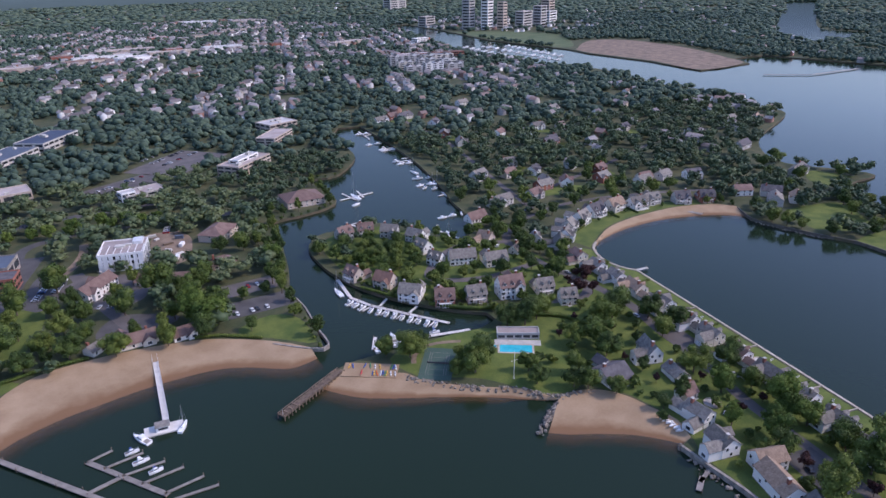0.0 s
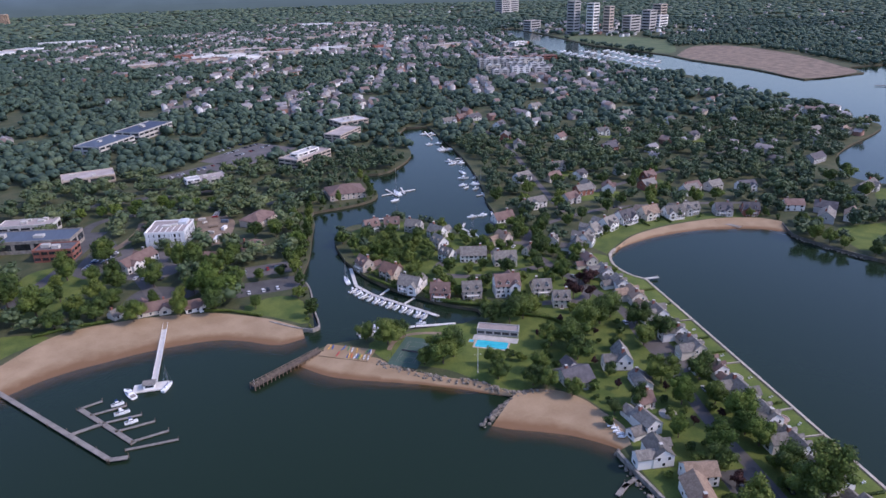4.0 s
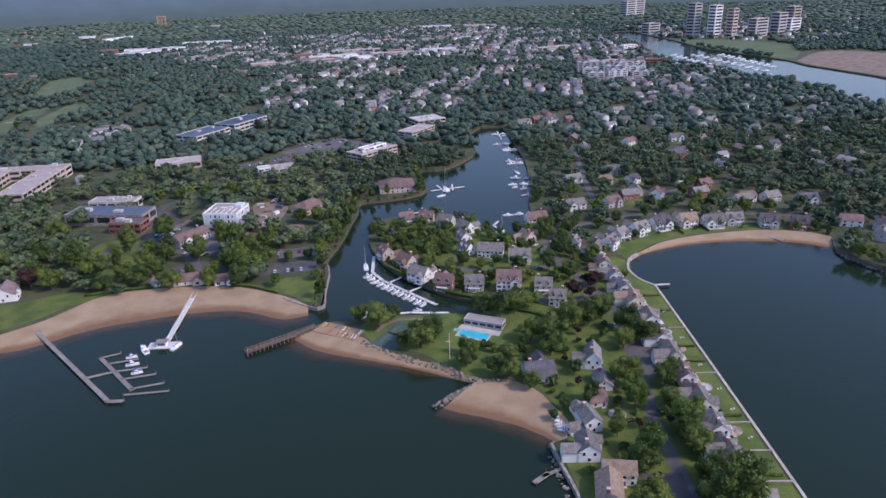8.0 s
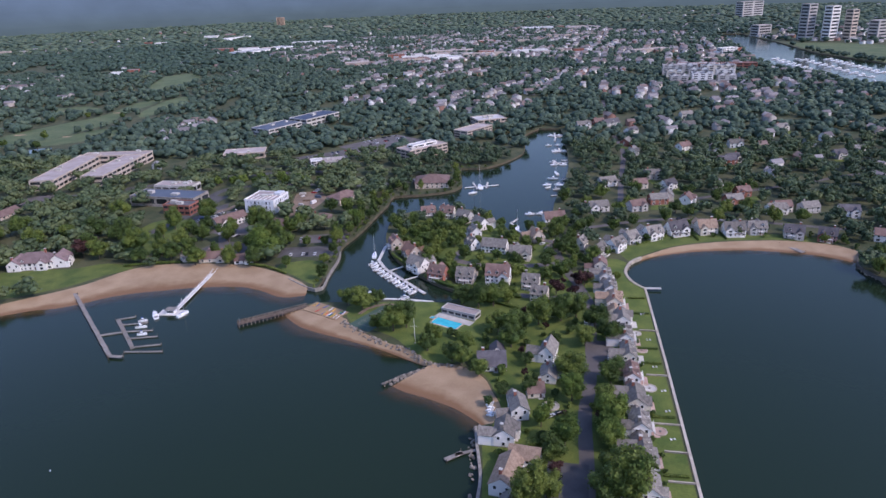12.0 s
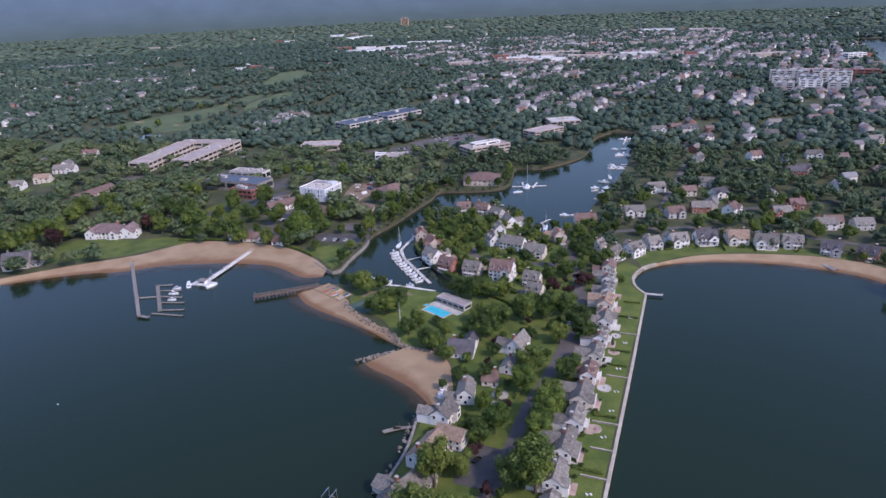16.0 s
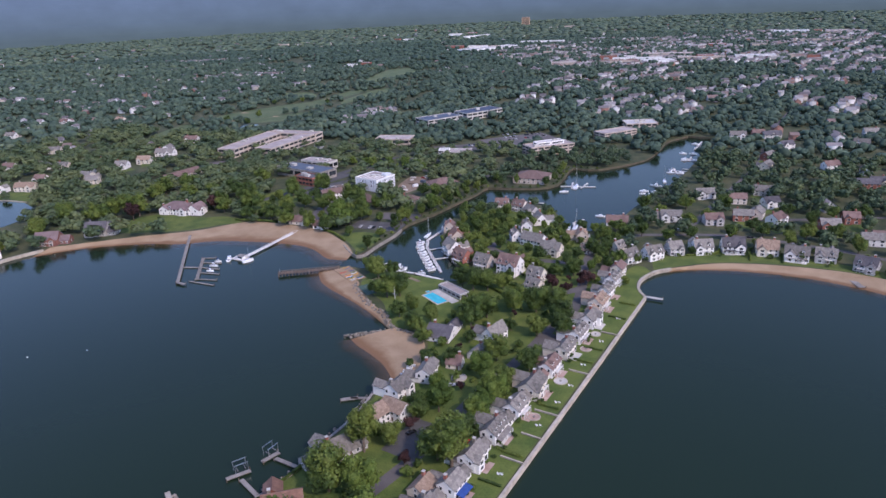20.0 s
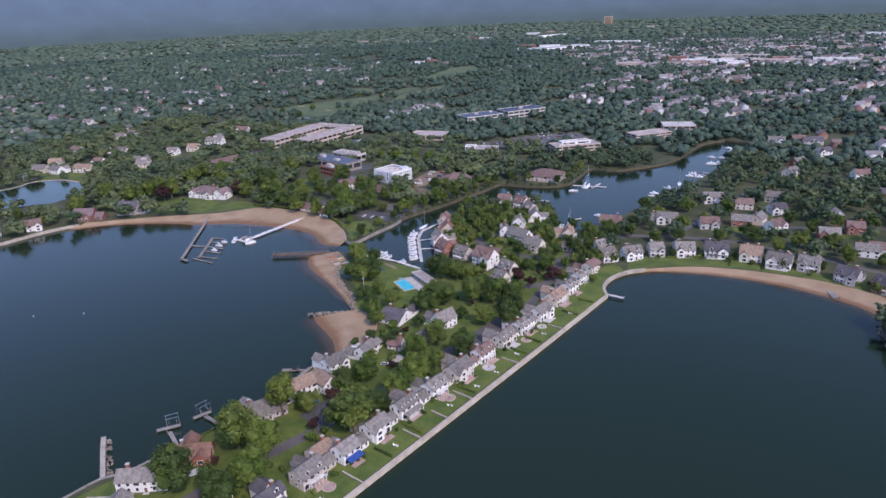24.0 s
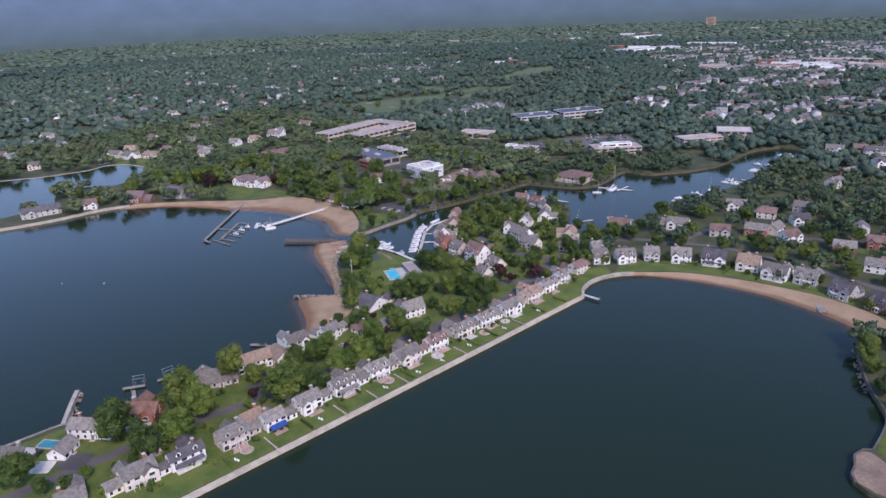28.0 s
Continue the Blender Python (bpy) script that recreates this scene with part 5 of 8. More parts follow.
for hx, hy, a, hw, hd, cr, wl, rf in COVE_ROW:
    house(hx, hy, a, hw, hd, 2, wl, rf, cross=cr or (1 if int(hx) % 2 else -1), porch=(hw == 15), rise=hd * 0.44, back=cr or 1, balcony=True, dormers=(2 if hw in (12, 13, 15) else 0))

# west side of the peninsula
house(-53, 124.5, 33, 22, 10, 2, "clap_white", "roof_grey", 0, dormers=0, detail="beside a small pool", back=0)
house(-50, 110, 123, 12, 9, 1, "clap_white", "roof_grey", detail="with garage doors", chimney=False)
house(-64, 94.5, 33, 18, 11, 1, "clap_white", "roof_grey", cross=-1)
house(-50, 146, 35, 17, 11, 1, "brick", "roof_red", cross=1, detail="under tall trees", back=-1)
house(-46, 182, 60, 22, 12, 1, "clap_grey", "roof_grey", -1, 8, rise=5.0, back=-1)
house(-44, 202, 72, 20, 11, 2, "clap_white", "roof_tan", 0, detail="with an L-shaped plan")
house(-36, 213, -15, 14, 10, 2, "clap_white", "roof_tan", chimney=False)
house(-43, 229, 80, 13, 10, 2, "clap_white", "roof_grey", cross=1, back=-1)
house(-36, 247, 95, 13, 9, 2, "clap_white", "roof_grey", 1, 7, back=-1)
house(-27, 262, 5, 9, 8, 1, "clap_cream", "roof_brown", rise=3.6)
house(-46, 290, 0, 16, 18, 1, "clap_white", "roof_dark", rise=4.2, detail="beside a rocky shore", back=1)
house(-19, 276, 78, 13, 9, 1, "clap_white", "roof_grey", cross=1, detail="beside the lane")
house(-17, 295, 72, 15, 9, 2, "clap_white", "roof_grey", rise=4.4, back=-1)
house(-4, 171, 82, 11, 9, 1, "clap_cream", "roof_tan")
house(-20, 132, 82, 8, 7, 1, "clap_white", "roof_grey", chimney=False)
house(-16, 98, 70, 12, 9, 1, "clap_white", "roof_grey", back=1)

# round the marina: x, y, yaw, width, depth, storeys, wall, roof, rear wing
MARINA = [(-109, 456, -72, 12, 10, 2, "tan_wall", "roof_brown", 1), (-96, 437, -58, 14, 11, 2, "tan_wall", "roof_red", -1), (-90, 414, -42, 15, 11, 2, "clap_white", "roof_grey", 1), (-76, 398, -25, 13, 11, 2, "brick", "roof_brown", -1),
          (-58, 393, -14, 13, 11, 2, "tan_wall", "roof_grey", 1), (-37.5, 388, -12, 17, 13, 3, "clap_white", "roof_brown", 1), (-17.5, 381, -14, 12, 10, 2, "clap_cream", "roof_grey", -1), (-14, 363, -20, 11, 10, 2, "clap_cream", "roof_grey", 0),
          (-88, 525, 10, 13, 10, 2, "clap_grey", "roof_brown", 1), (-72, 524, -15, 13, 10, 2, "clap_cream", "roof_brown", -1), (-58, 512, -40, 14, 10, 2, "clap_grey", "roof_grey", 0), (-46, 494, -60, 14, 10, 2, "clap_white", "roof_grey", 1),
          (-51, 474, -75, 13, 10, 2, "clap_white", "roof_grey", 0), (-37, 444, -18, 20, 11, 2, "clap_white", "roof_grey", 1), (-53, 451, -60, 11, 9, 2, "clap_white", "roof_grey", 0), (-20, 430, -12, 17, 10, 2, "clap_cream", "roof_grey", -1), (-6, 464, 110, 12, 10, 2, "tan_wall", "roof_tan", 1),
          (3, 440, 30, 10, 8, 1, "clap_cream", "roof_tan", 0), (13, 508, 10, 19, 11, 1, "clap_white", "roof_brown", 0), (46, 528, 8, 16, 10, 1, "clap_grey", "roof_grey", 1), (24, 446, 60, 10, 9, 2, "clap_cream", "roof_grey", 0)]
for hx, hy, a, hw, hd, st, wl, rf, bk in MARINA:
    house(hx, hy, a, hw, hd, st, wl, rf, cross=(1 if hw in (14, 15, 17) else 0), rise=hd * 0.42, detail="near the marina", back=bk, balcony=(hw in (12, 13, 15)), dormers=(3 if st == 3 else 2 if hw < 14 else 0))

# among the trees further off
FAR_HOUSES = [(73.3, 600.9, 20, 16), (99.7, 591.2, 10, 14), (120, 622, 0, 15), (125, 587, 30, 13), (104.6, 544.6, 5, 15), (128.0, 542.8, 60, 13), (124, 718, 70, 16), (133, 875, 20, 20), (96, 867, 10, 18), (180, 559, 10, 12), (188, 510, 5, 15),
              (214, 675, 15, 14), (222, 846, 0, 16), (182, 731, 30, 15), (127, 762, 60, 15), (146, 821, 40, 16), (114.8, 554.4, 80, 13), (83.2, 529.1, 20, 14), (51.7, 529.1, 10, 16), (205, 666, 5, 18), (240, 737, 0, 15), (195, 516, 3, 13),
              (214, 512, 10, 14), (239, 501, -10, 15), (164, 537, 12, 14), (236.2, 445.2, -25, 15), (322, 814, 15, 15), (321, 678, 20, 14), (240, 913, 10, 16), (118, 882, 15, 14), (136, 879, 20, 14), (435, 1033, 0, 16)]
for k, (hx, hy, a, hw) in enumerate(FAR_HOUSES):
    clear(hx + 1, hy - 13, 5, 15, 24, 0.0)
    house(hx, hy, a, hw, 10, 2, ("clap_white", "clap_cream", "clap_grey", "clap_white", "brick")[k % 5], ("roof_grey", "roof_brown", "roof_grey", "roof_dark")[k % 4], near=False, cross=(k % 3) - 1, detail="among trees")
SPIT_HOUSES = [(240.0, 416.0, 40, 18), (254.4, 430.7, 130, 16), (258.2, 409.4, 40, 14), (328, 459, 20, 30), (365, 549, 15, 22), (488, 628, 30, 18), (457, 642, 10, 20), (521, 678, 60, 14), (543, 747, 70, 14)]
for k, (hx, hy, a, hw) in enumerate(SPIT_HOUSES):
    house(hx, hy, a, hw, 11, 2, ("clap_grey", "clap_grey", "clap_white")[k % 3], ("roof_grey", "roof_dark", "roof_tan")[k % 3], near=False, cross=k % 2, detail="on the harbour shore")
WEST_HOUSES = [(-645, 434, 20, 18), (-618, 438, 5, 15), (-594, 456, 20, 22), (-609, 486, 10, 14), (-545, 498, 30, 13), (-429, 300, 60, 12), (-446, 262, 76, 33), (-567, 510, 0, 15), (-570, 562, 20, 15), (-563, 590, 20, 16), (-706, 520, 10, 16), (-736, 607, 20, 16), (-596, 708, 20, 18), (-793, 658, 40, 15), (-640, 540, 15, 15), (-914, 675, 15, 16), (-846, 820, 0, 16), (-937, 789, 10, 15), (-671, 346, 60, 14), (-787, 352, 20, 16), (-794, 431, 5, 15), (-889, 451, 30, 17), (-911, 578, 10, 18), (-660, 462, 40, 14)]
clear(232, 408, 40, 44, 30, 0.0)
clear(318, 450, 35, 46, 26, 0.0)
clear(354, 528, 35, 40, 30, 0.0)
clear(-172, 444, 2, 42, 32, 0.0)
clear(-172, 480, 2, 42, 24, 0.0)
clear(-243, 484, -30, 28, 36, 0.0)
clear(-552, 620, -30, 36, 30, 0.0)
clear(-446, 534, -30, 30, 40, 0.0)
house(-568, 630, 15, 24, 12, 2, "clap_white", "roof_grey", cross=1, near=False, back=-1, detail="standing high among woods")
house(-575, 642, 105, 14, 10, 3, "clap_white", "roof_grey", near=False, detail="standing high among woods")
house(-413, 338, 30, 18, 13, 2, "shingle_brown", "roof_mauve", cross=1, near=False, wing=1, wing_w=8, rise=5.0, detail="on the wooded west shore", balcony=True)
house(-392, 368, 25, 18, 14, 2, "clap_grey", "roof_dark", cross=-1, near=False, wing=1, wing_w=7, rise=6.0, detail="beside the beach", back=1)
house(-468, 548, 81, 46, 12, 1, "tan_wall", "roof_brown", near=False, rise=3.4, chimney=False, detail="below the office")
for k, (hx, hy, a, hw) in enumerate(WEST_HOUSES):
    clear(hx + 12, hy - 7, -30, 30, 17, 0.0)
    house(hx, hy, a, hw, 11, 2, ("clap_cream", "clap_white", "clap_cream", "clap_white", "clap_cream", "clap_white", "clap_grey")[k % 7], ("roof_grey", "roof_grey", "roof_tan", "roof_brown", "roof_grey", "roof_brown", "roof_dark")[k % 7], near=False, cross=(k % 3) - 1, detail="on the wooded west shore", back=k % 2)
house(-366, 437, 8, 26, 15, 2, "clap_white", "roof_mauve", cross=1, hip=True, wing=1, wing_w=10, dormers=2, rise=6.0, detail="on a wide lawn", back=-1)
house(-350, 440, 98, 15, 12, 2, "clap_white", "roof_mauve", cross=-1, detail="on a wide lawn", back=1)
house(-378, 434, 98, 15, 9, 2, "clap_white", "roof_mauve", cross=0, detail="on a wide lawn")
house(-252, 519, 50, 28, 11, 2, "clap_white", "roof_brown", cross=-1, detail="beside the white building", back=1)
house(-238, 441, 5, 20, 10, 1, "clap_cream", "roof_brown", cross=1, near=False, detail="behind the beach", back=-1)
house(-215, 436, 10, 13, 9, 1, "clap_white", "roof_brown", near=False, cross=1, detail="behind the beach")
house(-213, 513, -27, 34, 11, 1, "tan_wall", "roof_brown", near=False, detail="beside a paved yard")
house(-258, 442, 40, 9, 7, 1, "clap_white", "roof_grey", near=False, detail="behind the beach")
house(-176, 522, 8, 16, 11, 1, "tan_wall", "roof_brown", near=False, hip=True)


# ---- larger buildings ----
def block(x, y, yaw, w, d, h, storeys, wall, roof, label, category="building", bays=0, units=3, name="building", glazing=0.8):
    """A flat-roofed building with parapet, windows storey by storey and roof plant."""
    clear(x, y, yaw, w, d, 4)
    t = thing(name, label, category, pose(x, y, GROUND, 0, 0, yaw))
    part("wall", Shape().box(-w / 2, w / 2, -d / 2, d / 2, -0.5, h), M[wall], t)
    part("roof", Shape().box(-w / 2 + 0.4, w / 2 - 0.4, -d / 2 + 0.4, d / 2 - 0.4, h - 0.2, h + 0.05), M[roof], t)
    p = Shape()
    for a in ((-w / 2 - 0.1, w / 2 + 0.1, -d / 2 - 0.1, -d / 2 + 0.35), (-w / 2 - 0.1, w / 2 + 0.1, d / 2 - 0.35, d / 2 + 0.1), (-w / 2 - 0.1, -w / 2 + 0.35, -d / 2 + 0.35, d / 2 - 0.35), (w / 2 - 0.35, w / 2 + 0.1, -d / 2 + 0.35, d / 2 - 0.35)):
        p.box(*a, h - 0.6, h + 0.7)
    part("parapet", p, M[wall], t)
    fh = h / storeys
    sides = ((w, -d / 2, 0, 0), (w, d / 2, 180, 0), (d, 0, 90, w / 2), (d, 0, -90, -w / 2))
    glass = {}
    for f in range(storeys):
        z = fh * f + fh * 0.32
        for length, yy, turn, xx in sides:
            if turn == 180 or not glazing:
                continue
            n = max(1, int(length / (bays or 9)))
            step = length / n
            key = round(step, 2)
            if key not in glass:
                glass[key] = window_mesh(step * glazing, fh * 0.5, "window", 0.16, wall)
            for k in range(n):
                o = part("window", glass[key], None, t)
                u = -length / 2 + step * (k + 0.5)
                o.matrix_local = pose(*((u, yy) if turn in (0, 180) else (xx, u if turn == 90 else -u)), z, 0, 0, turn)
    rnd = random.Random(int(abs(x) + abs(y)))
    for _ in range(units):
        ux, uy, us = rnd.uniform(-0.35, 0.35) * w, rnd.uniform(-0.3, 0.3) * d, rnd.uniform(1.5, 3.5)
        part("roof_unit", Shape().box(ux - us, ux + us, uy - us * 0.7, uy + us * 0.7, h, h + rnd.uniform(1.2, 2.6)), M["concrete"], t, "grey roof plant box")
    return t


wb = block(-231, 560, -14, 28, 27, 11.5, 3, "white_paint", "roof_flat", "new white three-storey building wrapped in pale sheeting", bays=7, units=2, glazing=0)


def site_sheeting(t, w, d, h):
    """Hung strips of sheeting with open gaps, slab edges, frame posts and roof rails of an unfinished building."""
    rnd = random.Random(12)
    for turn, length, out in ((0, w, d / 2), (90, d, w / 2), (-90, d, w / 2)):
        u = -length / 2 + 0.4
        while u < length / 2 - 1.2:
            sw = rnd.uniform(1.4, 3.4)
            sw = min(sw, length / 2 - 0.3 - u)
            z0, gap = rnd.choice((0.3, 0.3, 3.6, 1.5)), rnd.uniform(0.12, 0.5)
            o = part("sheet", Shape().loft([[(u, -gap - 0.25, z0), (u + sw, -gap, z0), (u + sw, -gap + 0.06, z0), (u, -gap - 0.19, z0)], [(u + 0.1, -0.14, h - 0.5), (u + sw - 0.1, -0.1, h - 0.5), (u + sw - 0.1, -0.05, h - 0.5), (u + 0.1, -0.09, h - 0.5)]]), M["sheeting"], t, "hanging strip of pale sheeting")
            o.matrix_local = pose(0, 0, 0, 0, 0, turn) @ pose(0, -out, 0)
            u += sw + rnd.choice((0.1, 0.5, 1.3))
        for f in (1, 2):
            o = part("opening", Shape().box(-length * 0.42, length * 0.42, -0.05, 0.02, h * f / 3 + 0.5, h * f / 3 + 2.9), M["glass"], t, "dark open storey")
            o.matrix_local = pose(0, 0, 0, 0, 0, turn) @ pose(0, -out, 0)
    for k in range(7):
        x = -w / 2 + 1 + (w - 2) * k / 6
        part("roof_beam", Shape().box(x - 0.15, x + 0.15, -d * 0.46, d * 0.1, h + 0.05, h + 0.5), M["white_paint"], t)
    part("stair_block", Shape().box(w * 0.2, w * 0.42, d * 0.1, d * 0.42, h, h + 2.2), M["sheeting"], t, "wrapped stair head")


site_sheeting(wb, 28, 27, 11.5)
block(-328, 585, -13, 66, 24, 9, 1, "stone", "roof_blue", "long low hall with a blue metal roof", bays=12, units=2)
block(-306, 556, -13, 26, 15, 8.5, 2, "brick", "roof_dark", "red brick block with dark flat roof", bays=5, units=2)
block(-335, 622, -10, 40, 16, 8, 1, "concrete", "roof_flat", "low grey block with open roof frame", bays=8, units=4)
block(-104, 745, 42, 54, 24, 10.5, 3, "tan_wall", "roof_flat", "pale stone office block with strip windows", bays=7, units=4)
block(-104, 746, 42, 34, 10, 13.5, 4, "white_paint", "roof_white", "white plant storey above the office", bays=12, units=1)
block(-45, 846, 50, 50, 22, 9, 3, "tan_wall", "roof_flat", "open parking deck with pale parapets", bays=8, units=0)
block(-24, 910, 20, 40, 30, 9, 2, "tan_wall", "roof_white", "low office with white roof", bays=8, units=3)
block(-481, 693, 3, 24, 112, 10.8, 2, "tan_wall", "roof_flat", "long pale concrete office wing with deep bays", bays=9, units=3)
block(-433, 698, -2, 24, 92, 10.2, 2, "tan_wall", "roof_flat", "long pale concrete office wing with deep bays", bays=9, units=3)
block(-456, 752, 0, 76, 18, 10.5, 2, "tan_wall", "roof_flat", "pale concrete office wing joining two others", bays=10, units=2)
block(-309, 905, 57, 60, 34, 9, 2, "concrete", "roof_blue", "office with dark solar panels on its roof", bays=9, units=2)
block(-270, 966, 57, 66, 34, 10, 2, "concrete", "solar", "office with dark solar panels on its roof", bays=9, units=2)
block(-310, 761, 10, 46, 26, 7, 1, "tan_wall", "roof_flat", "low beige building with flat roof", bays=10, units=2)
block(-202, 705, 15, 34, 20, 7, 2, "concrete", "roof_flat", "low office with white roof hatches", bays=7, units=2)
block(-215, 700, 15, 12, 10, 9, 2, "white_paint", "roof_white", "small white stair block on the office", bays=6, units=0)
def material_stack(x, y, a, w, d, h, mat, label):
    """A stack of building material: layers of boards or blocks on bearers."""
    t = thing("material_stack", label, "building material", pose(x, y, GROUND + 0.03, 0, 0, a), group="stacks on the building site")
    for k in (-1, 1):
        part("bearer", Shape().box(k * w * 0.3 - 0.12, k * w * 0.3 + 0.12, -d / 2, d / 2, 0, 0.2), M["brown_wood"], t)
    for k in range(3):
        z, o = 0.2 + h * k / 3, 0.06 * k
        part("layer", Shape().box(-w / 2 + o, w / 2 - o * 2, -d / 2 + o, d / 2 - o, z, z + h / 3 - 0.06), M[mat], t)


for k, (x, y, a, w, d, h, mt, lb) in enumerate([(-197, 556, 20, 6, 2.4, 1.4, "pale_wood", "stack of pale timber boards on bare earth"), (-203, 566, -30, 5, 2, 1.8, "concrete", "stack of grey concrete blocks on bare earth"), (-193, 572, 60, 6, 2.4, 2.4, "white_paint", "white site container on bare earth"),
        (-201, 580, 10, 7, 3, 1.2, "brown_wood", "stack of brown timber on bare earth"), (-192, 588, -20, 6, 2.5, 2.4, "roof_blue", "blue site container on bare earth"), (-207, 593, 40, 4, 2, 1.0, "pale_wood", "stack of pale timber boards on bare earth"),
        (-200, 548, 75, 8, 2.4, 2.5, "white_paint", "white site container on bare earth"), (-209, 601, 0, 6, 3, 1.4, "concrete", "stack of grey concrete blocks on bare earth"), (-192, 600, 30, 5, 2, 1.1, "roof_tan", "stack of orange bricks on bare earth")]):
    material_stack(x, y, a, w, d, h, mt, lb)
house(-88, 621, 0, 32, 26, 2, "tan_wall", "roof_brown", hip=True, chimney=False, rise=5.5, near=False, detail="by the creek")
house(-166, 577, 50, 26, 18, 2, "tan_wall", "roof_brown", hip=True, chimney=False, rise=4.5, near=False, detail="under trees")


def pool_house():
    t = block(-61.3, 345.3, -30, 22, 7, 3.2, 1, "clap_grey", "roof_flat", "long low white pool house with flat roof", "pool house", bays=4, units=0, name="pool_house")
    return t


pool_house()

# pool, terrace, tennis court, flagpole
paved(-65.2, 339.8, -33, 24, 5.4, "concrete", "pale paved pool terrace", "pool_terrace", 0.08)


def pool():
    t = thing("swimming_pool", "long rectangular turquoise swimming pool with pale coping", "pool", pose(-69.5, 335.0, GROUND, 0, 0, -33))
    part("coping", Shape().box(-9.3, 9.3, -4.6, 4.6, -0.2, 0.13), M["pale_wall"], t)
    part("water", Shape().box(-8.3, 8.3, -3.6, 3.6, -0.2, 0.15), M["pool"], t, "bright turquoise water")
    part("spa_coping", Shape().box(-12.6, -9.5, 0.2, 3.4, -0.2, 0.13), M["pale_wall"], t)
    part("spa_water", Shape().box(-12.1, -10.0, 0.7, 2.9, -0.2, 0.16), M["pool"], t, "small turquoise paddling basin")
    for k in range(3):
        part("ladder", Shape().tube((-8.5 + 8.2 * k, 3.5, 0.1), (-8.5 + 8.2 * k, 3.5, 1.0), 0.05, 0.05, 5), M["metal"], t)



pool()
sp = thing("swimming_pool", "small rectangular turquoise pool beside a white house", "pool", pose(-62, 108.8, GROUND, 0, 0, 30))
part("coping", Shape().box(-5, 5, -3.2, 3.2, -0.2, 0.14), M["pale_wall"], sp)
part("water", Shape().box(-4.2, 4.2, -2.4, 2.4, -0.2, 0.17), M["pool_deep"], sp)


def tennis_court():
    t = thing("tennis_court", "dark green tennis court behind a wire fence", "tennis court", pose(-110.8, 343, GROUND, 0, 0, -36) @ Matrix.Diagonal((0.9, 0.86, 1, 1)))
    part("surface", Shape().box(-9, 9, -17, 17, -0.2, 0.06), M["court"], t)
    lines = Shape()
    for x in (-5.5, -4.1, 4.1, 5.5):
        lines.box(x - 0.06, x + 0.06, -11.9, 11.9, 0.06, 0.07)
    for y in (-11.9, -6.4, 6.4, 11.9):
        lines.box(-5.5, 5.5, y - 0.06, y + 0.06, 0.071, 0.075)
    part("lines", lines, M["roof_flat"], t)
    part("net", Shape().box(-6, 6, -0.03, 0.03, 0.06, 1.0), M["roof_dark"], t)
    for sx in (-9, 9):
        for k in range(9):
            part("post", Shape().tube((sx, -17 + 4.25 * k, 0), (sx, -17 + 4.25 * k, 3), 0.05, 0.05, 4), M["roof_dark"], t)
        part("rail", Shape().tube((sx, -17, 3), (sx, 17, 3), 0.04, 0.04, 4), M["roof_dark"], t)
    for sy in (-17, 17):
        part("rail", Shape().tube((-9, sy, 3), (9, sy, 3), 0.04, 0.04, 4), M["roof_dark"], t)


tennis_court()
clear(-105.4, 342.3, -38, 20, 36)
fp = thing("flagpole", "tall white flagpole with a yardarm on the lawn", "flagpole", pose(-86, 313, GROUND))
part("pole", Shape().tube((0, 0, 0), (0, 0, 15), 0.14, 0.08), M["white_paint"], fp)
part("yardarm", Shape().tube((-1.8, 0, 10), (1.8, 0, 10), 0.07, 0.05), M["white_paint"], fp)
part("base", Shape().tube((0, 0, 0), (0, 0, 0.3), 0.5, 0.45, 8), M["concrete"], fp)

# the town across the woods: apartments, towers, long roofs
def apartments():
    for k, (x, y, a, w, d, h) in enumerate([(322, 1224, -11, 30, 18, 14), (359, 1216, -11, 34, 20, 18), (398, 1207, -11, 30, 18, 15), (326, 1266, -11, 28, 16, 17), (366, 1258, -11, 34, 16, 20), (410, 1250, -11, 30, 16, 18), (350, 1316, -11, 62, 20, 21), (416, 1304, -11, 60, 20, 20)]):
        t = block(x, y, a, w, d, h, int(h / 3.4), ("clap_grey", "clap_white", "clap_grey", "clap_cream")[k % 4], ("roof_flat", "roof_blue", "roof_grey")[k % 3], "pale apartment block with stepped roofs and gables near the harbour", "apartments", bays=11, units=1, name="apartment_building", glazing=0.55)
        for j in (-1, 1):
            part("gable", gable(Shape(), d * 0.9, 9, h - 1, h + 0.6, 3.4), M["clap_white"], t).matrix_local = pose(j * w * 0.27, -d * 0.06, 0, 0, 0, 90)
            part("gable_roof", gable_roof(Shape(), d * 0.9, 9, h + 0.6, 3.4, 0.4), M["roof_grey"], t).matrix_local = pose(j * w * 0.27, -d * 0.06, 0, 0, 0, 90)
    for x, y, w, rf in ((408, 1396, 76, "roof_white"), (484, 1383, 66, "roof_brown")):
        block(x, y, -10, w, 20, 13, 3, "brick", rf, "long red brick mill building by the harbour", "building", bays=12, units=2)
    block(560, 1656, 25, 46, 18, 15, 4, "white_paint", "roof_white", "white waterside office on the harbour", "building", bays=11, units=1)



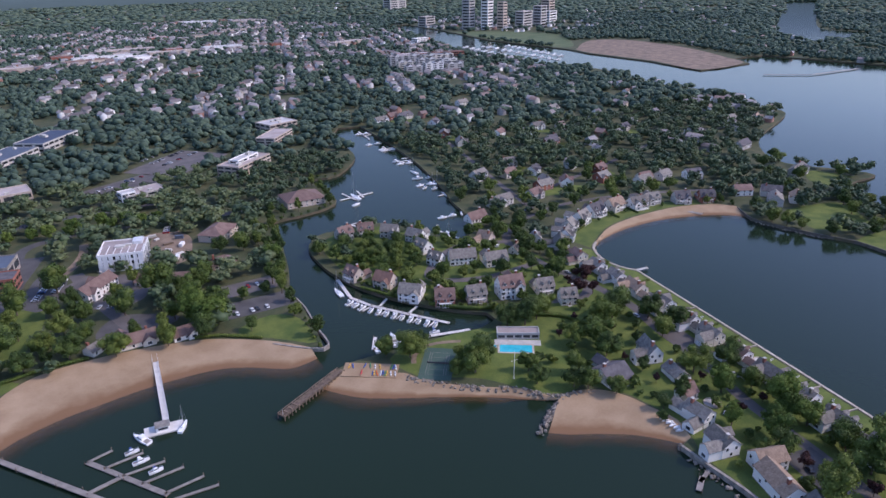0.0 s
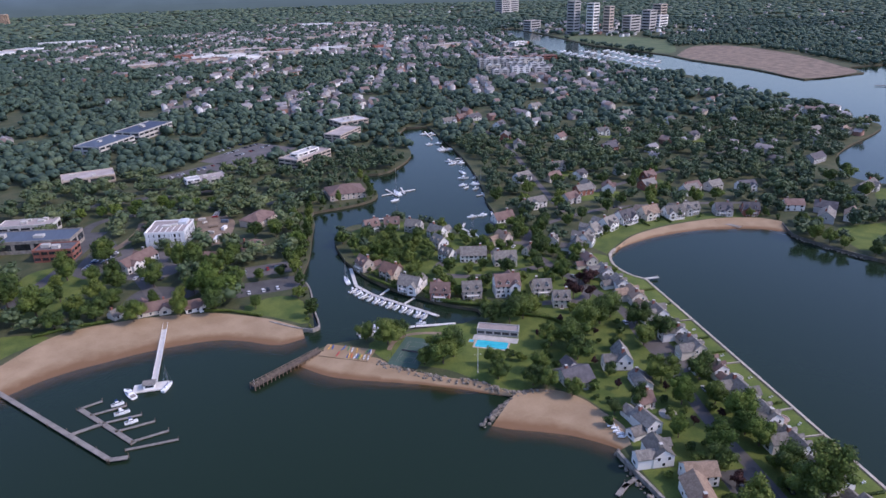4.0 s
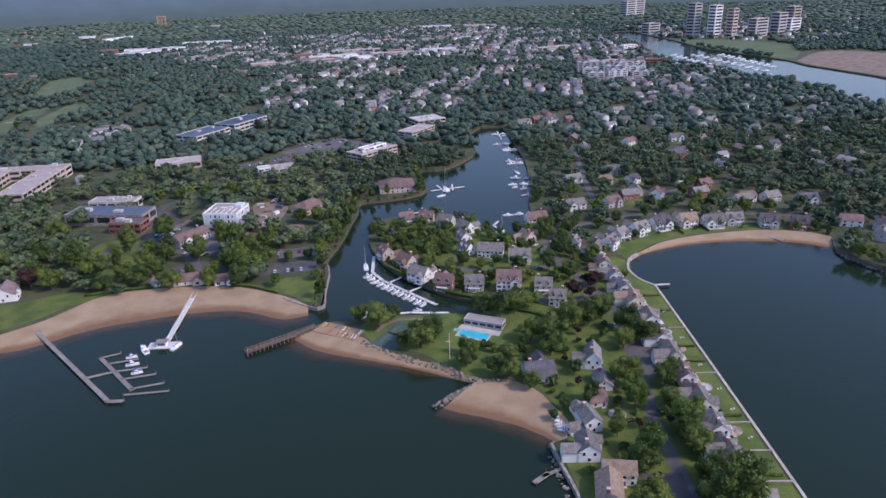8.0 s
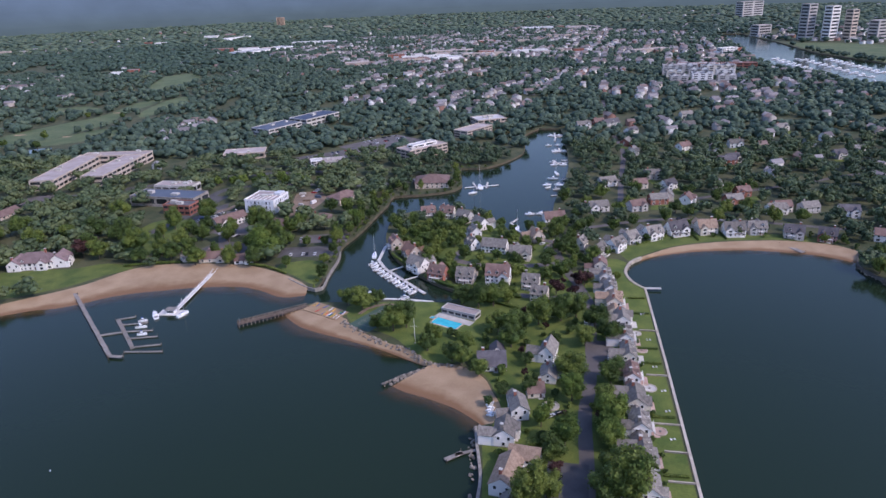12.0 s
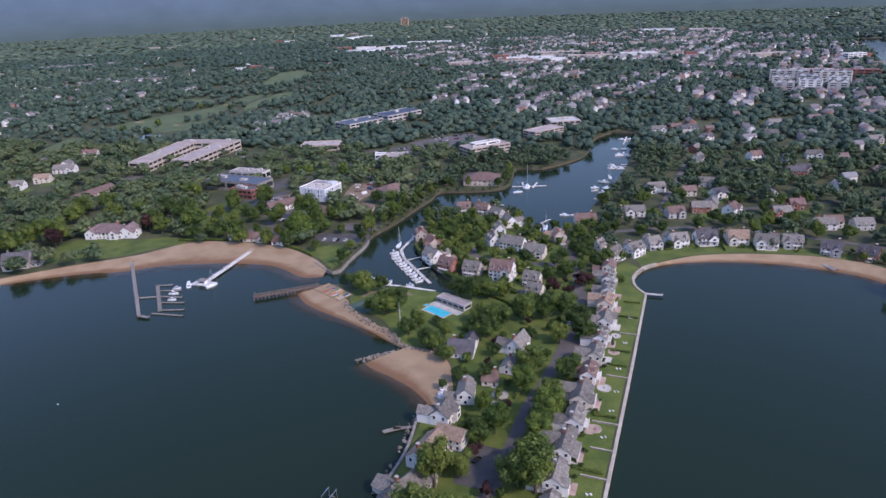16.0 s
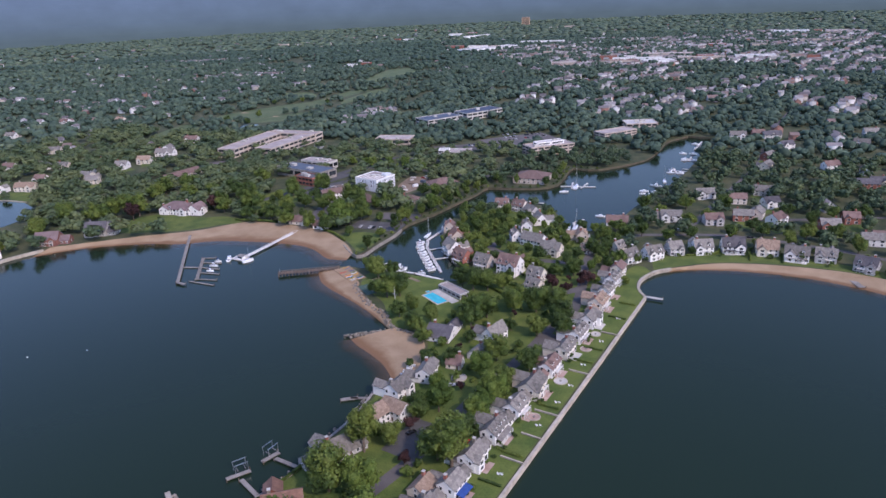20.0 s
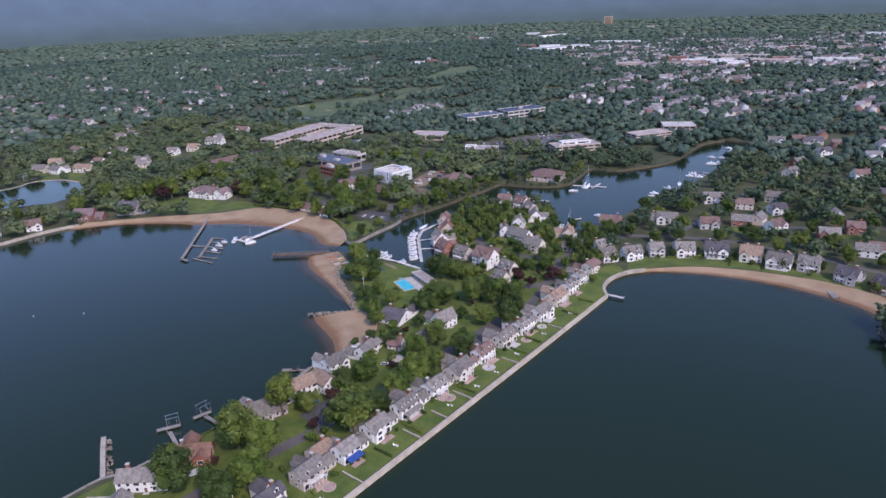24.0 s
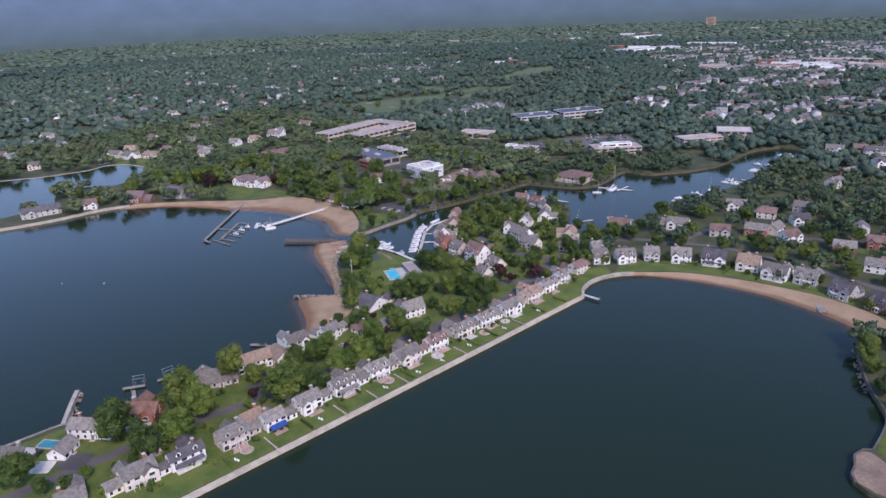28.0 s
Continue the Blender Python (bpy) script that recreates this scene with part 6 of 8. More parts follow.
apartments()
TOWERS = [(868, 1935, 30, 26, 92), (915, 1905, 30, 24, 86), (962, 1895, 22, 22, 76), (1035, 1885, 56, 28, 48), (1110, 1905, 38, 28, 60), (1180, 1950, 50, 30, 40), (1235, 2030, 38, 30, 68), (824, 2120, 50, 30, 30), (1130, 3000, 110, 40, 62)]
for k, (x, y, w, d, h) in enumerate(TOWERS):
    block(x, y, 25, w, d, h, max(4, int(h / 8)), ("clap_grey", "clap_white", "tan_wall", "clap_grey")[k % 4], "roof_flat", "tall apartment tower with rows of windows in the far town", "tower", bays=40, units=2, name="tower", glazing=0.8)
LONG_ROOFS = [(-777, 2238, 10, 150, 40), (-640, 2229, 10, 110, 40), (-1068, 2972, 5, 130, 50), (-715, 3360, 10, 120, 60), (341, 2738, 0, 80, 50), (418, 2725, 0, 80, 40), (-9, 2175, 5, 110, 40), (106, 2168, 5, 90, 40), (-201, 1838, 8, 100, 30),
              (-87, 1837, 8, 80, 30), (-18, 1837, 8, 90, 26), (179, 1838, 8, 90, 28), (258, 1820, 8, 60, 26), (-406, 1996, 8, 80, 24), (572, 1681, 30, 90, 24), (498, 1563, 30, 80, 24), (-1214, 2650, 0, 90, 24), (-1649, 2476, 0, 140, 18), (-873, 1673, 10, 60, 20)]
for k, (x, y, a, w, d) in enumerate(LONG_ROOFS):
    for j in (-1, 1):
        bw = w * (0.42 if (k + j) % 3 else 0.30)
        bx, by = x + j * w * 0.27 * math.cos(radians(a)), y + j * w * 0.27 * math.sin(radians(a)) + (k % 4) * 4 * j
        block(bx, by, a + 2 * j, bw, d * (1.0 if j > 0 else 0.7), 6.5 + (k * 3 + j) % 4, 1, ("tan_wall", "white_paint", "concrete", "brick")[(k + j) % 4], ("roof_white", "roof_flat", "roof_white", "roof_grey")[(k * 2 + j) % 4], "low commercial building with pale flat roof", "warehouse", units=0, glazing=0)
BIG_ROOFS = [(-672, 2175, 58, 215, 62, "roof_white"), (-560, 2420, 5, 150, 40, "roof_white"), (-940, 2790, 60, 150, 40, "roof_white"), (-185, 1735, 20, 90, 34, "roof_red"), (-95, 1742, 20, 70, 34, "roof_white"), (-150, 1795, 8, 120, 22, "roof_white"), (0, 1812, 8, 110, 22, "roof_flat"),
             (-90, 1915, 5, 130, 34, "roof_flat"), (120, 1850, 5, 90, 30, "roof_white"), (240, 2740, -5, 110, 60, "roof_white"), (400, 2680, -5, 120, 50, "roof_flat"), (410, 1770, 20, 100, 30, "roof_flat"), (300, 2330, 10, 160, 26, "roof_dark"), (-310, 1690, 10, 60, 30, "roof_flat")]
for x, y, a, w, d, rf in BIG_ROOFS:
    block(x, y, a, w, d, 8.0, 1, "white_paint" if rf == "roof_white" else "tan_wall", rf, "large low store building with flat roof in the far town", "warehouse", units=2, glazing=0)
block(-975, 3640, 10, 40, 30, 44, 9, "ochre_wall", "roof_flat", "ochre brick tower block rising from far woods", "tower", bays=46, units=1, name="tower")

# ---- trees ----
rng = np.random.default_rng(7)


def unit(n, g):
    v = g.normal(size=(n, 3))
    return v / np.linalg.norm(v, axis=1)[:, None]


_bm = bmesh.new()
bmesh.ops.create_icosphere(_bm, subdivisions=1, radius=1)
ICO_V = np.array([v.co[:] for v in _bm.verts])
ICO_F = np.array([[v.index for v in f.verts] for f in _bm.faces])
_bm.free()
_t = (1 + 5 ** 0.5) / 2
BALL_V = np.array([(-1, _t, 0), (1, _t, 0), (-1, -_t, 0), (1, -_t, 0), (0, -1, _t), (0, 1, _t), (0, -1, -_t), (0, 1, -_t), (_t, 0, -1), (_t, 0, 1), (-_t, 0, -1), (-_t, 0, 1)]) / math.hypot(1, _t)
BALL_F = np.array([(0, 11, 5), (0, 5, 1), (0, 1, 7), (0, 7, 10), (0, 10, 11), (1, 5, 9), (5, 11, 4), (11, 10, 2), (10, 7, 6), (7, 1, 8), (3, 9, 4), (3, 4, 2), (3, 2, 6), (3, 6, 8), (3, 8, 9), (4, 9, 5), (2, 4, 11), (6, 2, 10), (8, 6, 7), (9, 8, 1)])


def leaf_quads(p, nrm, size, g):
    """Small bent leaf clumps at p facing about along nrm: two triangles each."""
    n = len(p)
    a = np.cross(nrm, unit(n, g))
    a /= np.linalg.norm(a, axis=1)[:, None] + 1e-9
    b = np.cross(nrm, a)
    s = (size * g.uniform(0.55, 1.3, n))[:, None]
    k = g.uniform(0.5, 1.0, n)[:, None]
    v = np.stack([p - a * s, p - b * s * k + nrm * s * 0.25, p + a * s, p + b * s * k - nrm * s * 0.1], 1).reshape(-1, 3)
    i = np.arange(n)[:, None] * 4
    return v, np.concatenate([i + [0, 1, 2], i + [0, 2, 3]])


def crown(g, h, r, clumps, leaf, base=0.32, lobes=9, conic=False):
    """A crown of many leaf clumps over uneven lobes."""
    zc, zr = h * (1 + base) / 2, h * (1 - base) / 2
    d = unit(lobes, g)
    d[:, 2] = d[:, 2] * 0.9 + 0.12
    c = d * g.uniform(0.30, 0.86, lobes)[:, None] ** 0.8 * [r, r * g.uniform(0.8, 1.0), zr]
    rad = g.uniform(0.25, 0.46, lobes) * min(r, zr * 1.15)
    c[0], rad[0] = (0, 0, 0), min(r, zr) * 0.66
    if conic:
        u = np.linspace(0, 1, lobes)
        c = np.stack([0 * u, 0 * u, -zr + 2 * zr * u * 0.9], 1)
        rad = r * (1.0 - 0.85 * u)
    c = c + [0, 0, zc]
    V, F, n0 = [], [], 0
    w = rad ** 2 / (rad ** 2).sum()
    for ci, ri, wi in zip(c, rad, w):
        m = max(6, int(clumps * wi * 1.5))
        d = unit(m, g)
        d[:, 2] = np.where(d[:, 2] < -0.45, -d[:, 2], d[:, 2])
        p = ci + d * (ri * (0.82 + 0.48 * g.uniform(0, 1, m) ** 2))[:, None]
        keep = np.ones(m, bool)
        for cj, rj in zip(c, rad):
            keep &= np.linalg.norm(p - cj, axis=1) > rj * 0.78
        p, d = p[keep], d[keep]
        if len(p):
            nn = d + 0.75 * unit(len(p), g)
            v, f = leaf_quads(p, nn / np.linalg.norm(nn, axis=1)[:, None], leaf, g)
            V.append(v), F.append(f + n0)
            n0 += len(v)
        core = ICO_V * (ri * 0.84 * g.uniform(0.78, 1.12, (len(ICO_V), 1))) + ci
        V.append(core), F.append(ICO_F + n0)
        n0 += len(core)
    return np.concatenate(V), np.concatenate(F)


def trunk_shape(g, h, r):
    s = Shape()
    s.tube((0, 0, -0.4), (0, 0, h * 0.3), h * 0.028, h * 0.02, 7)
    s.tube((0, 0, h * 0.3), (r * 0.05, 0, h * 0.62), h * 0.02, h * 0.011, 6)
    for k in range(5):
        a = k * 1.257 + g.uniform(0, 0.6)
        s.tube((0, 0, h * g.uniform(0.22, 0.36)), (math.cos(a) * r * 0.55, math.sin(a) * r * 0.55, h * g.uniform(0.5, 0.66)), h * 0.012, h * 0.005, 5)
    return s


TREES = {}


def tree_kind(key, h, r, clumps, leaf, mat, label, n=1, **kw):
    TREES[key] = []
    for k in range(n):
        g = np.random.default_rng(100 + len(TREES) * 10 + k)
        v, f = crown(g, h, r, clumps, leaf, **kw)
        TREES[key].append((fast_mesh("crown", v, f, M[mat]), trunk_shape(g, h, r).mesh("trunk", M["bark"]), label))


tree_kind("broad", 12.0, 5.8, 2500, 0.31, "leaf", "full-crowned green broadleaf tree in leaf", 6, base=0.08, lobes=20)
tree_kind("tall", 15.0, 4.9, 2500, 0.31, "leaf", "tall green broadleaf tree with rounded crown", 4, lobes=22, base=0.12)
tree_kind("bright", 11.0, 5.2, 2300, 0.30, "leaf_bright", "bright yellow-green broadleaf tree", 3, base=0.08, lobes=18)
tree_kind("copper", 9.0, 4.2, 800, 0.42, "leaf_red", "dark copper-leaved garden tree", 2, lobes=14)
tree_kind("pine", 13.0, 3.4, 480, 0.6, "leaf_pine", "dark pointed conifer in a garden", 2, base=0.12, lobes=8, conic=True)
tree_kind("bush", 3.0, 2.0, 160, 0.45, "leaf", "rounded green shrub in a garden", 3, base=0.0, lobes=5)

TREE_AT = []


def tree(key, x, y, scale=1.0):
    variants = TREES[key]
    k = int(abs(x * 13.7 + y * 7.3)) % len(variants)
    crown_me, trunk_me, label = variants[k]
    t = thing("shrub" if key == "bush" else "tree", label, "shrub" if key == "bush" else "tree", group="shrubs" if key == "bush" else "trees")
    a = (x * 37 + y * 91) % 360
    t.matrix_world = pose(x, y, GROUND, 0, 0, a) @ Matrix.Diagonal((scale, scale, scale * (0.9 + 0.2 * ((x * 3.3) % 1)), 1))
    if key != "bush":
        part("trunk", trunk_me, None, t)
    part("crown", crown_me, None, t)
    TREE_AT.append((x, y))
    return t


def trees(key, scale, spots):
    for x, y in spots:
        tree(key, x, y, scale * (0.85 + 0.3 * (abs(x * 1.7 + y * 2.9) % 1)))


def crowns(spots):
    """Single trees: kind, place and the crown's radius."""
    radius = {"broad": 5.8, "tall": 4.9, "bright": 5.2, "copper": 4.2, "bush": 2.0}
    for key, x, y, r in spots:
        tree(key, x, y, 1.12 * r / radius[key])


# round the pool and the small beach
crowns([("broad", -58, 302, 4.6), ("broad", -66, 293, 5.0), ("broad", -76, 315, 4.6), ("broad", -79, 304, 4.8), ("broad", -61, 289, 4.6), ("bush", -66, 319, 3.0), ("bush", -62, 315, 3.0), ("broad", -99, 327, 7.4), ("broad", -92, 331, 6.8), ("broad", -60, 357, 6.6), ("broad", -51, 353, 6.4), ("broad", -42, 355, 6.0),
        ("broad", -41, 323, 5.2), ("broad", -120, 355, 7.2), ("broad", -130, 362, 5.0), ("broad", -33, 360, 5.6), ("bush", -41, 280, 3.2), ("broad", -53, 279, 4.4), ("broad", -112, 361, 4.6)])
# along the lane, from the marina outwards
crowns([("broad", -30, 319, 7.4), ("broad", -35, 306, 6.2), ("broad", -18, 331, 7.2), ("broad", -5, 335, 7.6), ("broad", 4, 339, 6.6), ("broad", 12, 325, 6.0), ("broad", 17, 309, 6.2), ("broad", 3.5, 306, 5.6), ("broad", -9, 274, 6.6), ("bright", -11, 256, 5.4),
        ("broad", 9.5, 270, 6.4), ("broad", 3, 251, 5.0), ("bright", 3, 236, 6.4), ("bright", 0, 229, 6.2), ("bright", 0, 221, 5.6), ("bright", -19, 222, 6.2), ("broad", -25, 214, 5.4), ("broad", -33, 218, 3.7), ("bright", -27, 237, 3.9), ("broad", -29, 263, 4.4)])
# towards the point
crowns([("broad", -43, 260, 3.3), ("bush", -49, 254, 2.7), ("broad", -1.5, 203, 6.2), ("tall", 1, 188, 7.6), ("broad", -6, 190, 7.0), ("broad", -29, 193, 5.0), ("broad", -38, 159, 9.0), ("bright", -24, 160, 7.2), ("broad", -39, 128, 9.0), ("broad", -19, 130, 7.0),
        ("bright", -13.5, 141, 7.4), ("tall", -37, 185, 6.2), ("broad", -43, 88, 7.2), ("bush", -24, 100, 3.2), ("broad", -49, 131, 5.6)])
trees("copper", 0.8, [(10.9, 385.4), (11.9, 379.6), (-17.1, 182.5), (5.9, 364.1), (-25.1, 204.9)])
# round the marina
trees("broad", 0.9, [(-98.8, 499.5), (-113.9, 505.5), (-65.6, 454.7), (-72.6, 479.0), (-39.4, 501.1), (-9.1, 481.6), (10.1, 469.9), (-50.5, 479.8), (-100.8, 459.8), (-58.5, 431.3), (-27.3, 456.4), (9.0, 435.0), (28.1, 422.3), (3.9, 394.2), (-85.7, 459.7), (-80.7, 493.6), (-107.9, 488.9), (-60.6, 493.5), (-25.3, 415.7), (-5.1, 410.7), (15.1, 449.5), (17.2, 488.3), (30.4, 507.7)])
# at the cove
trees("broad", 0.95, [(43.6, 534.9), (27.4, 555.3), (69.8, 486.4), (79.1, 537.8), (97.2, 493.2), (153, 544), (166.5, 514.7), (177.5, 488.6), (134.8, 488.4), (118.6, 506.8), (191, 569), (27.2, 470.9), (54.6, 480.5), (35.4, 483.5), (65.9, 517.4), (111.6, 517.5), (147.1, 507.9), (197.9, 488.7), (168, 561), (91.5, 566.0), (137, 566), (61.0, 561.1)])
# on the west side
trees("broad", 1.6, [(-218, 496), (-354, 542), (-350, 493), (-420, 508), (-421, 463), (-408, 418), (-273, 531), (-303, 459), (-294, 510), (-430, 485), (-369, 486), (-432, 343), (-442, 379), (-416, 390), (-419, 411), (-398, 419), (-321, 475), (-240, 478), (-388, 473), (-326, 448), (-341, 463)])
trees("bright", 1.75, [(-207.0, 449.1), (-200.9, 438.4)])
trees("bright", 1.25, [(-146.1, 505.8)])
trees("broad", 0.75, [(-182, 423), (-156.5, 428), (-176, 464), (-163, 465), (-190, 470)])
trees("copper", 1.5, [(-392, 406), (-340, 452)])
trees("tall", 0.85, [(-280, 440), (-293, 476), (-237.9, 443.7), (-222.9, 449.3), (-208.1, 470.5), (-458, 305), (-430, 308), (-155.0, 476.7), (-154.0, 460.2), (-143.1, 528.1), (-146, 543), (-241, 495), (-231, 519), (-296, 491)])
trees("broad", 1.0, [(357, 507), (347, 492), (351, 432), (266.8, 368.6), (312, 446), (246.1, 338.3), (279, 431), (300, 470), (321, 490)])
# golf course trees
trees("broad", 1.0, [(-660, 860), (-628, 900), (-600, 835), (-590, 1050), (-650, 1060), (-690, 1030)])
trees("copper", 1.3, [(-3.6, 367.1), (15.8, 381.5)])
trees("bright", 0.9, [(-262, 632), (-252, 636), (-243, 629), (-233, 634), (-222, 638), (-212, 630), (-275, 636), (-286, 640), (-200, 640), (-258, 645), (-238, 645), (-301, 640), (-312, 646)])
trees("broad", 0.95, [(201, 389), (203, 378), (207, 369), (213, 350), (215, 402), (214, 414), (240, 336), (262, 336), (275, 340), (290, 345), (297, 360), (300, 375), (308, 400), (282, 385)])
# behind the west beach and along the channel's west bank
trees("broad", 1.2, [(-290, 437), (-281, 452), (-270, 441), (-262, 455), (-249, 432), (-224, 430), (-204, 428), (-216, 458), (-196, 449), (-193, 462), (-203, 482), (-212, 492), (-195, 494), (-189, 505), (-172, 545), (-157, 540), (-271, 468), (-262, 482), (-276, 497), (-265, 505)])
trees("tall", 0.75, [(-152.5, 400), (-153, 446), (-152.5, 468), (-147, 485), (-144, 497), (-141, 512), (-136, 522), (-134, 536), (-131, 551), (-128, 570), (-126, 583), (-112, 594), (-98, 600), (-70, 604), (-66, 622), (-65, 640), (-66, 660), (-137, 560), (-140, 575), (-134, 592), (-120, 604)])
for k, (bx, by) in enumerate(resample(smoothed(CREEK_WEST[1:14], 4), 46)):
    tree("bush", float(bx) - 1.8 - (k % 3) * 0.7, float(by) + (k % 2), 0.7 + 0.25 * (k % 4) / 2)
for k, (bx, by) in enumerate(resample([(-114, 466), (-108, 447), (-101, 431), (-92, 416), (-81, 401), (-71, 389), (-60, 381), (-46, 376)], 34)):
    tree("bush", float(bx) + (k % 2), float(by) + 1.0, 0.6 + 0.2 * (k % 3))
trees("broad", 0.8, [(-92, 446), (-83, 432), (-84, 418), (-70, 412), (-68, 424), (-52, 403), (-44, 402), (-28, 395), (-8, 391), (-48, 424), (-36, 428), (-88, 478), (-75, 466), (-96, 480), (-62, 466), (-78, 506), (-30, 480), (-14, 450), (0, 425), (16, 430), (-101, 336), (-108, 329)])
# mown gardens of the houses among trees
def garden_lawns(spots):
    verts, faces = [], []
    for k, (gx, gy, a) in enumerate(spots):
        base = len(verts)
        for q in range(12):
            r = 10.0 + 3.0 * math.sin(q * 2.1 + k * 1.7)
            u, v = r * 1.25 * math.cos(q * math.tau / 12), r * 0.95 * math.sin(q * math.tau / 12)
            verts.append((gx + u * math.cos(a) - v * math.sin(a), gy + u * math.sin(a) + v * math.cos(a), GROUND + 0.03 + 0.004 * (k % 4)))
        faces.append(tuple(range(base, base + 12)))
    me = bpy.data.meshes.new("garden_lawns")
    me.from_pydata(verts, [], faces)
    me.materials.append(M["lawn"])
    tagged(new("garden_lawns", me), "mown garden lawns of houses among trees", "lawn", kind="structure")


garden_lawns([(hx + 10, hy - 6, -0.5) for hx, hy, a, hw in WEST_HOUSES if hx < -540 and hy > 425] + [(hx + 1, hy - 10, 1.5) for hx, hy, a, hw in FAR_HOUSES if hx > 100 and hy > 520])


# ---- woods ----
def blocked(x, y):
    hit = np.zeros(x.shape, bool)
    for cx, cy, a, hw, hd in KEEP_CLEAR:
        dx, dy = x - cx, y - cy
        c, s = math.cos(a), math.sin(a)
        hit |= (np.abs(dx * c + dy * s) < hw) & (np.abs(-dx * s + dy * c) < hd)
    for poly in (LAWN_PARK, LAWN_HOUSE, LAWN_POINT, LAWN_FIELD, LAWN_SPIT, LAWN_QUAY, LAWN_TIP, [(205, 305), (205, 270), (250, 265), (250, 300)], LAKE_EAST, LAKE_WEST, LAKE_GOLF, LAWN_HEAD, LOT_WEST, SAND_SPIT, YARD, LOT_HALL, LOT_MID, LOT_BEACH, [(760, 1400), (755, 950), (925, 960), (1010, 1090), (1045, 1312), (1040, 1480), (900, 1500)], [(795, 1890), (768, 1640), (800, 1390), (900, 1490), (985, 1650), (930, 1800)], *GOLF):
        hit |= inside(poly, x, y)
    return hit


WATER_EDGE = np.array([p for p in COAST])


def scatter(x0, x1, y0, y1, step, g, keep):
    nx, ny = int((x1 - x0) / step), int((y1 - y0) / step)
    gx, gy = np.meshgrid(np.arange(nx), np.arange(ny))
    x = x0 + (gx.ravel() + g.uniform(0, 1, nx * ny)) * step
    y = y0 + (gy.ravel() + g.uniform(0, 1, nx * ny)) * step
    ok = inside(LAND, x, y) & ~blocked(x, y) & keep(x, y)
    return x[ok], y[ok]


def patchy(x, y, size, seed):
    return np.array([noise.noise((a / size, b / size, seed)) for a, b in zip(x, y)])


def far_crown(g, lobes, leaves):
    """A rough crown of a few small uneven lobes with loose clumps, for trees far off."""
    V, F, n0 = [], [], 0
    for k in range(lobes):
        r = g.uniform(2.3, 3.3) if k else 3.7
        c = (unit(1, g)[0] * [3.0, 3.0, 2.0] if k else np.zeros(3)) + [0, 0, 5.4]
        v = BALL_V * (r * g.uniform(0.7, 1.35, (12, 1))) * [1, 1, 1.1] + c
        V.append(v), F.append(BALL_F + n0)
        n0 += 12
        if leaves:
            d = unit(leaves, g)
            d[:, 2] = np.abs(d[:, 2])
            v, f = leaf_quads(c + d * r * 1.05, d + 0.7 * unit(leaves, g), 1.5, g)
            V.append(v), F.append(f + n0)
            n0 += len(v)
    return np.concatenate(V), np.concatenate(F)


def wood(name, label, x, y, g, hmin, hmax, clumps, leaf, mat, lobes, z=None, far=False, wide=(0.95, 1.35)):
    """Many trees joined into one stretch of woodland."""
    protos = []
    for k in range(8):
        gk = np.random.default_rng(500 + k + lobes)
        protos.append(far_crown(gk, lobes, clumps) if far else crown(gk, 10.0, 5.0, clumps, leaf, base=0.1, lobes=lobes))
    V, F, n0 = [], [], 0
    for i in range(len(x)):
        v, f = protos[int(g.integers(8))]
        h = g.uniform(hmin, hmax) / 10
        a = g.uniform(0, math.tau)
        c, s = math.cos(a), math.sin(a)
        wd = h * g.uniform(*wide)
        V.append(np.stack([(v[:, 0] * c - v[:, 1] * s) * wd + x[i], (v[:, 0] * s + v[:, 1] * c) * wd + y[i], v[:, 2] * h + (GROUND if z is None else z[i])], 1))
        F.append(f + n0)
        n0 += len(v)
    ob = new(name, fast_mesh(name, np.concatenate(V), np.concatenate(F), M[mat]))
    return tagged(ob, label, "woods", kind="stuff")


# garden trees filling the peninsula between the houses
g2 = np.random.default_rng(17)
x, y = scatter(-76, 46, 90, 425, 6.2, g2, lambda x, y: (x < 0.1416 * (y - 149) + 6) & (x > np.interp(y, [90, 165, 240, 250, 300, 430], [-70, -52, -46, -40, -60, -60])) & ~((np.hypot(x + 75, y - 338) < 15) | (np.hypot(x + 60, y - 109) < 9)))
for k in range(len(x)):
    if min((x[k] - a) ** 2 + (y[k] - b) ** 2 for a, b in TREE_AT) > 26 and g2.uniform() < (0.72 if y[k] < 285 else 0.45):
        u = g2.uniform()
        tree("broad" if u < 0.18 else "bright" if u < 0.25 else "bush" if u < 0.95 else "copper", float(x[k]), float(y[k]), float(g2.uniform(0.4, 0.65) if u < 0.25 else g2.uniform(0.7, 1.6) if u < 0.95 else 0.5))
# gardens of the marina houses
x, y = scatter(-108, 30, 388, 515, 8.5, g2, lambda x, y: np.hypot(x + 40, y - 445) < 75)
for k in range(len(x)):
    if min((x[k] - p) ** 2 + (y[k] - q) ** 2 for p, q in TREE_AT) > 20:
        u = g2.uniform()
        tree("bush" if u < 0.5 else "broad" if u < 0.85 else "bright", float(x[k]), float(y[k]), float(g2.uniform(0.7, 1.2) if u < 0.5 else g2.uniform(0.5, 0.8)))
# shrubs and small trees between the cove houses
for k in range(44):
    ca = math.pi * (0.04 + 0.92 * k / 43)
    tree("bush" if k % 4 else "broad", 125 - 84 * math.cos(ca) + g2.uniform(-3, 3), 424 + (38 + (k % 3) * 11) * math.sin(ca) + g2.uniform(-2, 2), float(g2.uniform(0.7, 1.2)) if k % 4 else 0.55)
# shrubs along the terraces
for k in range(66):
    u = g2.uniform()
    sy = 108 + 262 * u
    tree("bush", float(0.1416 * (sy - 149) + g2.uniform(1, 10)), float(sy), float(g2.uniform(0.45, 0.85)))


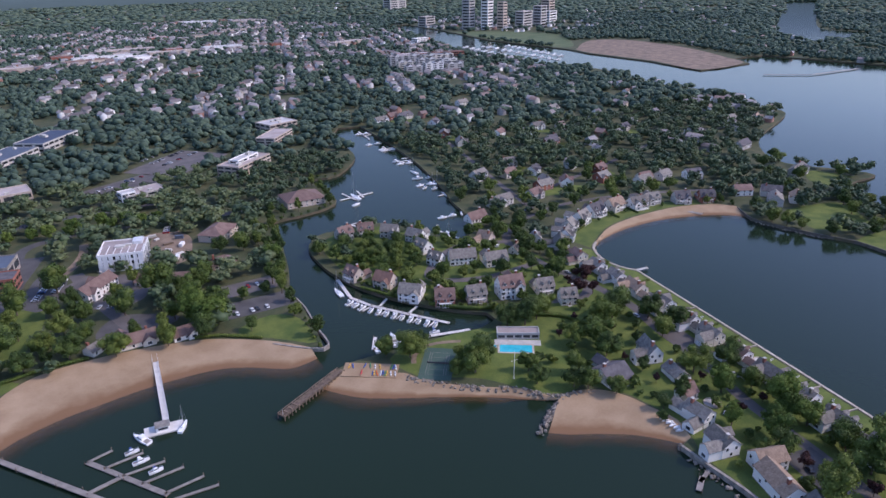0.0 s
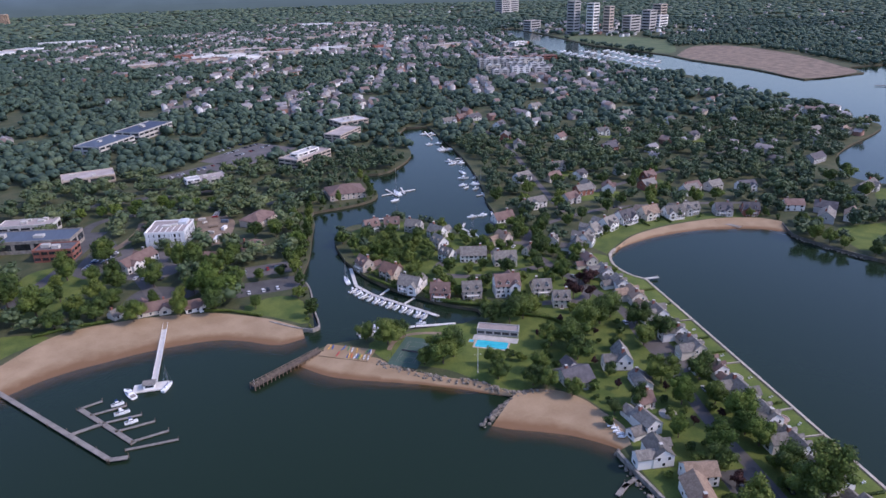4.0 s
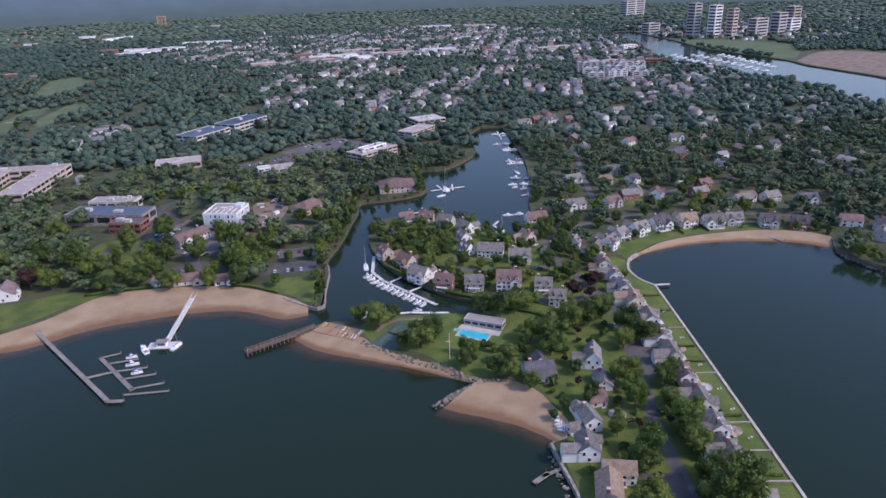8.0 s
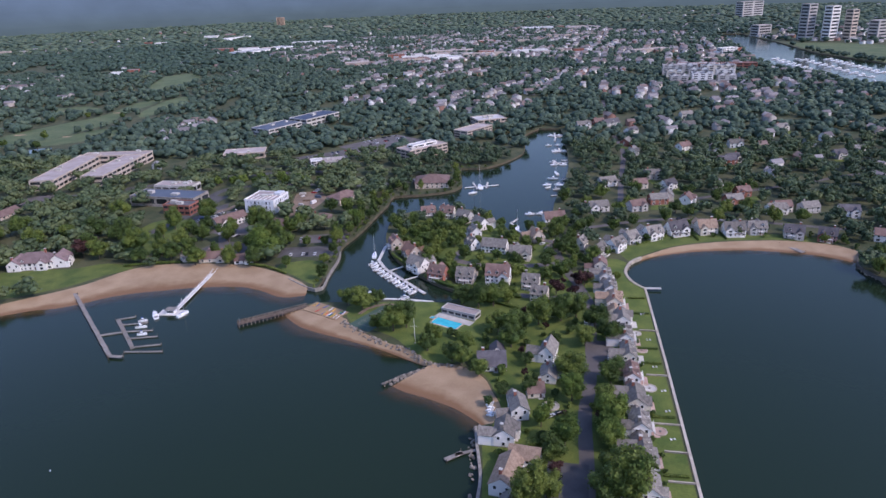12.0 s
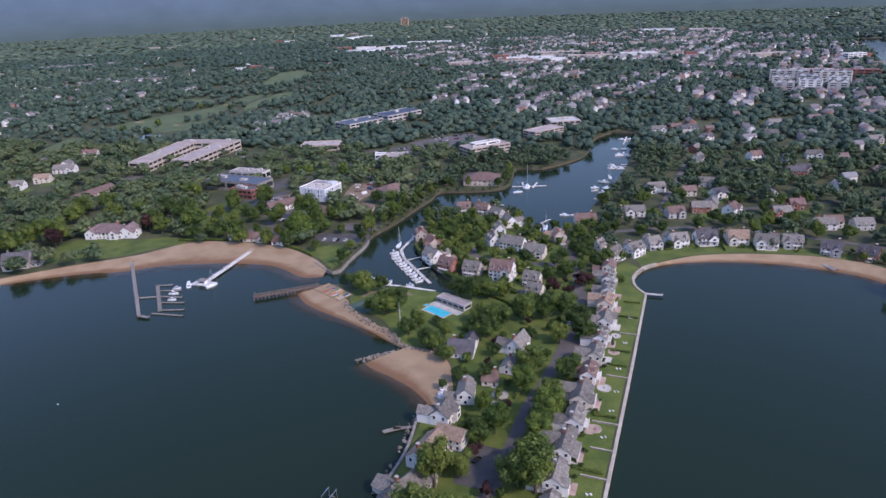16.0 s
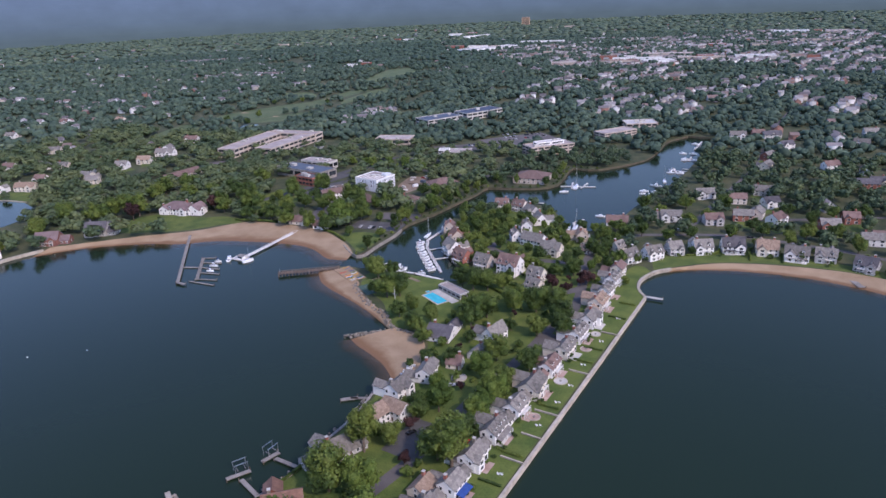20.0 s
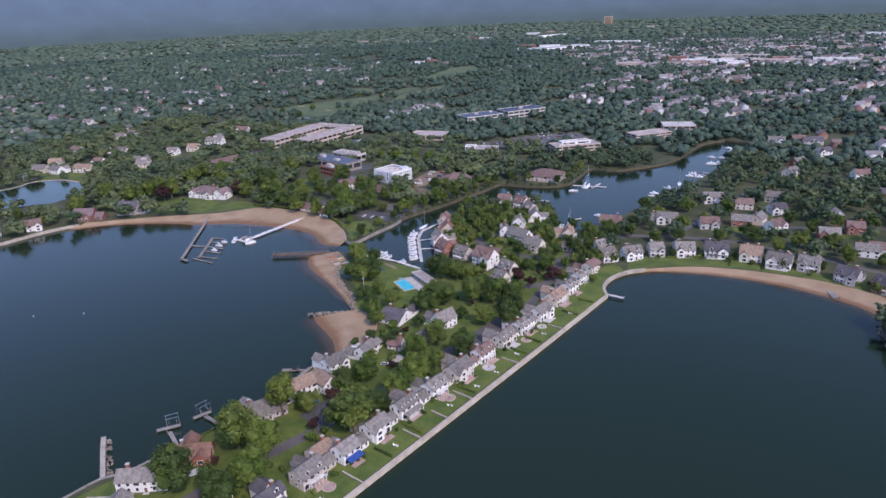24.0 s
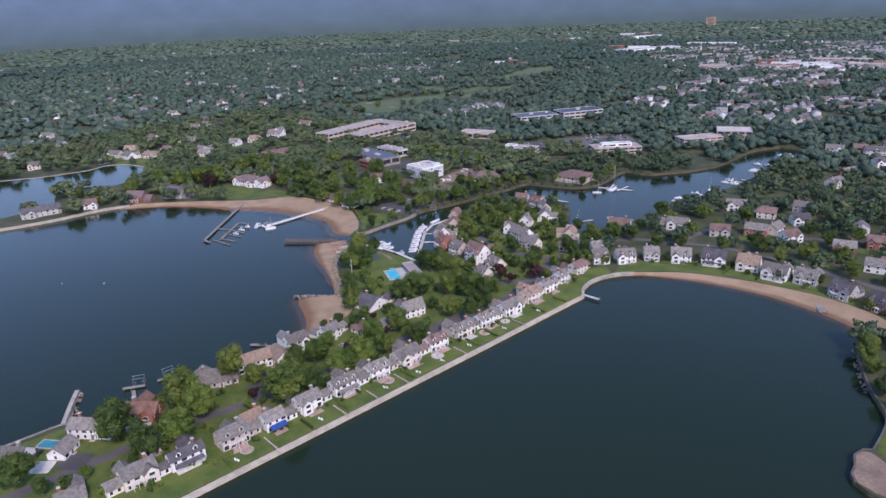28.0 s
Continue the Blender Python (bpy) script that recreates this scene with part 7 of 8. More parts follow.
def near_zone(x, y):
    return (y < 430 + 0.0 * x) & (x > -140) & (x < 60)


g1 = np.random.default_rng(21)
x, y = scatter(-800, 640, 250, 760, 10.6, g1, lambda x, y: ~near_zone(x, y))
far_enough = np.ones(len(x), bool)
for tx, ty in TREE_AT:
    far_enough &= (x - tx) ** 2 + (y - ty) ** 2 > 49
edge = np.min((x[:, None] - WATER_EDGE[None, :, 0]) ** 2 + (y[:, None] - WATER_EDGE[None, :, 1]) ** 2, axis=1) > 6
beachy = (y < 428) & (x > -340) & (x < -170) | (np.hypot(x - 125, y - 455) < 90) & (y < 480) | (y < 560) & (x > -130) & (x < 200) & (g1.uniform(0, 1, len(x)) < 0.4)
ok = far_enough & edge & ~beachy & ((patchy(x, y, 40, 3.3) > -0.28) | (x > 55))
east = ok & (x > 55) & (y > 470)
ok &= ~east
east &= g1.uniform(0, 1, len(x)) < 0.64
ok &= ~east
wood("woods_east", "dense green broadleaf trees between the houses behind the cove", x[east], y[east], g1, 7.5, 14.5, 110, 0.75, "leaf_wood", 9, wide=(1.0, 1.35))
west = ok & (x < -135)
ok &= ~west
west &= g1.uniform(0, 1, len(x)) < np.where(x < -540, 0.66, 0.76)
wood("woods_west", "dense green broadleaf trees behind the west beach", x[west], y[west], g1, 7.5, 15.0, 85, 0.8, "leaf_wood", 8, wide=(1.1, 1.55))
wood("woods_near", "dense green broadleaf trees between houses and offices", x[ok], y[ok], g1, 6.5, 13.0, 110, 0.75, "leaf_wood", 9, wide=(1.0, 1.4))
TOWN = [(-255, 1053), (-54, 983), (68, 1003), (347, 976), (592, 1158), (530, 1467), (657, 1713), (689, 2246), (326, 2821), (-282, 2819), (-679, 2438), (-602, 2001), (-417, 1657), (-291, 1363)]
STREET_A, STREET_GAP = radians(16), 58.0


def across(x, y):
    """Distance across the town's streets, from the nearest one."""
    u = (x + 40) * math.cos(STREET_A) - (y - 1000) * math.sin(STREET_A) - np.array([bend(a, b) for a, b in zip(x, y)])
    return np.abs((u + STREET_GAP / 2) % STREET_GAP - STREET_GAP / 2)


def bend(x, y):
    """The streets wander a little."""
    return 26 * noise.noise((x / 260, y / 260, 2.2))


def built_up(x, y):
    return (patchy(x, y, 160, 5.5) > -0.2) & (patchy(x, y, 55, 7.7) > -0.16)


def not_in_town(x, y):
    off = across(x, y)
    keep = np.where(off < 5.5, 0.0, np.where(off < 19, 0.40, 0.92))
    built = built_up(x, y)
    return ~(inside(TOWN, x, y) & built & (g1.uniform(0, 1, len(x)) > keep))


def in_rough(x, y):
    return inside(GOLF_ROUGH, x, y) & (g1.uniform(0, 1, len(x)) < 0.5)


x, y = scatter(-1300, 1250, 760, 1700, 12.0, g1, lambda x, y: (patchy(x, y, 60, 9.1) > -0.30) & not_in_town(x, y) & ~in_rough(x, y))
wood("woods_middle", "wide stretch of green broadleaf woods", x, y, g1, 5.5, 12.0, 4, 1.0, "leaf_far_hazed", 3, far=True, wide=(1.1, 1.6))
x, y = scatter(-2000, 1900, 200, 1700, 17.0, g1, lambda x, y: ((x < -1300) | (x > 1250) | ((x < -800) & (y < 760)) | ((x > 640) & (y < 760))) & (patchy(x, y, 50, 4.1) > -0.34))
wood("woods_side", "wide stretch of green broadleaf woods", x, y, g1, 6.5, 13.0, 2, 1.0, "leaf_far_hazed", 2, far=True, wide=(1.4, 1.9))
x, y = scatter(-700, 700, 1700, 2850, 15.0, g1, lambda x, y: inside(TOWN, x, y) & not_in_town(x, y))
wood("woods_town", "street trees of the far town", x, y, g1, 6.5, 12.0, 0, 1.0, "leaf_far_hazed", 2, far=True, wide=(1.1, 1.5))


def beyond(x, y, near, far):
    r = np.hypot(x, y - 150)
    return ((y > 1700) | (x < -2000) | (x > 1900)) & (r > near) & (r < far) & (x > -2.6 * y) & (x < 1.9 * y) & ~inside(TOWN, x, y) & ~((np.hypot((x - 980) / 330, (y - 1990) / 300) < 1) & (g1.uniform(0, 1, len(x)) < 0.7))


x, y = scatter(-2900, 2700, 200, 2900, 19.0, g1, lambda x, y: beyond(x, y, 0, 2600) & (patchy(x, y, 90, 6.4) > -0.42))
wood("woods_beyond", "far dark woods between scattered roofs", x, y, g1, 7.0, 13.0, 2, 1.0, "leaf_far_hazed", 2, far=True, wide=(1.6, 2.2))
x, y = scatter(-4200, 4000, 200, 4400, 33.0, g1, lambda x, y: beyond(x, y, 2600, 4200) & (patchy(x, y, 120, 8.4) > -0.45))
wood("woods_far", "far dark woods reaching to the hazy hills", x, y, g1, 8.0, 13.0, 0, 1.0, "leaf_far_hazed", 1, far=True, wide=(2.8, 3.8))


# ---- the far town's small houses ----
def town():
    g = np.random.default_rng(11)
    wv, wf, rv, rf = [], [], [], []
    n0 = m0 = 0
    spots, a = [], STREET_A
    for i in range(-14, 24):
        for j in range(-8, 135):
            for side in (-11.5, 11.5):
                u, v = i * STREET_GAP + side, j * 14.0
                if j % 12 == 0:
                    continue
                hx, hy = u * math.cos(a) + v * math.sin(a) - 40, 1000 - u * math.sin(a) + v * math.cos(a)
                off = bend(hx, hy)
                spots.append((hx + off * math.cos(a) + g.uniform(-3.5, 3.5), hy - off * math.sin(a) + g.uniform(-3, 3)))
    rows = len(spots)
    for _ in range(700):
        spots.append((g.uniform(-2600, 2400), g.uniform(700, 3600)))
    for _ in range(120):
        spots.append((g.uniform(130, 600), g.uniform(560, 1250)))
    for _ in range(260):
        spots.append((g.uniform(-1500, -560), g.uniform(350, 1700)))
    for _ in range(170):
        spots.append((g.uniform(680, 1250), g.uniform(1750, 2350)))
    for _ in range(90):
        spots.append((g.uniform(430, 640), g.uniform(1500, 1960)))
    for k in range(26):
        spots.append((-469 + 2.0 * (k % 13) + (k // 13) * 24 + g.uniform(-3, 3), 856 + 11.8 * (k % 13) + g.uniform(-2, 2)))
    for (ax, ay), (bx, by), n in (((-1600, 1774), (-1395, 1852), 22), ((-1590, 1800), (-1400, 1874), 18), ((-1158, 1395), (-1000, 1432), 16), ((-1158, 1455), (-999, 1453), 16)):
        spots += [(ax + (bx - ax) * k / (n - 1), ay + (by - ay) * k / (n - 1)) for k in range(n)]
    P = np.array(spots)
    idx = np.arange(len(P))
    dense = built_up(P[:, 0], P[:, 1])
    fine = g.uniform(0, 1, len(P))
    ok = inside(LAND, P[:, 0], P[:, 1]) & ~blocked(P[:, 0], P[:, 1]) & np.where(idx < rows, inside(TOWN, P[:, 0], P[:, 1]) & dense & (fine < 0.80), ((fine < 0.75) | (idx > len(P) - 73)) & ~inside(TOWN, P[:, 0], P[:, 1]) & ~inside(GOLF_ROUGH, P[:, 0], P[:, 1]))
    for X, Y in P[ok]:
        t = a + (math.pi / 2 if g.uniform() < 0.5 else 0) + g.uniform(-0.1, 0.1)
        w, d, e, r = g.uniform(8, 17), g.uniform(7, 11), g.uniform(4.5, 7.5), g.uniform(2.2, 3.6)
        c, s = math.cos(t), math.sin(t)
        L = [(-w / 2, -d / 2, 0), (w / 2, -d / 2, 0), (w / 2, d / 2, 0), (-w / 2, d / 2, 0), (-w / 2, -d / 2, e), (w / 2, -d / 2, e), (w / 2, d / 2, e), (-w / 2, d / 2, e), (-w / 2, 0, e + r), (w / 2, 0, e + r)]
        wv += [(x * c - y * s + X, x * s + y * c + Y, z + GROUND) for x, y, z in L]
        wf += [tuple(q + n0 for q in f) for f in ((0, 1, 5), (0, 5, 4), (1, 2, 6), (1, 6, 5), (2, 3, 7), (2, 7, 6), (3, 0, 4), (3, 4, 7), (4, 8, 7), (5, 6, 9))]
        n0 += 10
        o = 0.5
        R = [(-w / 2 - o, -d / 2 - o, e - 0.3), (w / 2 + o, -d / 2 - o, e - 0.3), (w / 2 + o, 0, e + r + 0.15), (-w / 2 - o, 0, e + r + 0.15), (w / 2 + o, d / 2 + o, e - 0.3), (-w / 2 - o, d / 2 + o, e - 0.3)]
        rv += [(x * c - y * s + X, x * s + y * c + Y, z + GROUND) for x, y, z in R]
        rf += [tuple(q + m0 for q in f) for f in ((0, 1, 2), (0, 2, 3), (3, 2, 4), (3, 4, 5))]
        m0 += 6
    t = thing("town_houses", "hundreds of small pale houses in the far town", "houses", kind="stuff")
    for nm, v, f, mat in (("walls", wv, wf, M["town_wall"]), ("roofs", rv, rf, M["town_roof"])):
        tagged(part(nm, fast_mesh(nm, v, f, mat), None, t), kind="stuff")


def island_material(name, stops, rough=0.85):
    """Each house of the far town takes one of a few colours."""
    m = bpy.data.materials.new(name)
    m.use_nodes = True
    N, L = m.node_tree.nodes, m.node_tree.links
    geo, ramp, nz = N.new("ShaderNodeNewGeometry"), N.new("ShaderNodeValToRGB"), N.new("ShaderNodeTexNoise")
    ramp.color_ramp.interpolation = 'CONSTANT'
    e = ramp.color_ramp.elements
    while len(e) < len(stops):
        e.new(0.5)
    for k, c in enumerate(stops):
        e[k].position, e[k].color = k / len(stops), (*c, 1)
    L.new(geo.outputs["Random Per Island"], ramp.inputs[0])
    nz.inputs["Scale"].default_value = 0.6
    L.new(geo.outputs["Position"], nz.inputs["Vector"])
    mul = N.new("ShaderNodeMath")
    mul.operation = 'MULTIPLY_ADD'
    mul.inputs[1].default_value, mul.inputs[2].default_value = 0.5, 0.75
    L.new(nz.outputs["Fac"], mul.inputs[0])
    hsv = N.new("ShaderNodeHueSaturation")
    L.new(ramp.outputs[0], hsv.inputs["Color"])
    L.new(mul.outputs[0], hsv.inputs["Value"])
    L.new(hsv.outputs[0], N["Principled BSDF"].inputs["Base Color"])
    N["Principled BSDF"].inputs["Roughness"].default_value = rough
    return m


M["town_wall"] = island_material("town_wall_paint", [(0.74, 0.73, 0.70), (0.50, 0.45, 0.40), (0.60, 0.59, 0.57), (0.38, 0.35, 0.33), (0.80, 0.79, 0.77), (0.30, 0.17, 0.13), (0.52, 0.51, 0.50), (0.77, 0.75, 0.71)])
M["town_roof"] = island_material("town_roof_shingle", [(0.18, 0.16, 0.155), (0.24, 0.215, 0.205), (0.13, 0.115, 0.11), (0.21, 0.15, 0.125), (0.29, 0.27, 0.26)])
town()


def town_streets():
    s = Shape()
    for i in range(-8, 16):
        for j in range(0, 120):
            u, v = i * STREET_GAP, j * 14.0
            p = [(u * math.cos(STREET_A) + w * math.sin(STREET_A) - 40, 1000 - u * math.sin(STREET_A) + w * math.cos(STREET_A)) for w in (v, v + 14.0)]
            c = np.array([(p[0][0] + p[1][0]) / 2]), np.array([(p[0][1] + p[1][1]) / 2])
            p = [(q[0] + bend(*q) * math.cos(STREET_A), q[1] - bend(*q) * math.sin(STREET_A)) for q in p]
            if inside(TOWN, *c)[0] and built_up(*c)[0]:
                s.beam(*p, 7.0, GROUND - 0.1, GROUND + 0.06)
    tagged(new("town_streets", s.mesh("town_streets", M["old_asphalt"])), "straight grey asphalt streets of the far town", "road", kind="structure")


town_streets()


# ---- cars ----
for cname, c in {"white": (0.75, 0.75, 0.74), "silver": (0.42, 0.43, 0.44), "black": (0.02, 0.02, 0.022), "red": (0.40, 0.03, 0.03), "blue": (0.04, 0.08, 0.20)}.items():
    M["car_" + cname] = material(cname + "_car_paint", c, tuple(v * 0.9 for v in c), 0.5, 3.0, 0.25, vary=0.08, fine_amount=0.05, bump=0)
M["tyre"] = material("tyre_rubber", (0.02, 0.02, 0.02), (0.035, 0.035, 0.035), 2.0, 9.0, 0.9)
WHEEL = Shape().tube((0, -0.12, 0), (0, 0.12, 0), 0.34, 0.34, 10).mesh("wheel", M["tyre"])


def car(colour):
    t = thing("car", f"parked {colour} car on the asphalt", "car", group="parked cars")
    ring = lambda z, x0, x1, y: [(x0, -y, z), (x1, -y, z), (x1, y, z), (x0, y, z)]
    part("body", Shape().loft([ring(0.3, -2.25, 2.25, 0.86), ring(0.62, -2.35, 2.35, 0.92), ring(0.95, -2.2, 2.1, 0.88)]), M["car_" + colour], t)
    part("cabin", Shape().loft([ring(0.95, -1.75, 1.05, 0.82), ring(1.42, -1.25, 0.35, 0.64)]), M["glass"], t, "dark glazed cabin")
    part("roof", Shape().loft([ring(1.42, -1.27, 0.37, 0.65), ring(1.49, -1.1, 0.2, 0.58)]), M["car_" + colour], t)
    for sx in (-1.4, 1.4):
        for sy in (-0.84, 0.84):
            part("wheel", WHEEL, None, t).matrix_local = pose(sx, sy, 0.34)
    return t


CARS = {c: car(c) for c in ("white", "silver", "black", "red", "blue")}
_used = set()


def park(colour, x, y, a):
    m = pose(x, y, GROUND + 0.07, 0, 0, a)
    if colour in _used:
        copy_thing(CARS[colour], m)
    else:
        _used.add(colour)
        CARS[colour].matrix_world = m


g5 = random.Random(9)
COLOURS = ("white", "silver", "black", "silver", "red", "blue", "white", "black")


def car_row(x, y, a, n, gap=2.9, fill=0.75):
    """Cars side by side along direction a, noses across it."""
    for k in range(n):
        if g5.random() < fill:
            c, s = math.cos(radians(a)), math.sin(radians(a))
            park(g5.choice(COLOURS), x + c * gap * k, y + s * gap * k, a + 90 + g5.uniform(-2, 2))


car_row(-190, 446, 2, 12, fill=0.35)
car_row(-286, 522, 72, 12, fill=0.7)
car_row(-275, 530, 72, 10, fill=0.6)
car_row(-252, 496, -25, 7, fill=0.7)
car_row(-200, 600, 76, 5, 4.0, 0.8)
car_row(-184, 479, 2, 10, fill=0.5)
car_row(-182, 818, 44, 18, 3.2, 0.4)
car_row(-170, 806, 44, 18, 3.2, 0.4)
car_row(-190, 832, 44, 16, 3.2, 0.4)
car_row(-238, 744, 30, 14, 3.2, 0.4)
car_row(-226, 756, 30, 14, 3.2, 0.4)
car_row(-308, 556, 76, 8, fill=0.6)
car_row(-110, 636, 0, 9, fill=0.6)
car_row(-222, 548, 76, 6, 4.5, 0.5)
for c, x, y, a in (("black", -8, 196, 70), ("red", 2, 205, 20), ("black", -24, 203, 60), ("silver", -22, 244, 30), ("black", -18, 246, 20), ("black", -58, 103, 123), ("black", -61.5, 101, 123), ("silver", 6, 262, 75), ("white", 8, 330, 80), ("silver", 12, 395, 90), ("white", -2, 455, 40), ("blue", -32, 200, 40), ("white", 60, 506, 10), ("black", 110, 502, 5), ("silver", 140, 495, 0)):
    park(c, x, y, a)


# ---- gardens behind the sea wall ----
def garden_wall(x0, y0, x1, y1, mat, label):
    t = thing("garden_wall", label, "garden wall", group="garden walls")
    part("wall", Shape().beam((x0, y0), (x1, y1), 0.5, GROUND - 0.1, GROUND + 0.7), M[mat], t)
    part("coping", Shape().beam((x0, y0), (x1, y1), 0.6, GROUND + 0.7, GROUND + 0.78), M["pale_wall"], t)


for k, yy in enumerate((165, 199.5, 217.3, 236, 275, 320)):
    wx = 0.1416 * (yy - 149) + 20
    garden_wall(wx - 11 + (k % 3), yy + 1.4, wx + 0.1, yy - 0.2, "stone", "low weathered garden wall running to the sea wall")


def round_patio(x, y, r, mat):
    t = thing("patio", "round paved garden patio with a low rim", "patio", pose(x, y, GROUND), group="patios")
    ring = lambda k, z: [(k * math.cos(a), k * math.sin(a), z) for a in np.linspace(0, math.tau, 25)[:-1]]
    part("paving", Shape().loft([ring(r, -0.1), ring(r, 0.1)]), M[mat], t)
    part("rim", Shape().loft([ring(r, 0.1), ring(r, 0.4), ring(r - 0.35, 0.4), ring(r - 0.35, 0.11)], close=False), M["pale_wall"], t)
    part("fire_bowl", Shape().tube((0, 0, 0.1), (0, 0, 0.55), 0.45, 0.6, 10), M["stone"], t, "round stone fire bowl")


for x, y, r, mt in ((22.5, 232, 3.0, "paving"), (26.5, 265, 3.4, "concrete"), (31.5, 300, 3.0, "paving"), (33, 318, 2.8, "concrete"), (12, 157, 2.8, "paving"), (-21, 252, 4.0, "concrete")):
    round_patio(x, y, r, mt)


def garden_chair():
    t = thing("garden_chair", "white slatted garden chair on the lawn", "chair", group="garden chairs")
    part("seat", Shape().box(-0.32, 0.32, -0.3, 0.35, 0.32, 0.38), M["white_paint"], t)
    part("backrest", Shape().loft([[(-0.32, 0.3, 0.36), (0.32, 0.3, 0.36), (0.32, 0.36, 0.36), (-0.32, 0.36, 0.36)], [(-0.28, 0.6, 1.05), (0.28, 0.6, 1.05), (0.28, 0.66, 1.05), (-0.28, 0.66, 1.05)]]), M["white_paint"], t)
    for sx in (-1, 1):
        part("armrest", Shape().box(sx * 0.36 - 0.08, sx * 0.36 + 0.08, -0.35, 0.4, 0.58, 0.62), M["white_paint"], t)
        for sy in (-0.28, 0.3):
            part("leg", Shape().box(sx * 0.34 - 0.04, sx * 0.34 + 0.04, sy - 0.04, sy + 0.04, 0, 0.58), M["white_paint"], t)
    return t


CHAIR = garden_chair()
_spots = [(25.5, 226), (27, 226.6), (29, 246), (30.5, 246.4), (31.5, 262), (33, 262.2), (33, 283), (34.5, 283.2), (37, 310), (38.4, 310.3), (14, 150), (15.4, 150.4), (20, 190), (21.4, 190.3), (41, 340), (42.3, 340.4)]
for k, (x, y) in enumerate(_spots):
    m = pose(x, y, GROUND + 0.02, 0, 0, 80 + 25 * (k % 2))
    if k:
        copy_thing(CHAIR, m)
    else:
        CHAIR.matrix_world = m


def hedge(pts, w, h, label="clipped dark green hedge"):
    """A dense clipped hedge along a line."""
    g = np.random.default_rng(int(abs(pts[0][0]) * 10))
    line = resample(smoothed(pts, 2), max(4, int(math.dist(pts[0], pts[-1]) / (0.65 if w < 1.3 else 1.2))))
    V, F, n0 = [], [], 0
    for c in line:
        n = 26
        d = unit(n, g)
        p = np.stack([c[0] + d[:, 0] * w * 0.55, c[1] + d[:, 1] * w * 0.55, GROUND + h * 0.5 + d[:, 2] * h * 0.5], 1)
        v, f = leaf_quads(p, d, 0.4, g)
        core = ICO_V * [w * 0.5, w * 0.5, h * 0.48] + [c[0], c[1], GROUND + h * 0.46]
        V += [v, core]
        F += [f + n0, ICO_F + n0 + len(v)]
        n0 += len(v) + len(core)
    tagged(new("hedge", fast_mesh("hedge", np.concatenate(V), np.concatenate(F), M["leaf"])), label + " along a garden", "hedge", group="hedges")


for yy in (147, 184, 203.5, 241.5, 286.5, 301, 341, 361):
    wx = 0.1416 * (yy - 149) + 20
    hedge([(wx - 11, yy + 0.8), (wx - 7, yy + 0.3), (wx - 2.2, yy - 0.4)], 1.1, 1.1)
hedge([(-110, 441), (-100, 424), (-90, 408)], 2.2, 2.0)
hedge([(-84, 400), (-70, 386), (-56, 378), (-40, 372), (-26, 366)], 3.0, 2.6)
hedge([(-58, 366), (-42, 360), (-28, 350), (-22, 336)], 2.6, 2.4)
hedge([(-61, 150), (-57, 165), (-56, 182)], 1.6, 1.4)
hedge([(-300, 432), (-280, 436), (-262, 436)], 2.0, 2.2)
hedge([(-210, 430), (-196, 424), (-180, 412)], 1.8, 2.0)
hedge([(70, 452), (88, 462), (90, 470)], 1.6, 1.6)
hedge([(110, 455), (110, 466), (109, 474)], 1.4, 1.6)
hedge([(130, 456), (130, 464), (130, 472)], 1.4, 1.6)


# ---- small things on the water ----
def buoy(x, y):
    t = thing("mooring_buoy", "small white mooring buoy on the water", "buoy", pose(x, y, 0), group="mooring buoys")
    ring = lambda r, z: [(r * math.cos(a), r * math.sin(a), z) for a in np.linspace(0, math.tau, 11)[:-1]]
    part("float", Shape().loft([ring(0.15, -0.3), ring(0.35, 0.1), ring(0.32, 0.35), ring(0.1, 0.5)]), M["gelcoat"], t)
    part("ring", Shape().tube((0, 0, 0.48), (0, 0, 0.7), 0.05, 0.06, 5), M["metal"], t)


for b in ((-257, 198), (-231, 215)):
    buoy(*b)
dock("long low timber breakwater in the harbour", [((815, 868), (880, 822), 5.0), ((880, 822), (1010, 822), 5.0)], z=1.6, mat="stone", piles=False, name="breakwater")
HARBOUR = [((600, 1250), (626, 1560)), ((655, 1230), (672, 1540)), ((702, 1270), (722, 1520))]
dock("floating marina docks with berths in the harbour", [(*q, 3.0) for q in HARBOUR], z=0.8, mat="pale_wood", piles=False)
SMALL_BOAT = thing("motorboat", "small white motorboat moored at a berth", "boat", pose(640, 1190, 0, 0, 0, 95), group="moored boats")
part("hull", hull(9.0, 3.0, 1.1), M["gelcoat"], SMALL_BOAT)
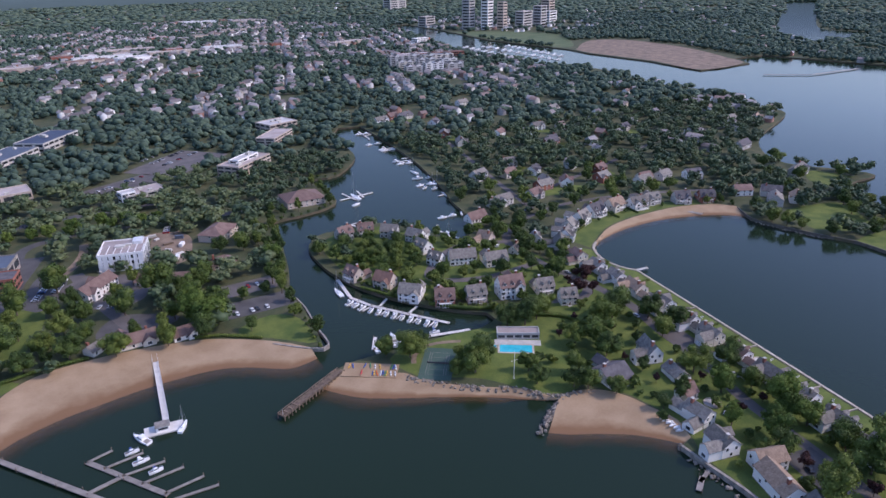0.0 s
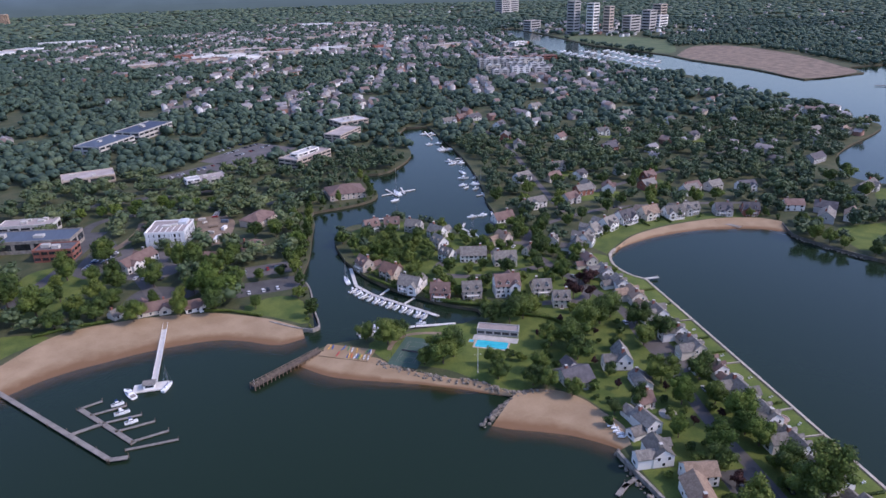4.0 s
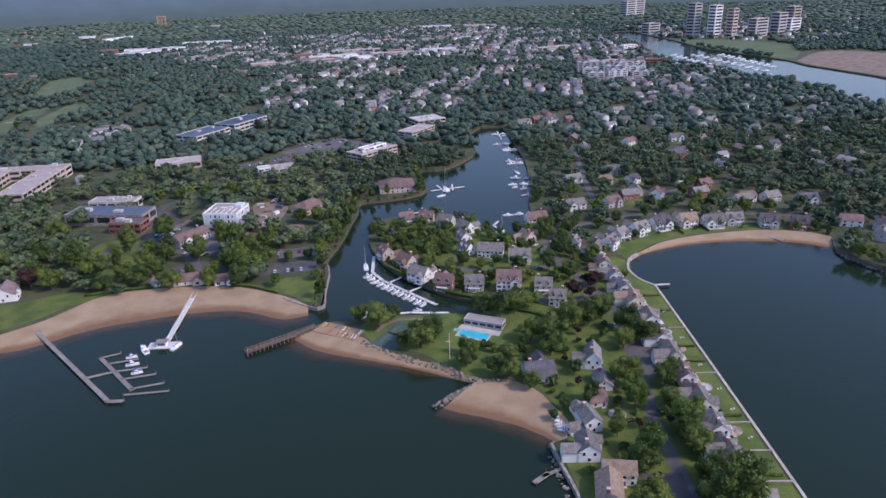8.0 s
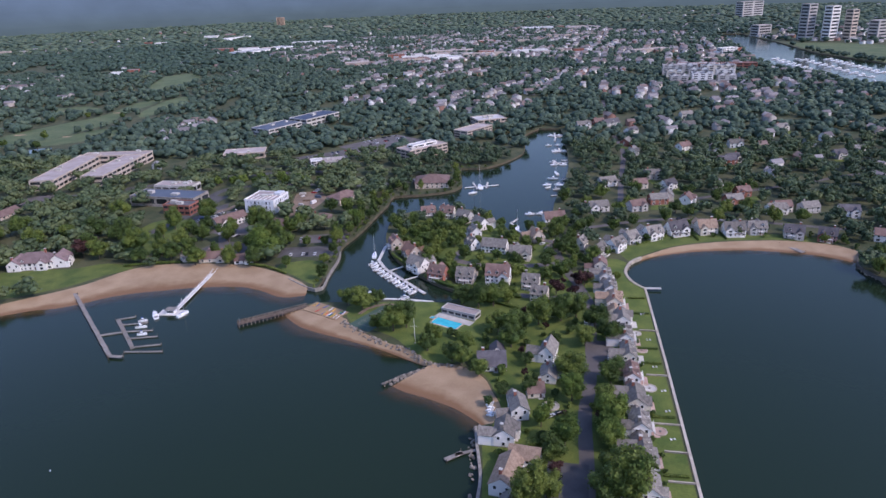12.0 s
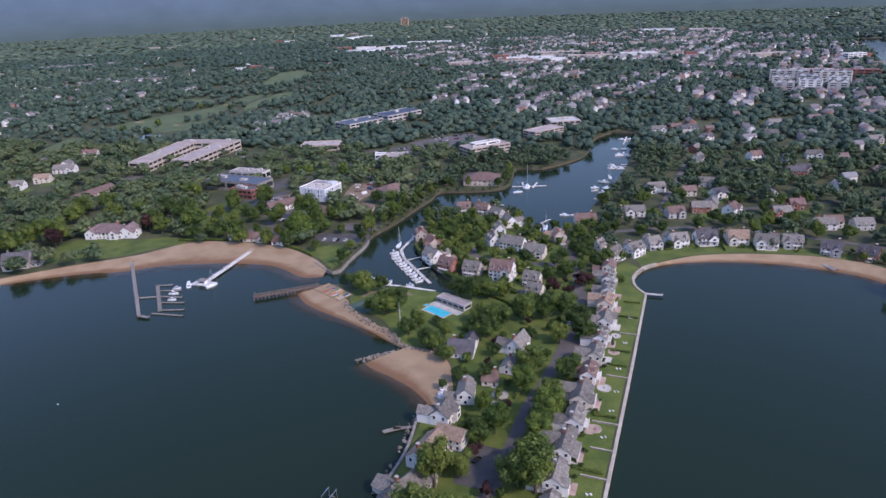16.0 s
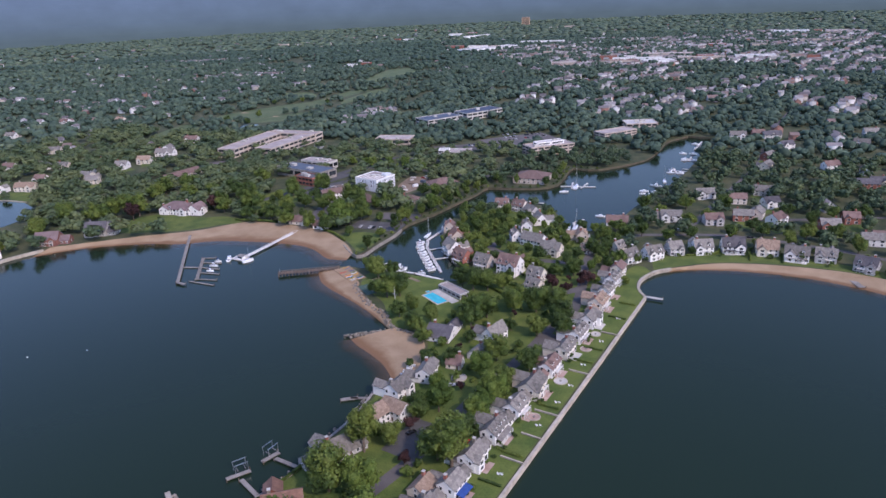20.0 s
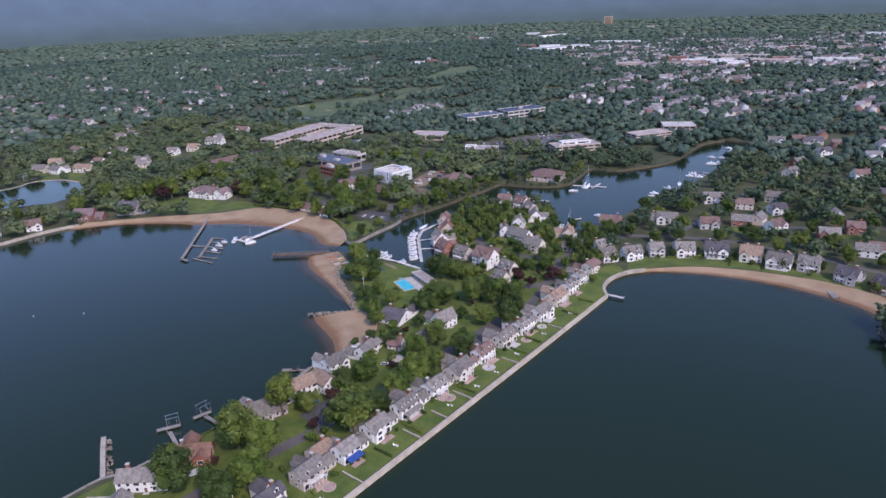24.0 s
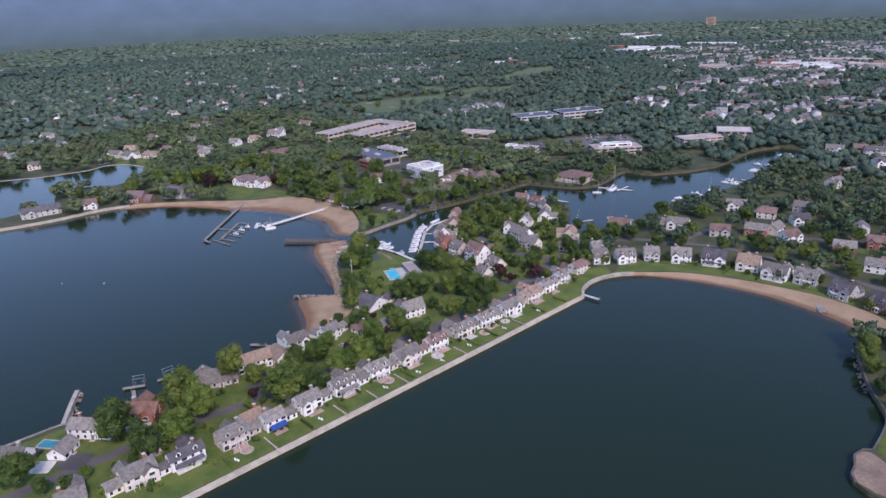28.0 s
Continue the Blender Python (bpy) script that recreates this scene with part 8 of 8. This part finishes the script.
part("cabin", Shape().loft([[(-1.5, -1.0, 1.0), (2.0, -0.9, 1.1), (2.0, 0.9, 1.1), (-1.5, 1.0, 1.0)], [(-1.4, -0.9, 2.3), (1.0, -0.8, 2.2), (1.0, 0.8, 2.2), (-1.4, 0.9, 2.3)]]), M["gelcoat"], SMALL_BOAT)
for k in range(60):
    (ax, ay), (bx, by) = HARBOUR[k % 3]
    u = (k // 3 + 0.5) / 20 + g5.uniform(-0.012, 0.012)
    side = 1 if k % 2 else -1
    copy_thing(SMALL_BOAT, pose(ax + (bx - ax) * u + side * 7.5, ay + (by - ay) * u, 0, 0, 0, 0 if side > 0 else 180) @ Matrix.Diagonal((1.2, 1.2, 1.2, 1)))
def dinghy():
    t = thing("dinghy", "small white dinghy drawn up on the sand", "boat", group="dinghies on the beach")
    part("hull", hull(3.4, 1.4, 0.5), M["gelcoat"], t)
    part("thwart", Shape().box(-0.3, 0.1, -0.55, 0.55, 0.42, 0.47), M["pale_wood"], t)
    part("well", Shape().box(-1.4, 0.9, -0.42, 0.42, 0.455, 0.465), M["wood"], t, "dark open well")
    return t


DINGHY = dinghy()
for k in range(6):
    m = pose(-48.6 + 0.5 * (k % 2), 245.5 + 2.0 * k, 2.15, 0, 0, 165 + 9 * (k % 3))
    if k:
        copy_thing(DINGHY, m)
    else:
        DINGHY.matrix_world = m
# more boats at the creek's small docks
dock("white dock with berths on the creek's east bank", [((64, 752), (48, 754), 1.8), ((50, 744), (51, 764), 1.8)], z=0.7, mat="pale_wood", piles=False)
for cx, cy, n in ((57, 838, 2), (51, 752, 3), (42, 694, 2), (27, 620, 2), (2, 535, 2), (50, 556, 2), (48, 784, 2), (-121, 375.5, 3)):
    for k in range(n):
        copy_thing(SMALL_BOAT, pose(cx + (k % 2) * 9 - 6 + g5.uniform(-1, 1), cy + (k // 2) * 5.0 - 5 + g5.uniform(-0.6, 0.6), 0, 0, 0, 180 * (k % 2) + g5.uniform(-8, 8)) @ Matrix.Diagonal((0.9, 0.9, 0.9, 1)))
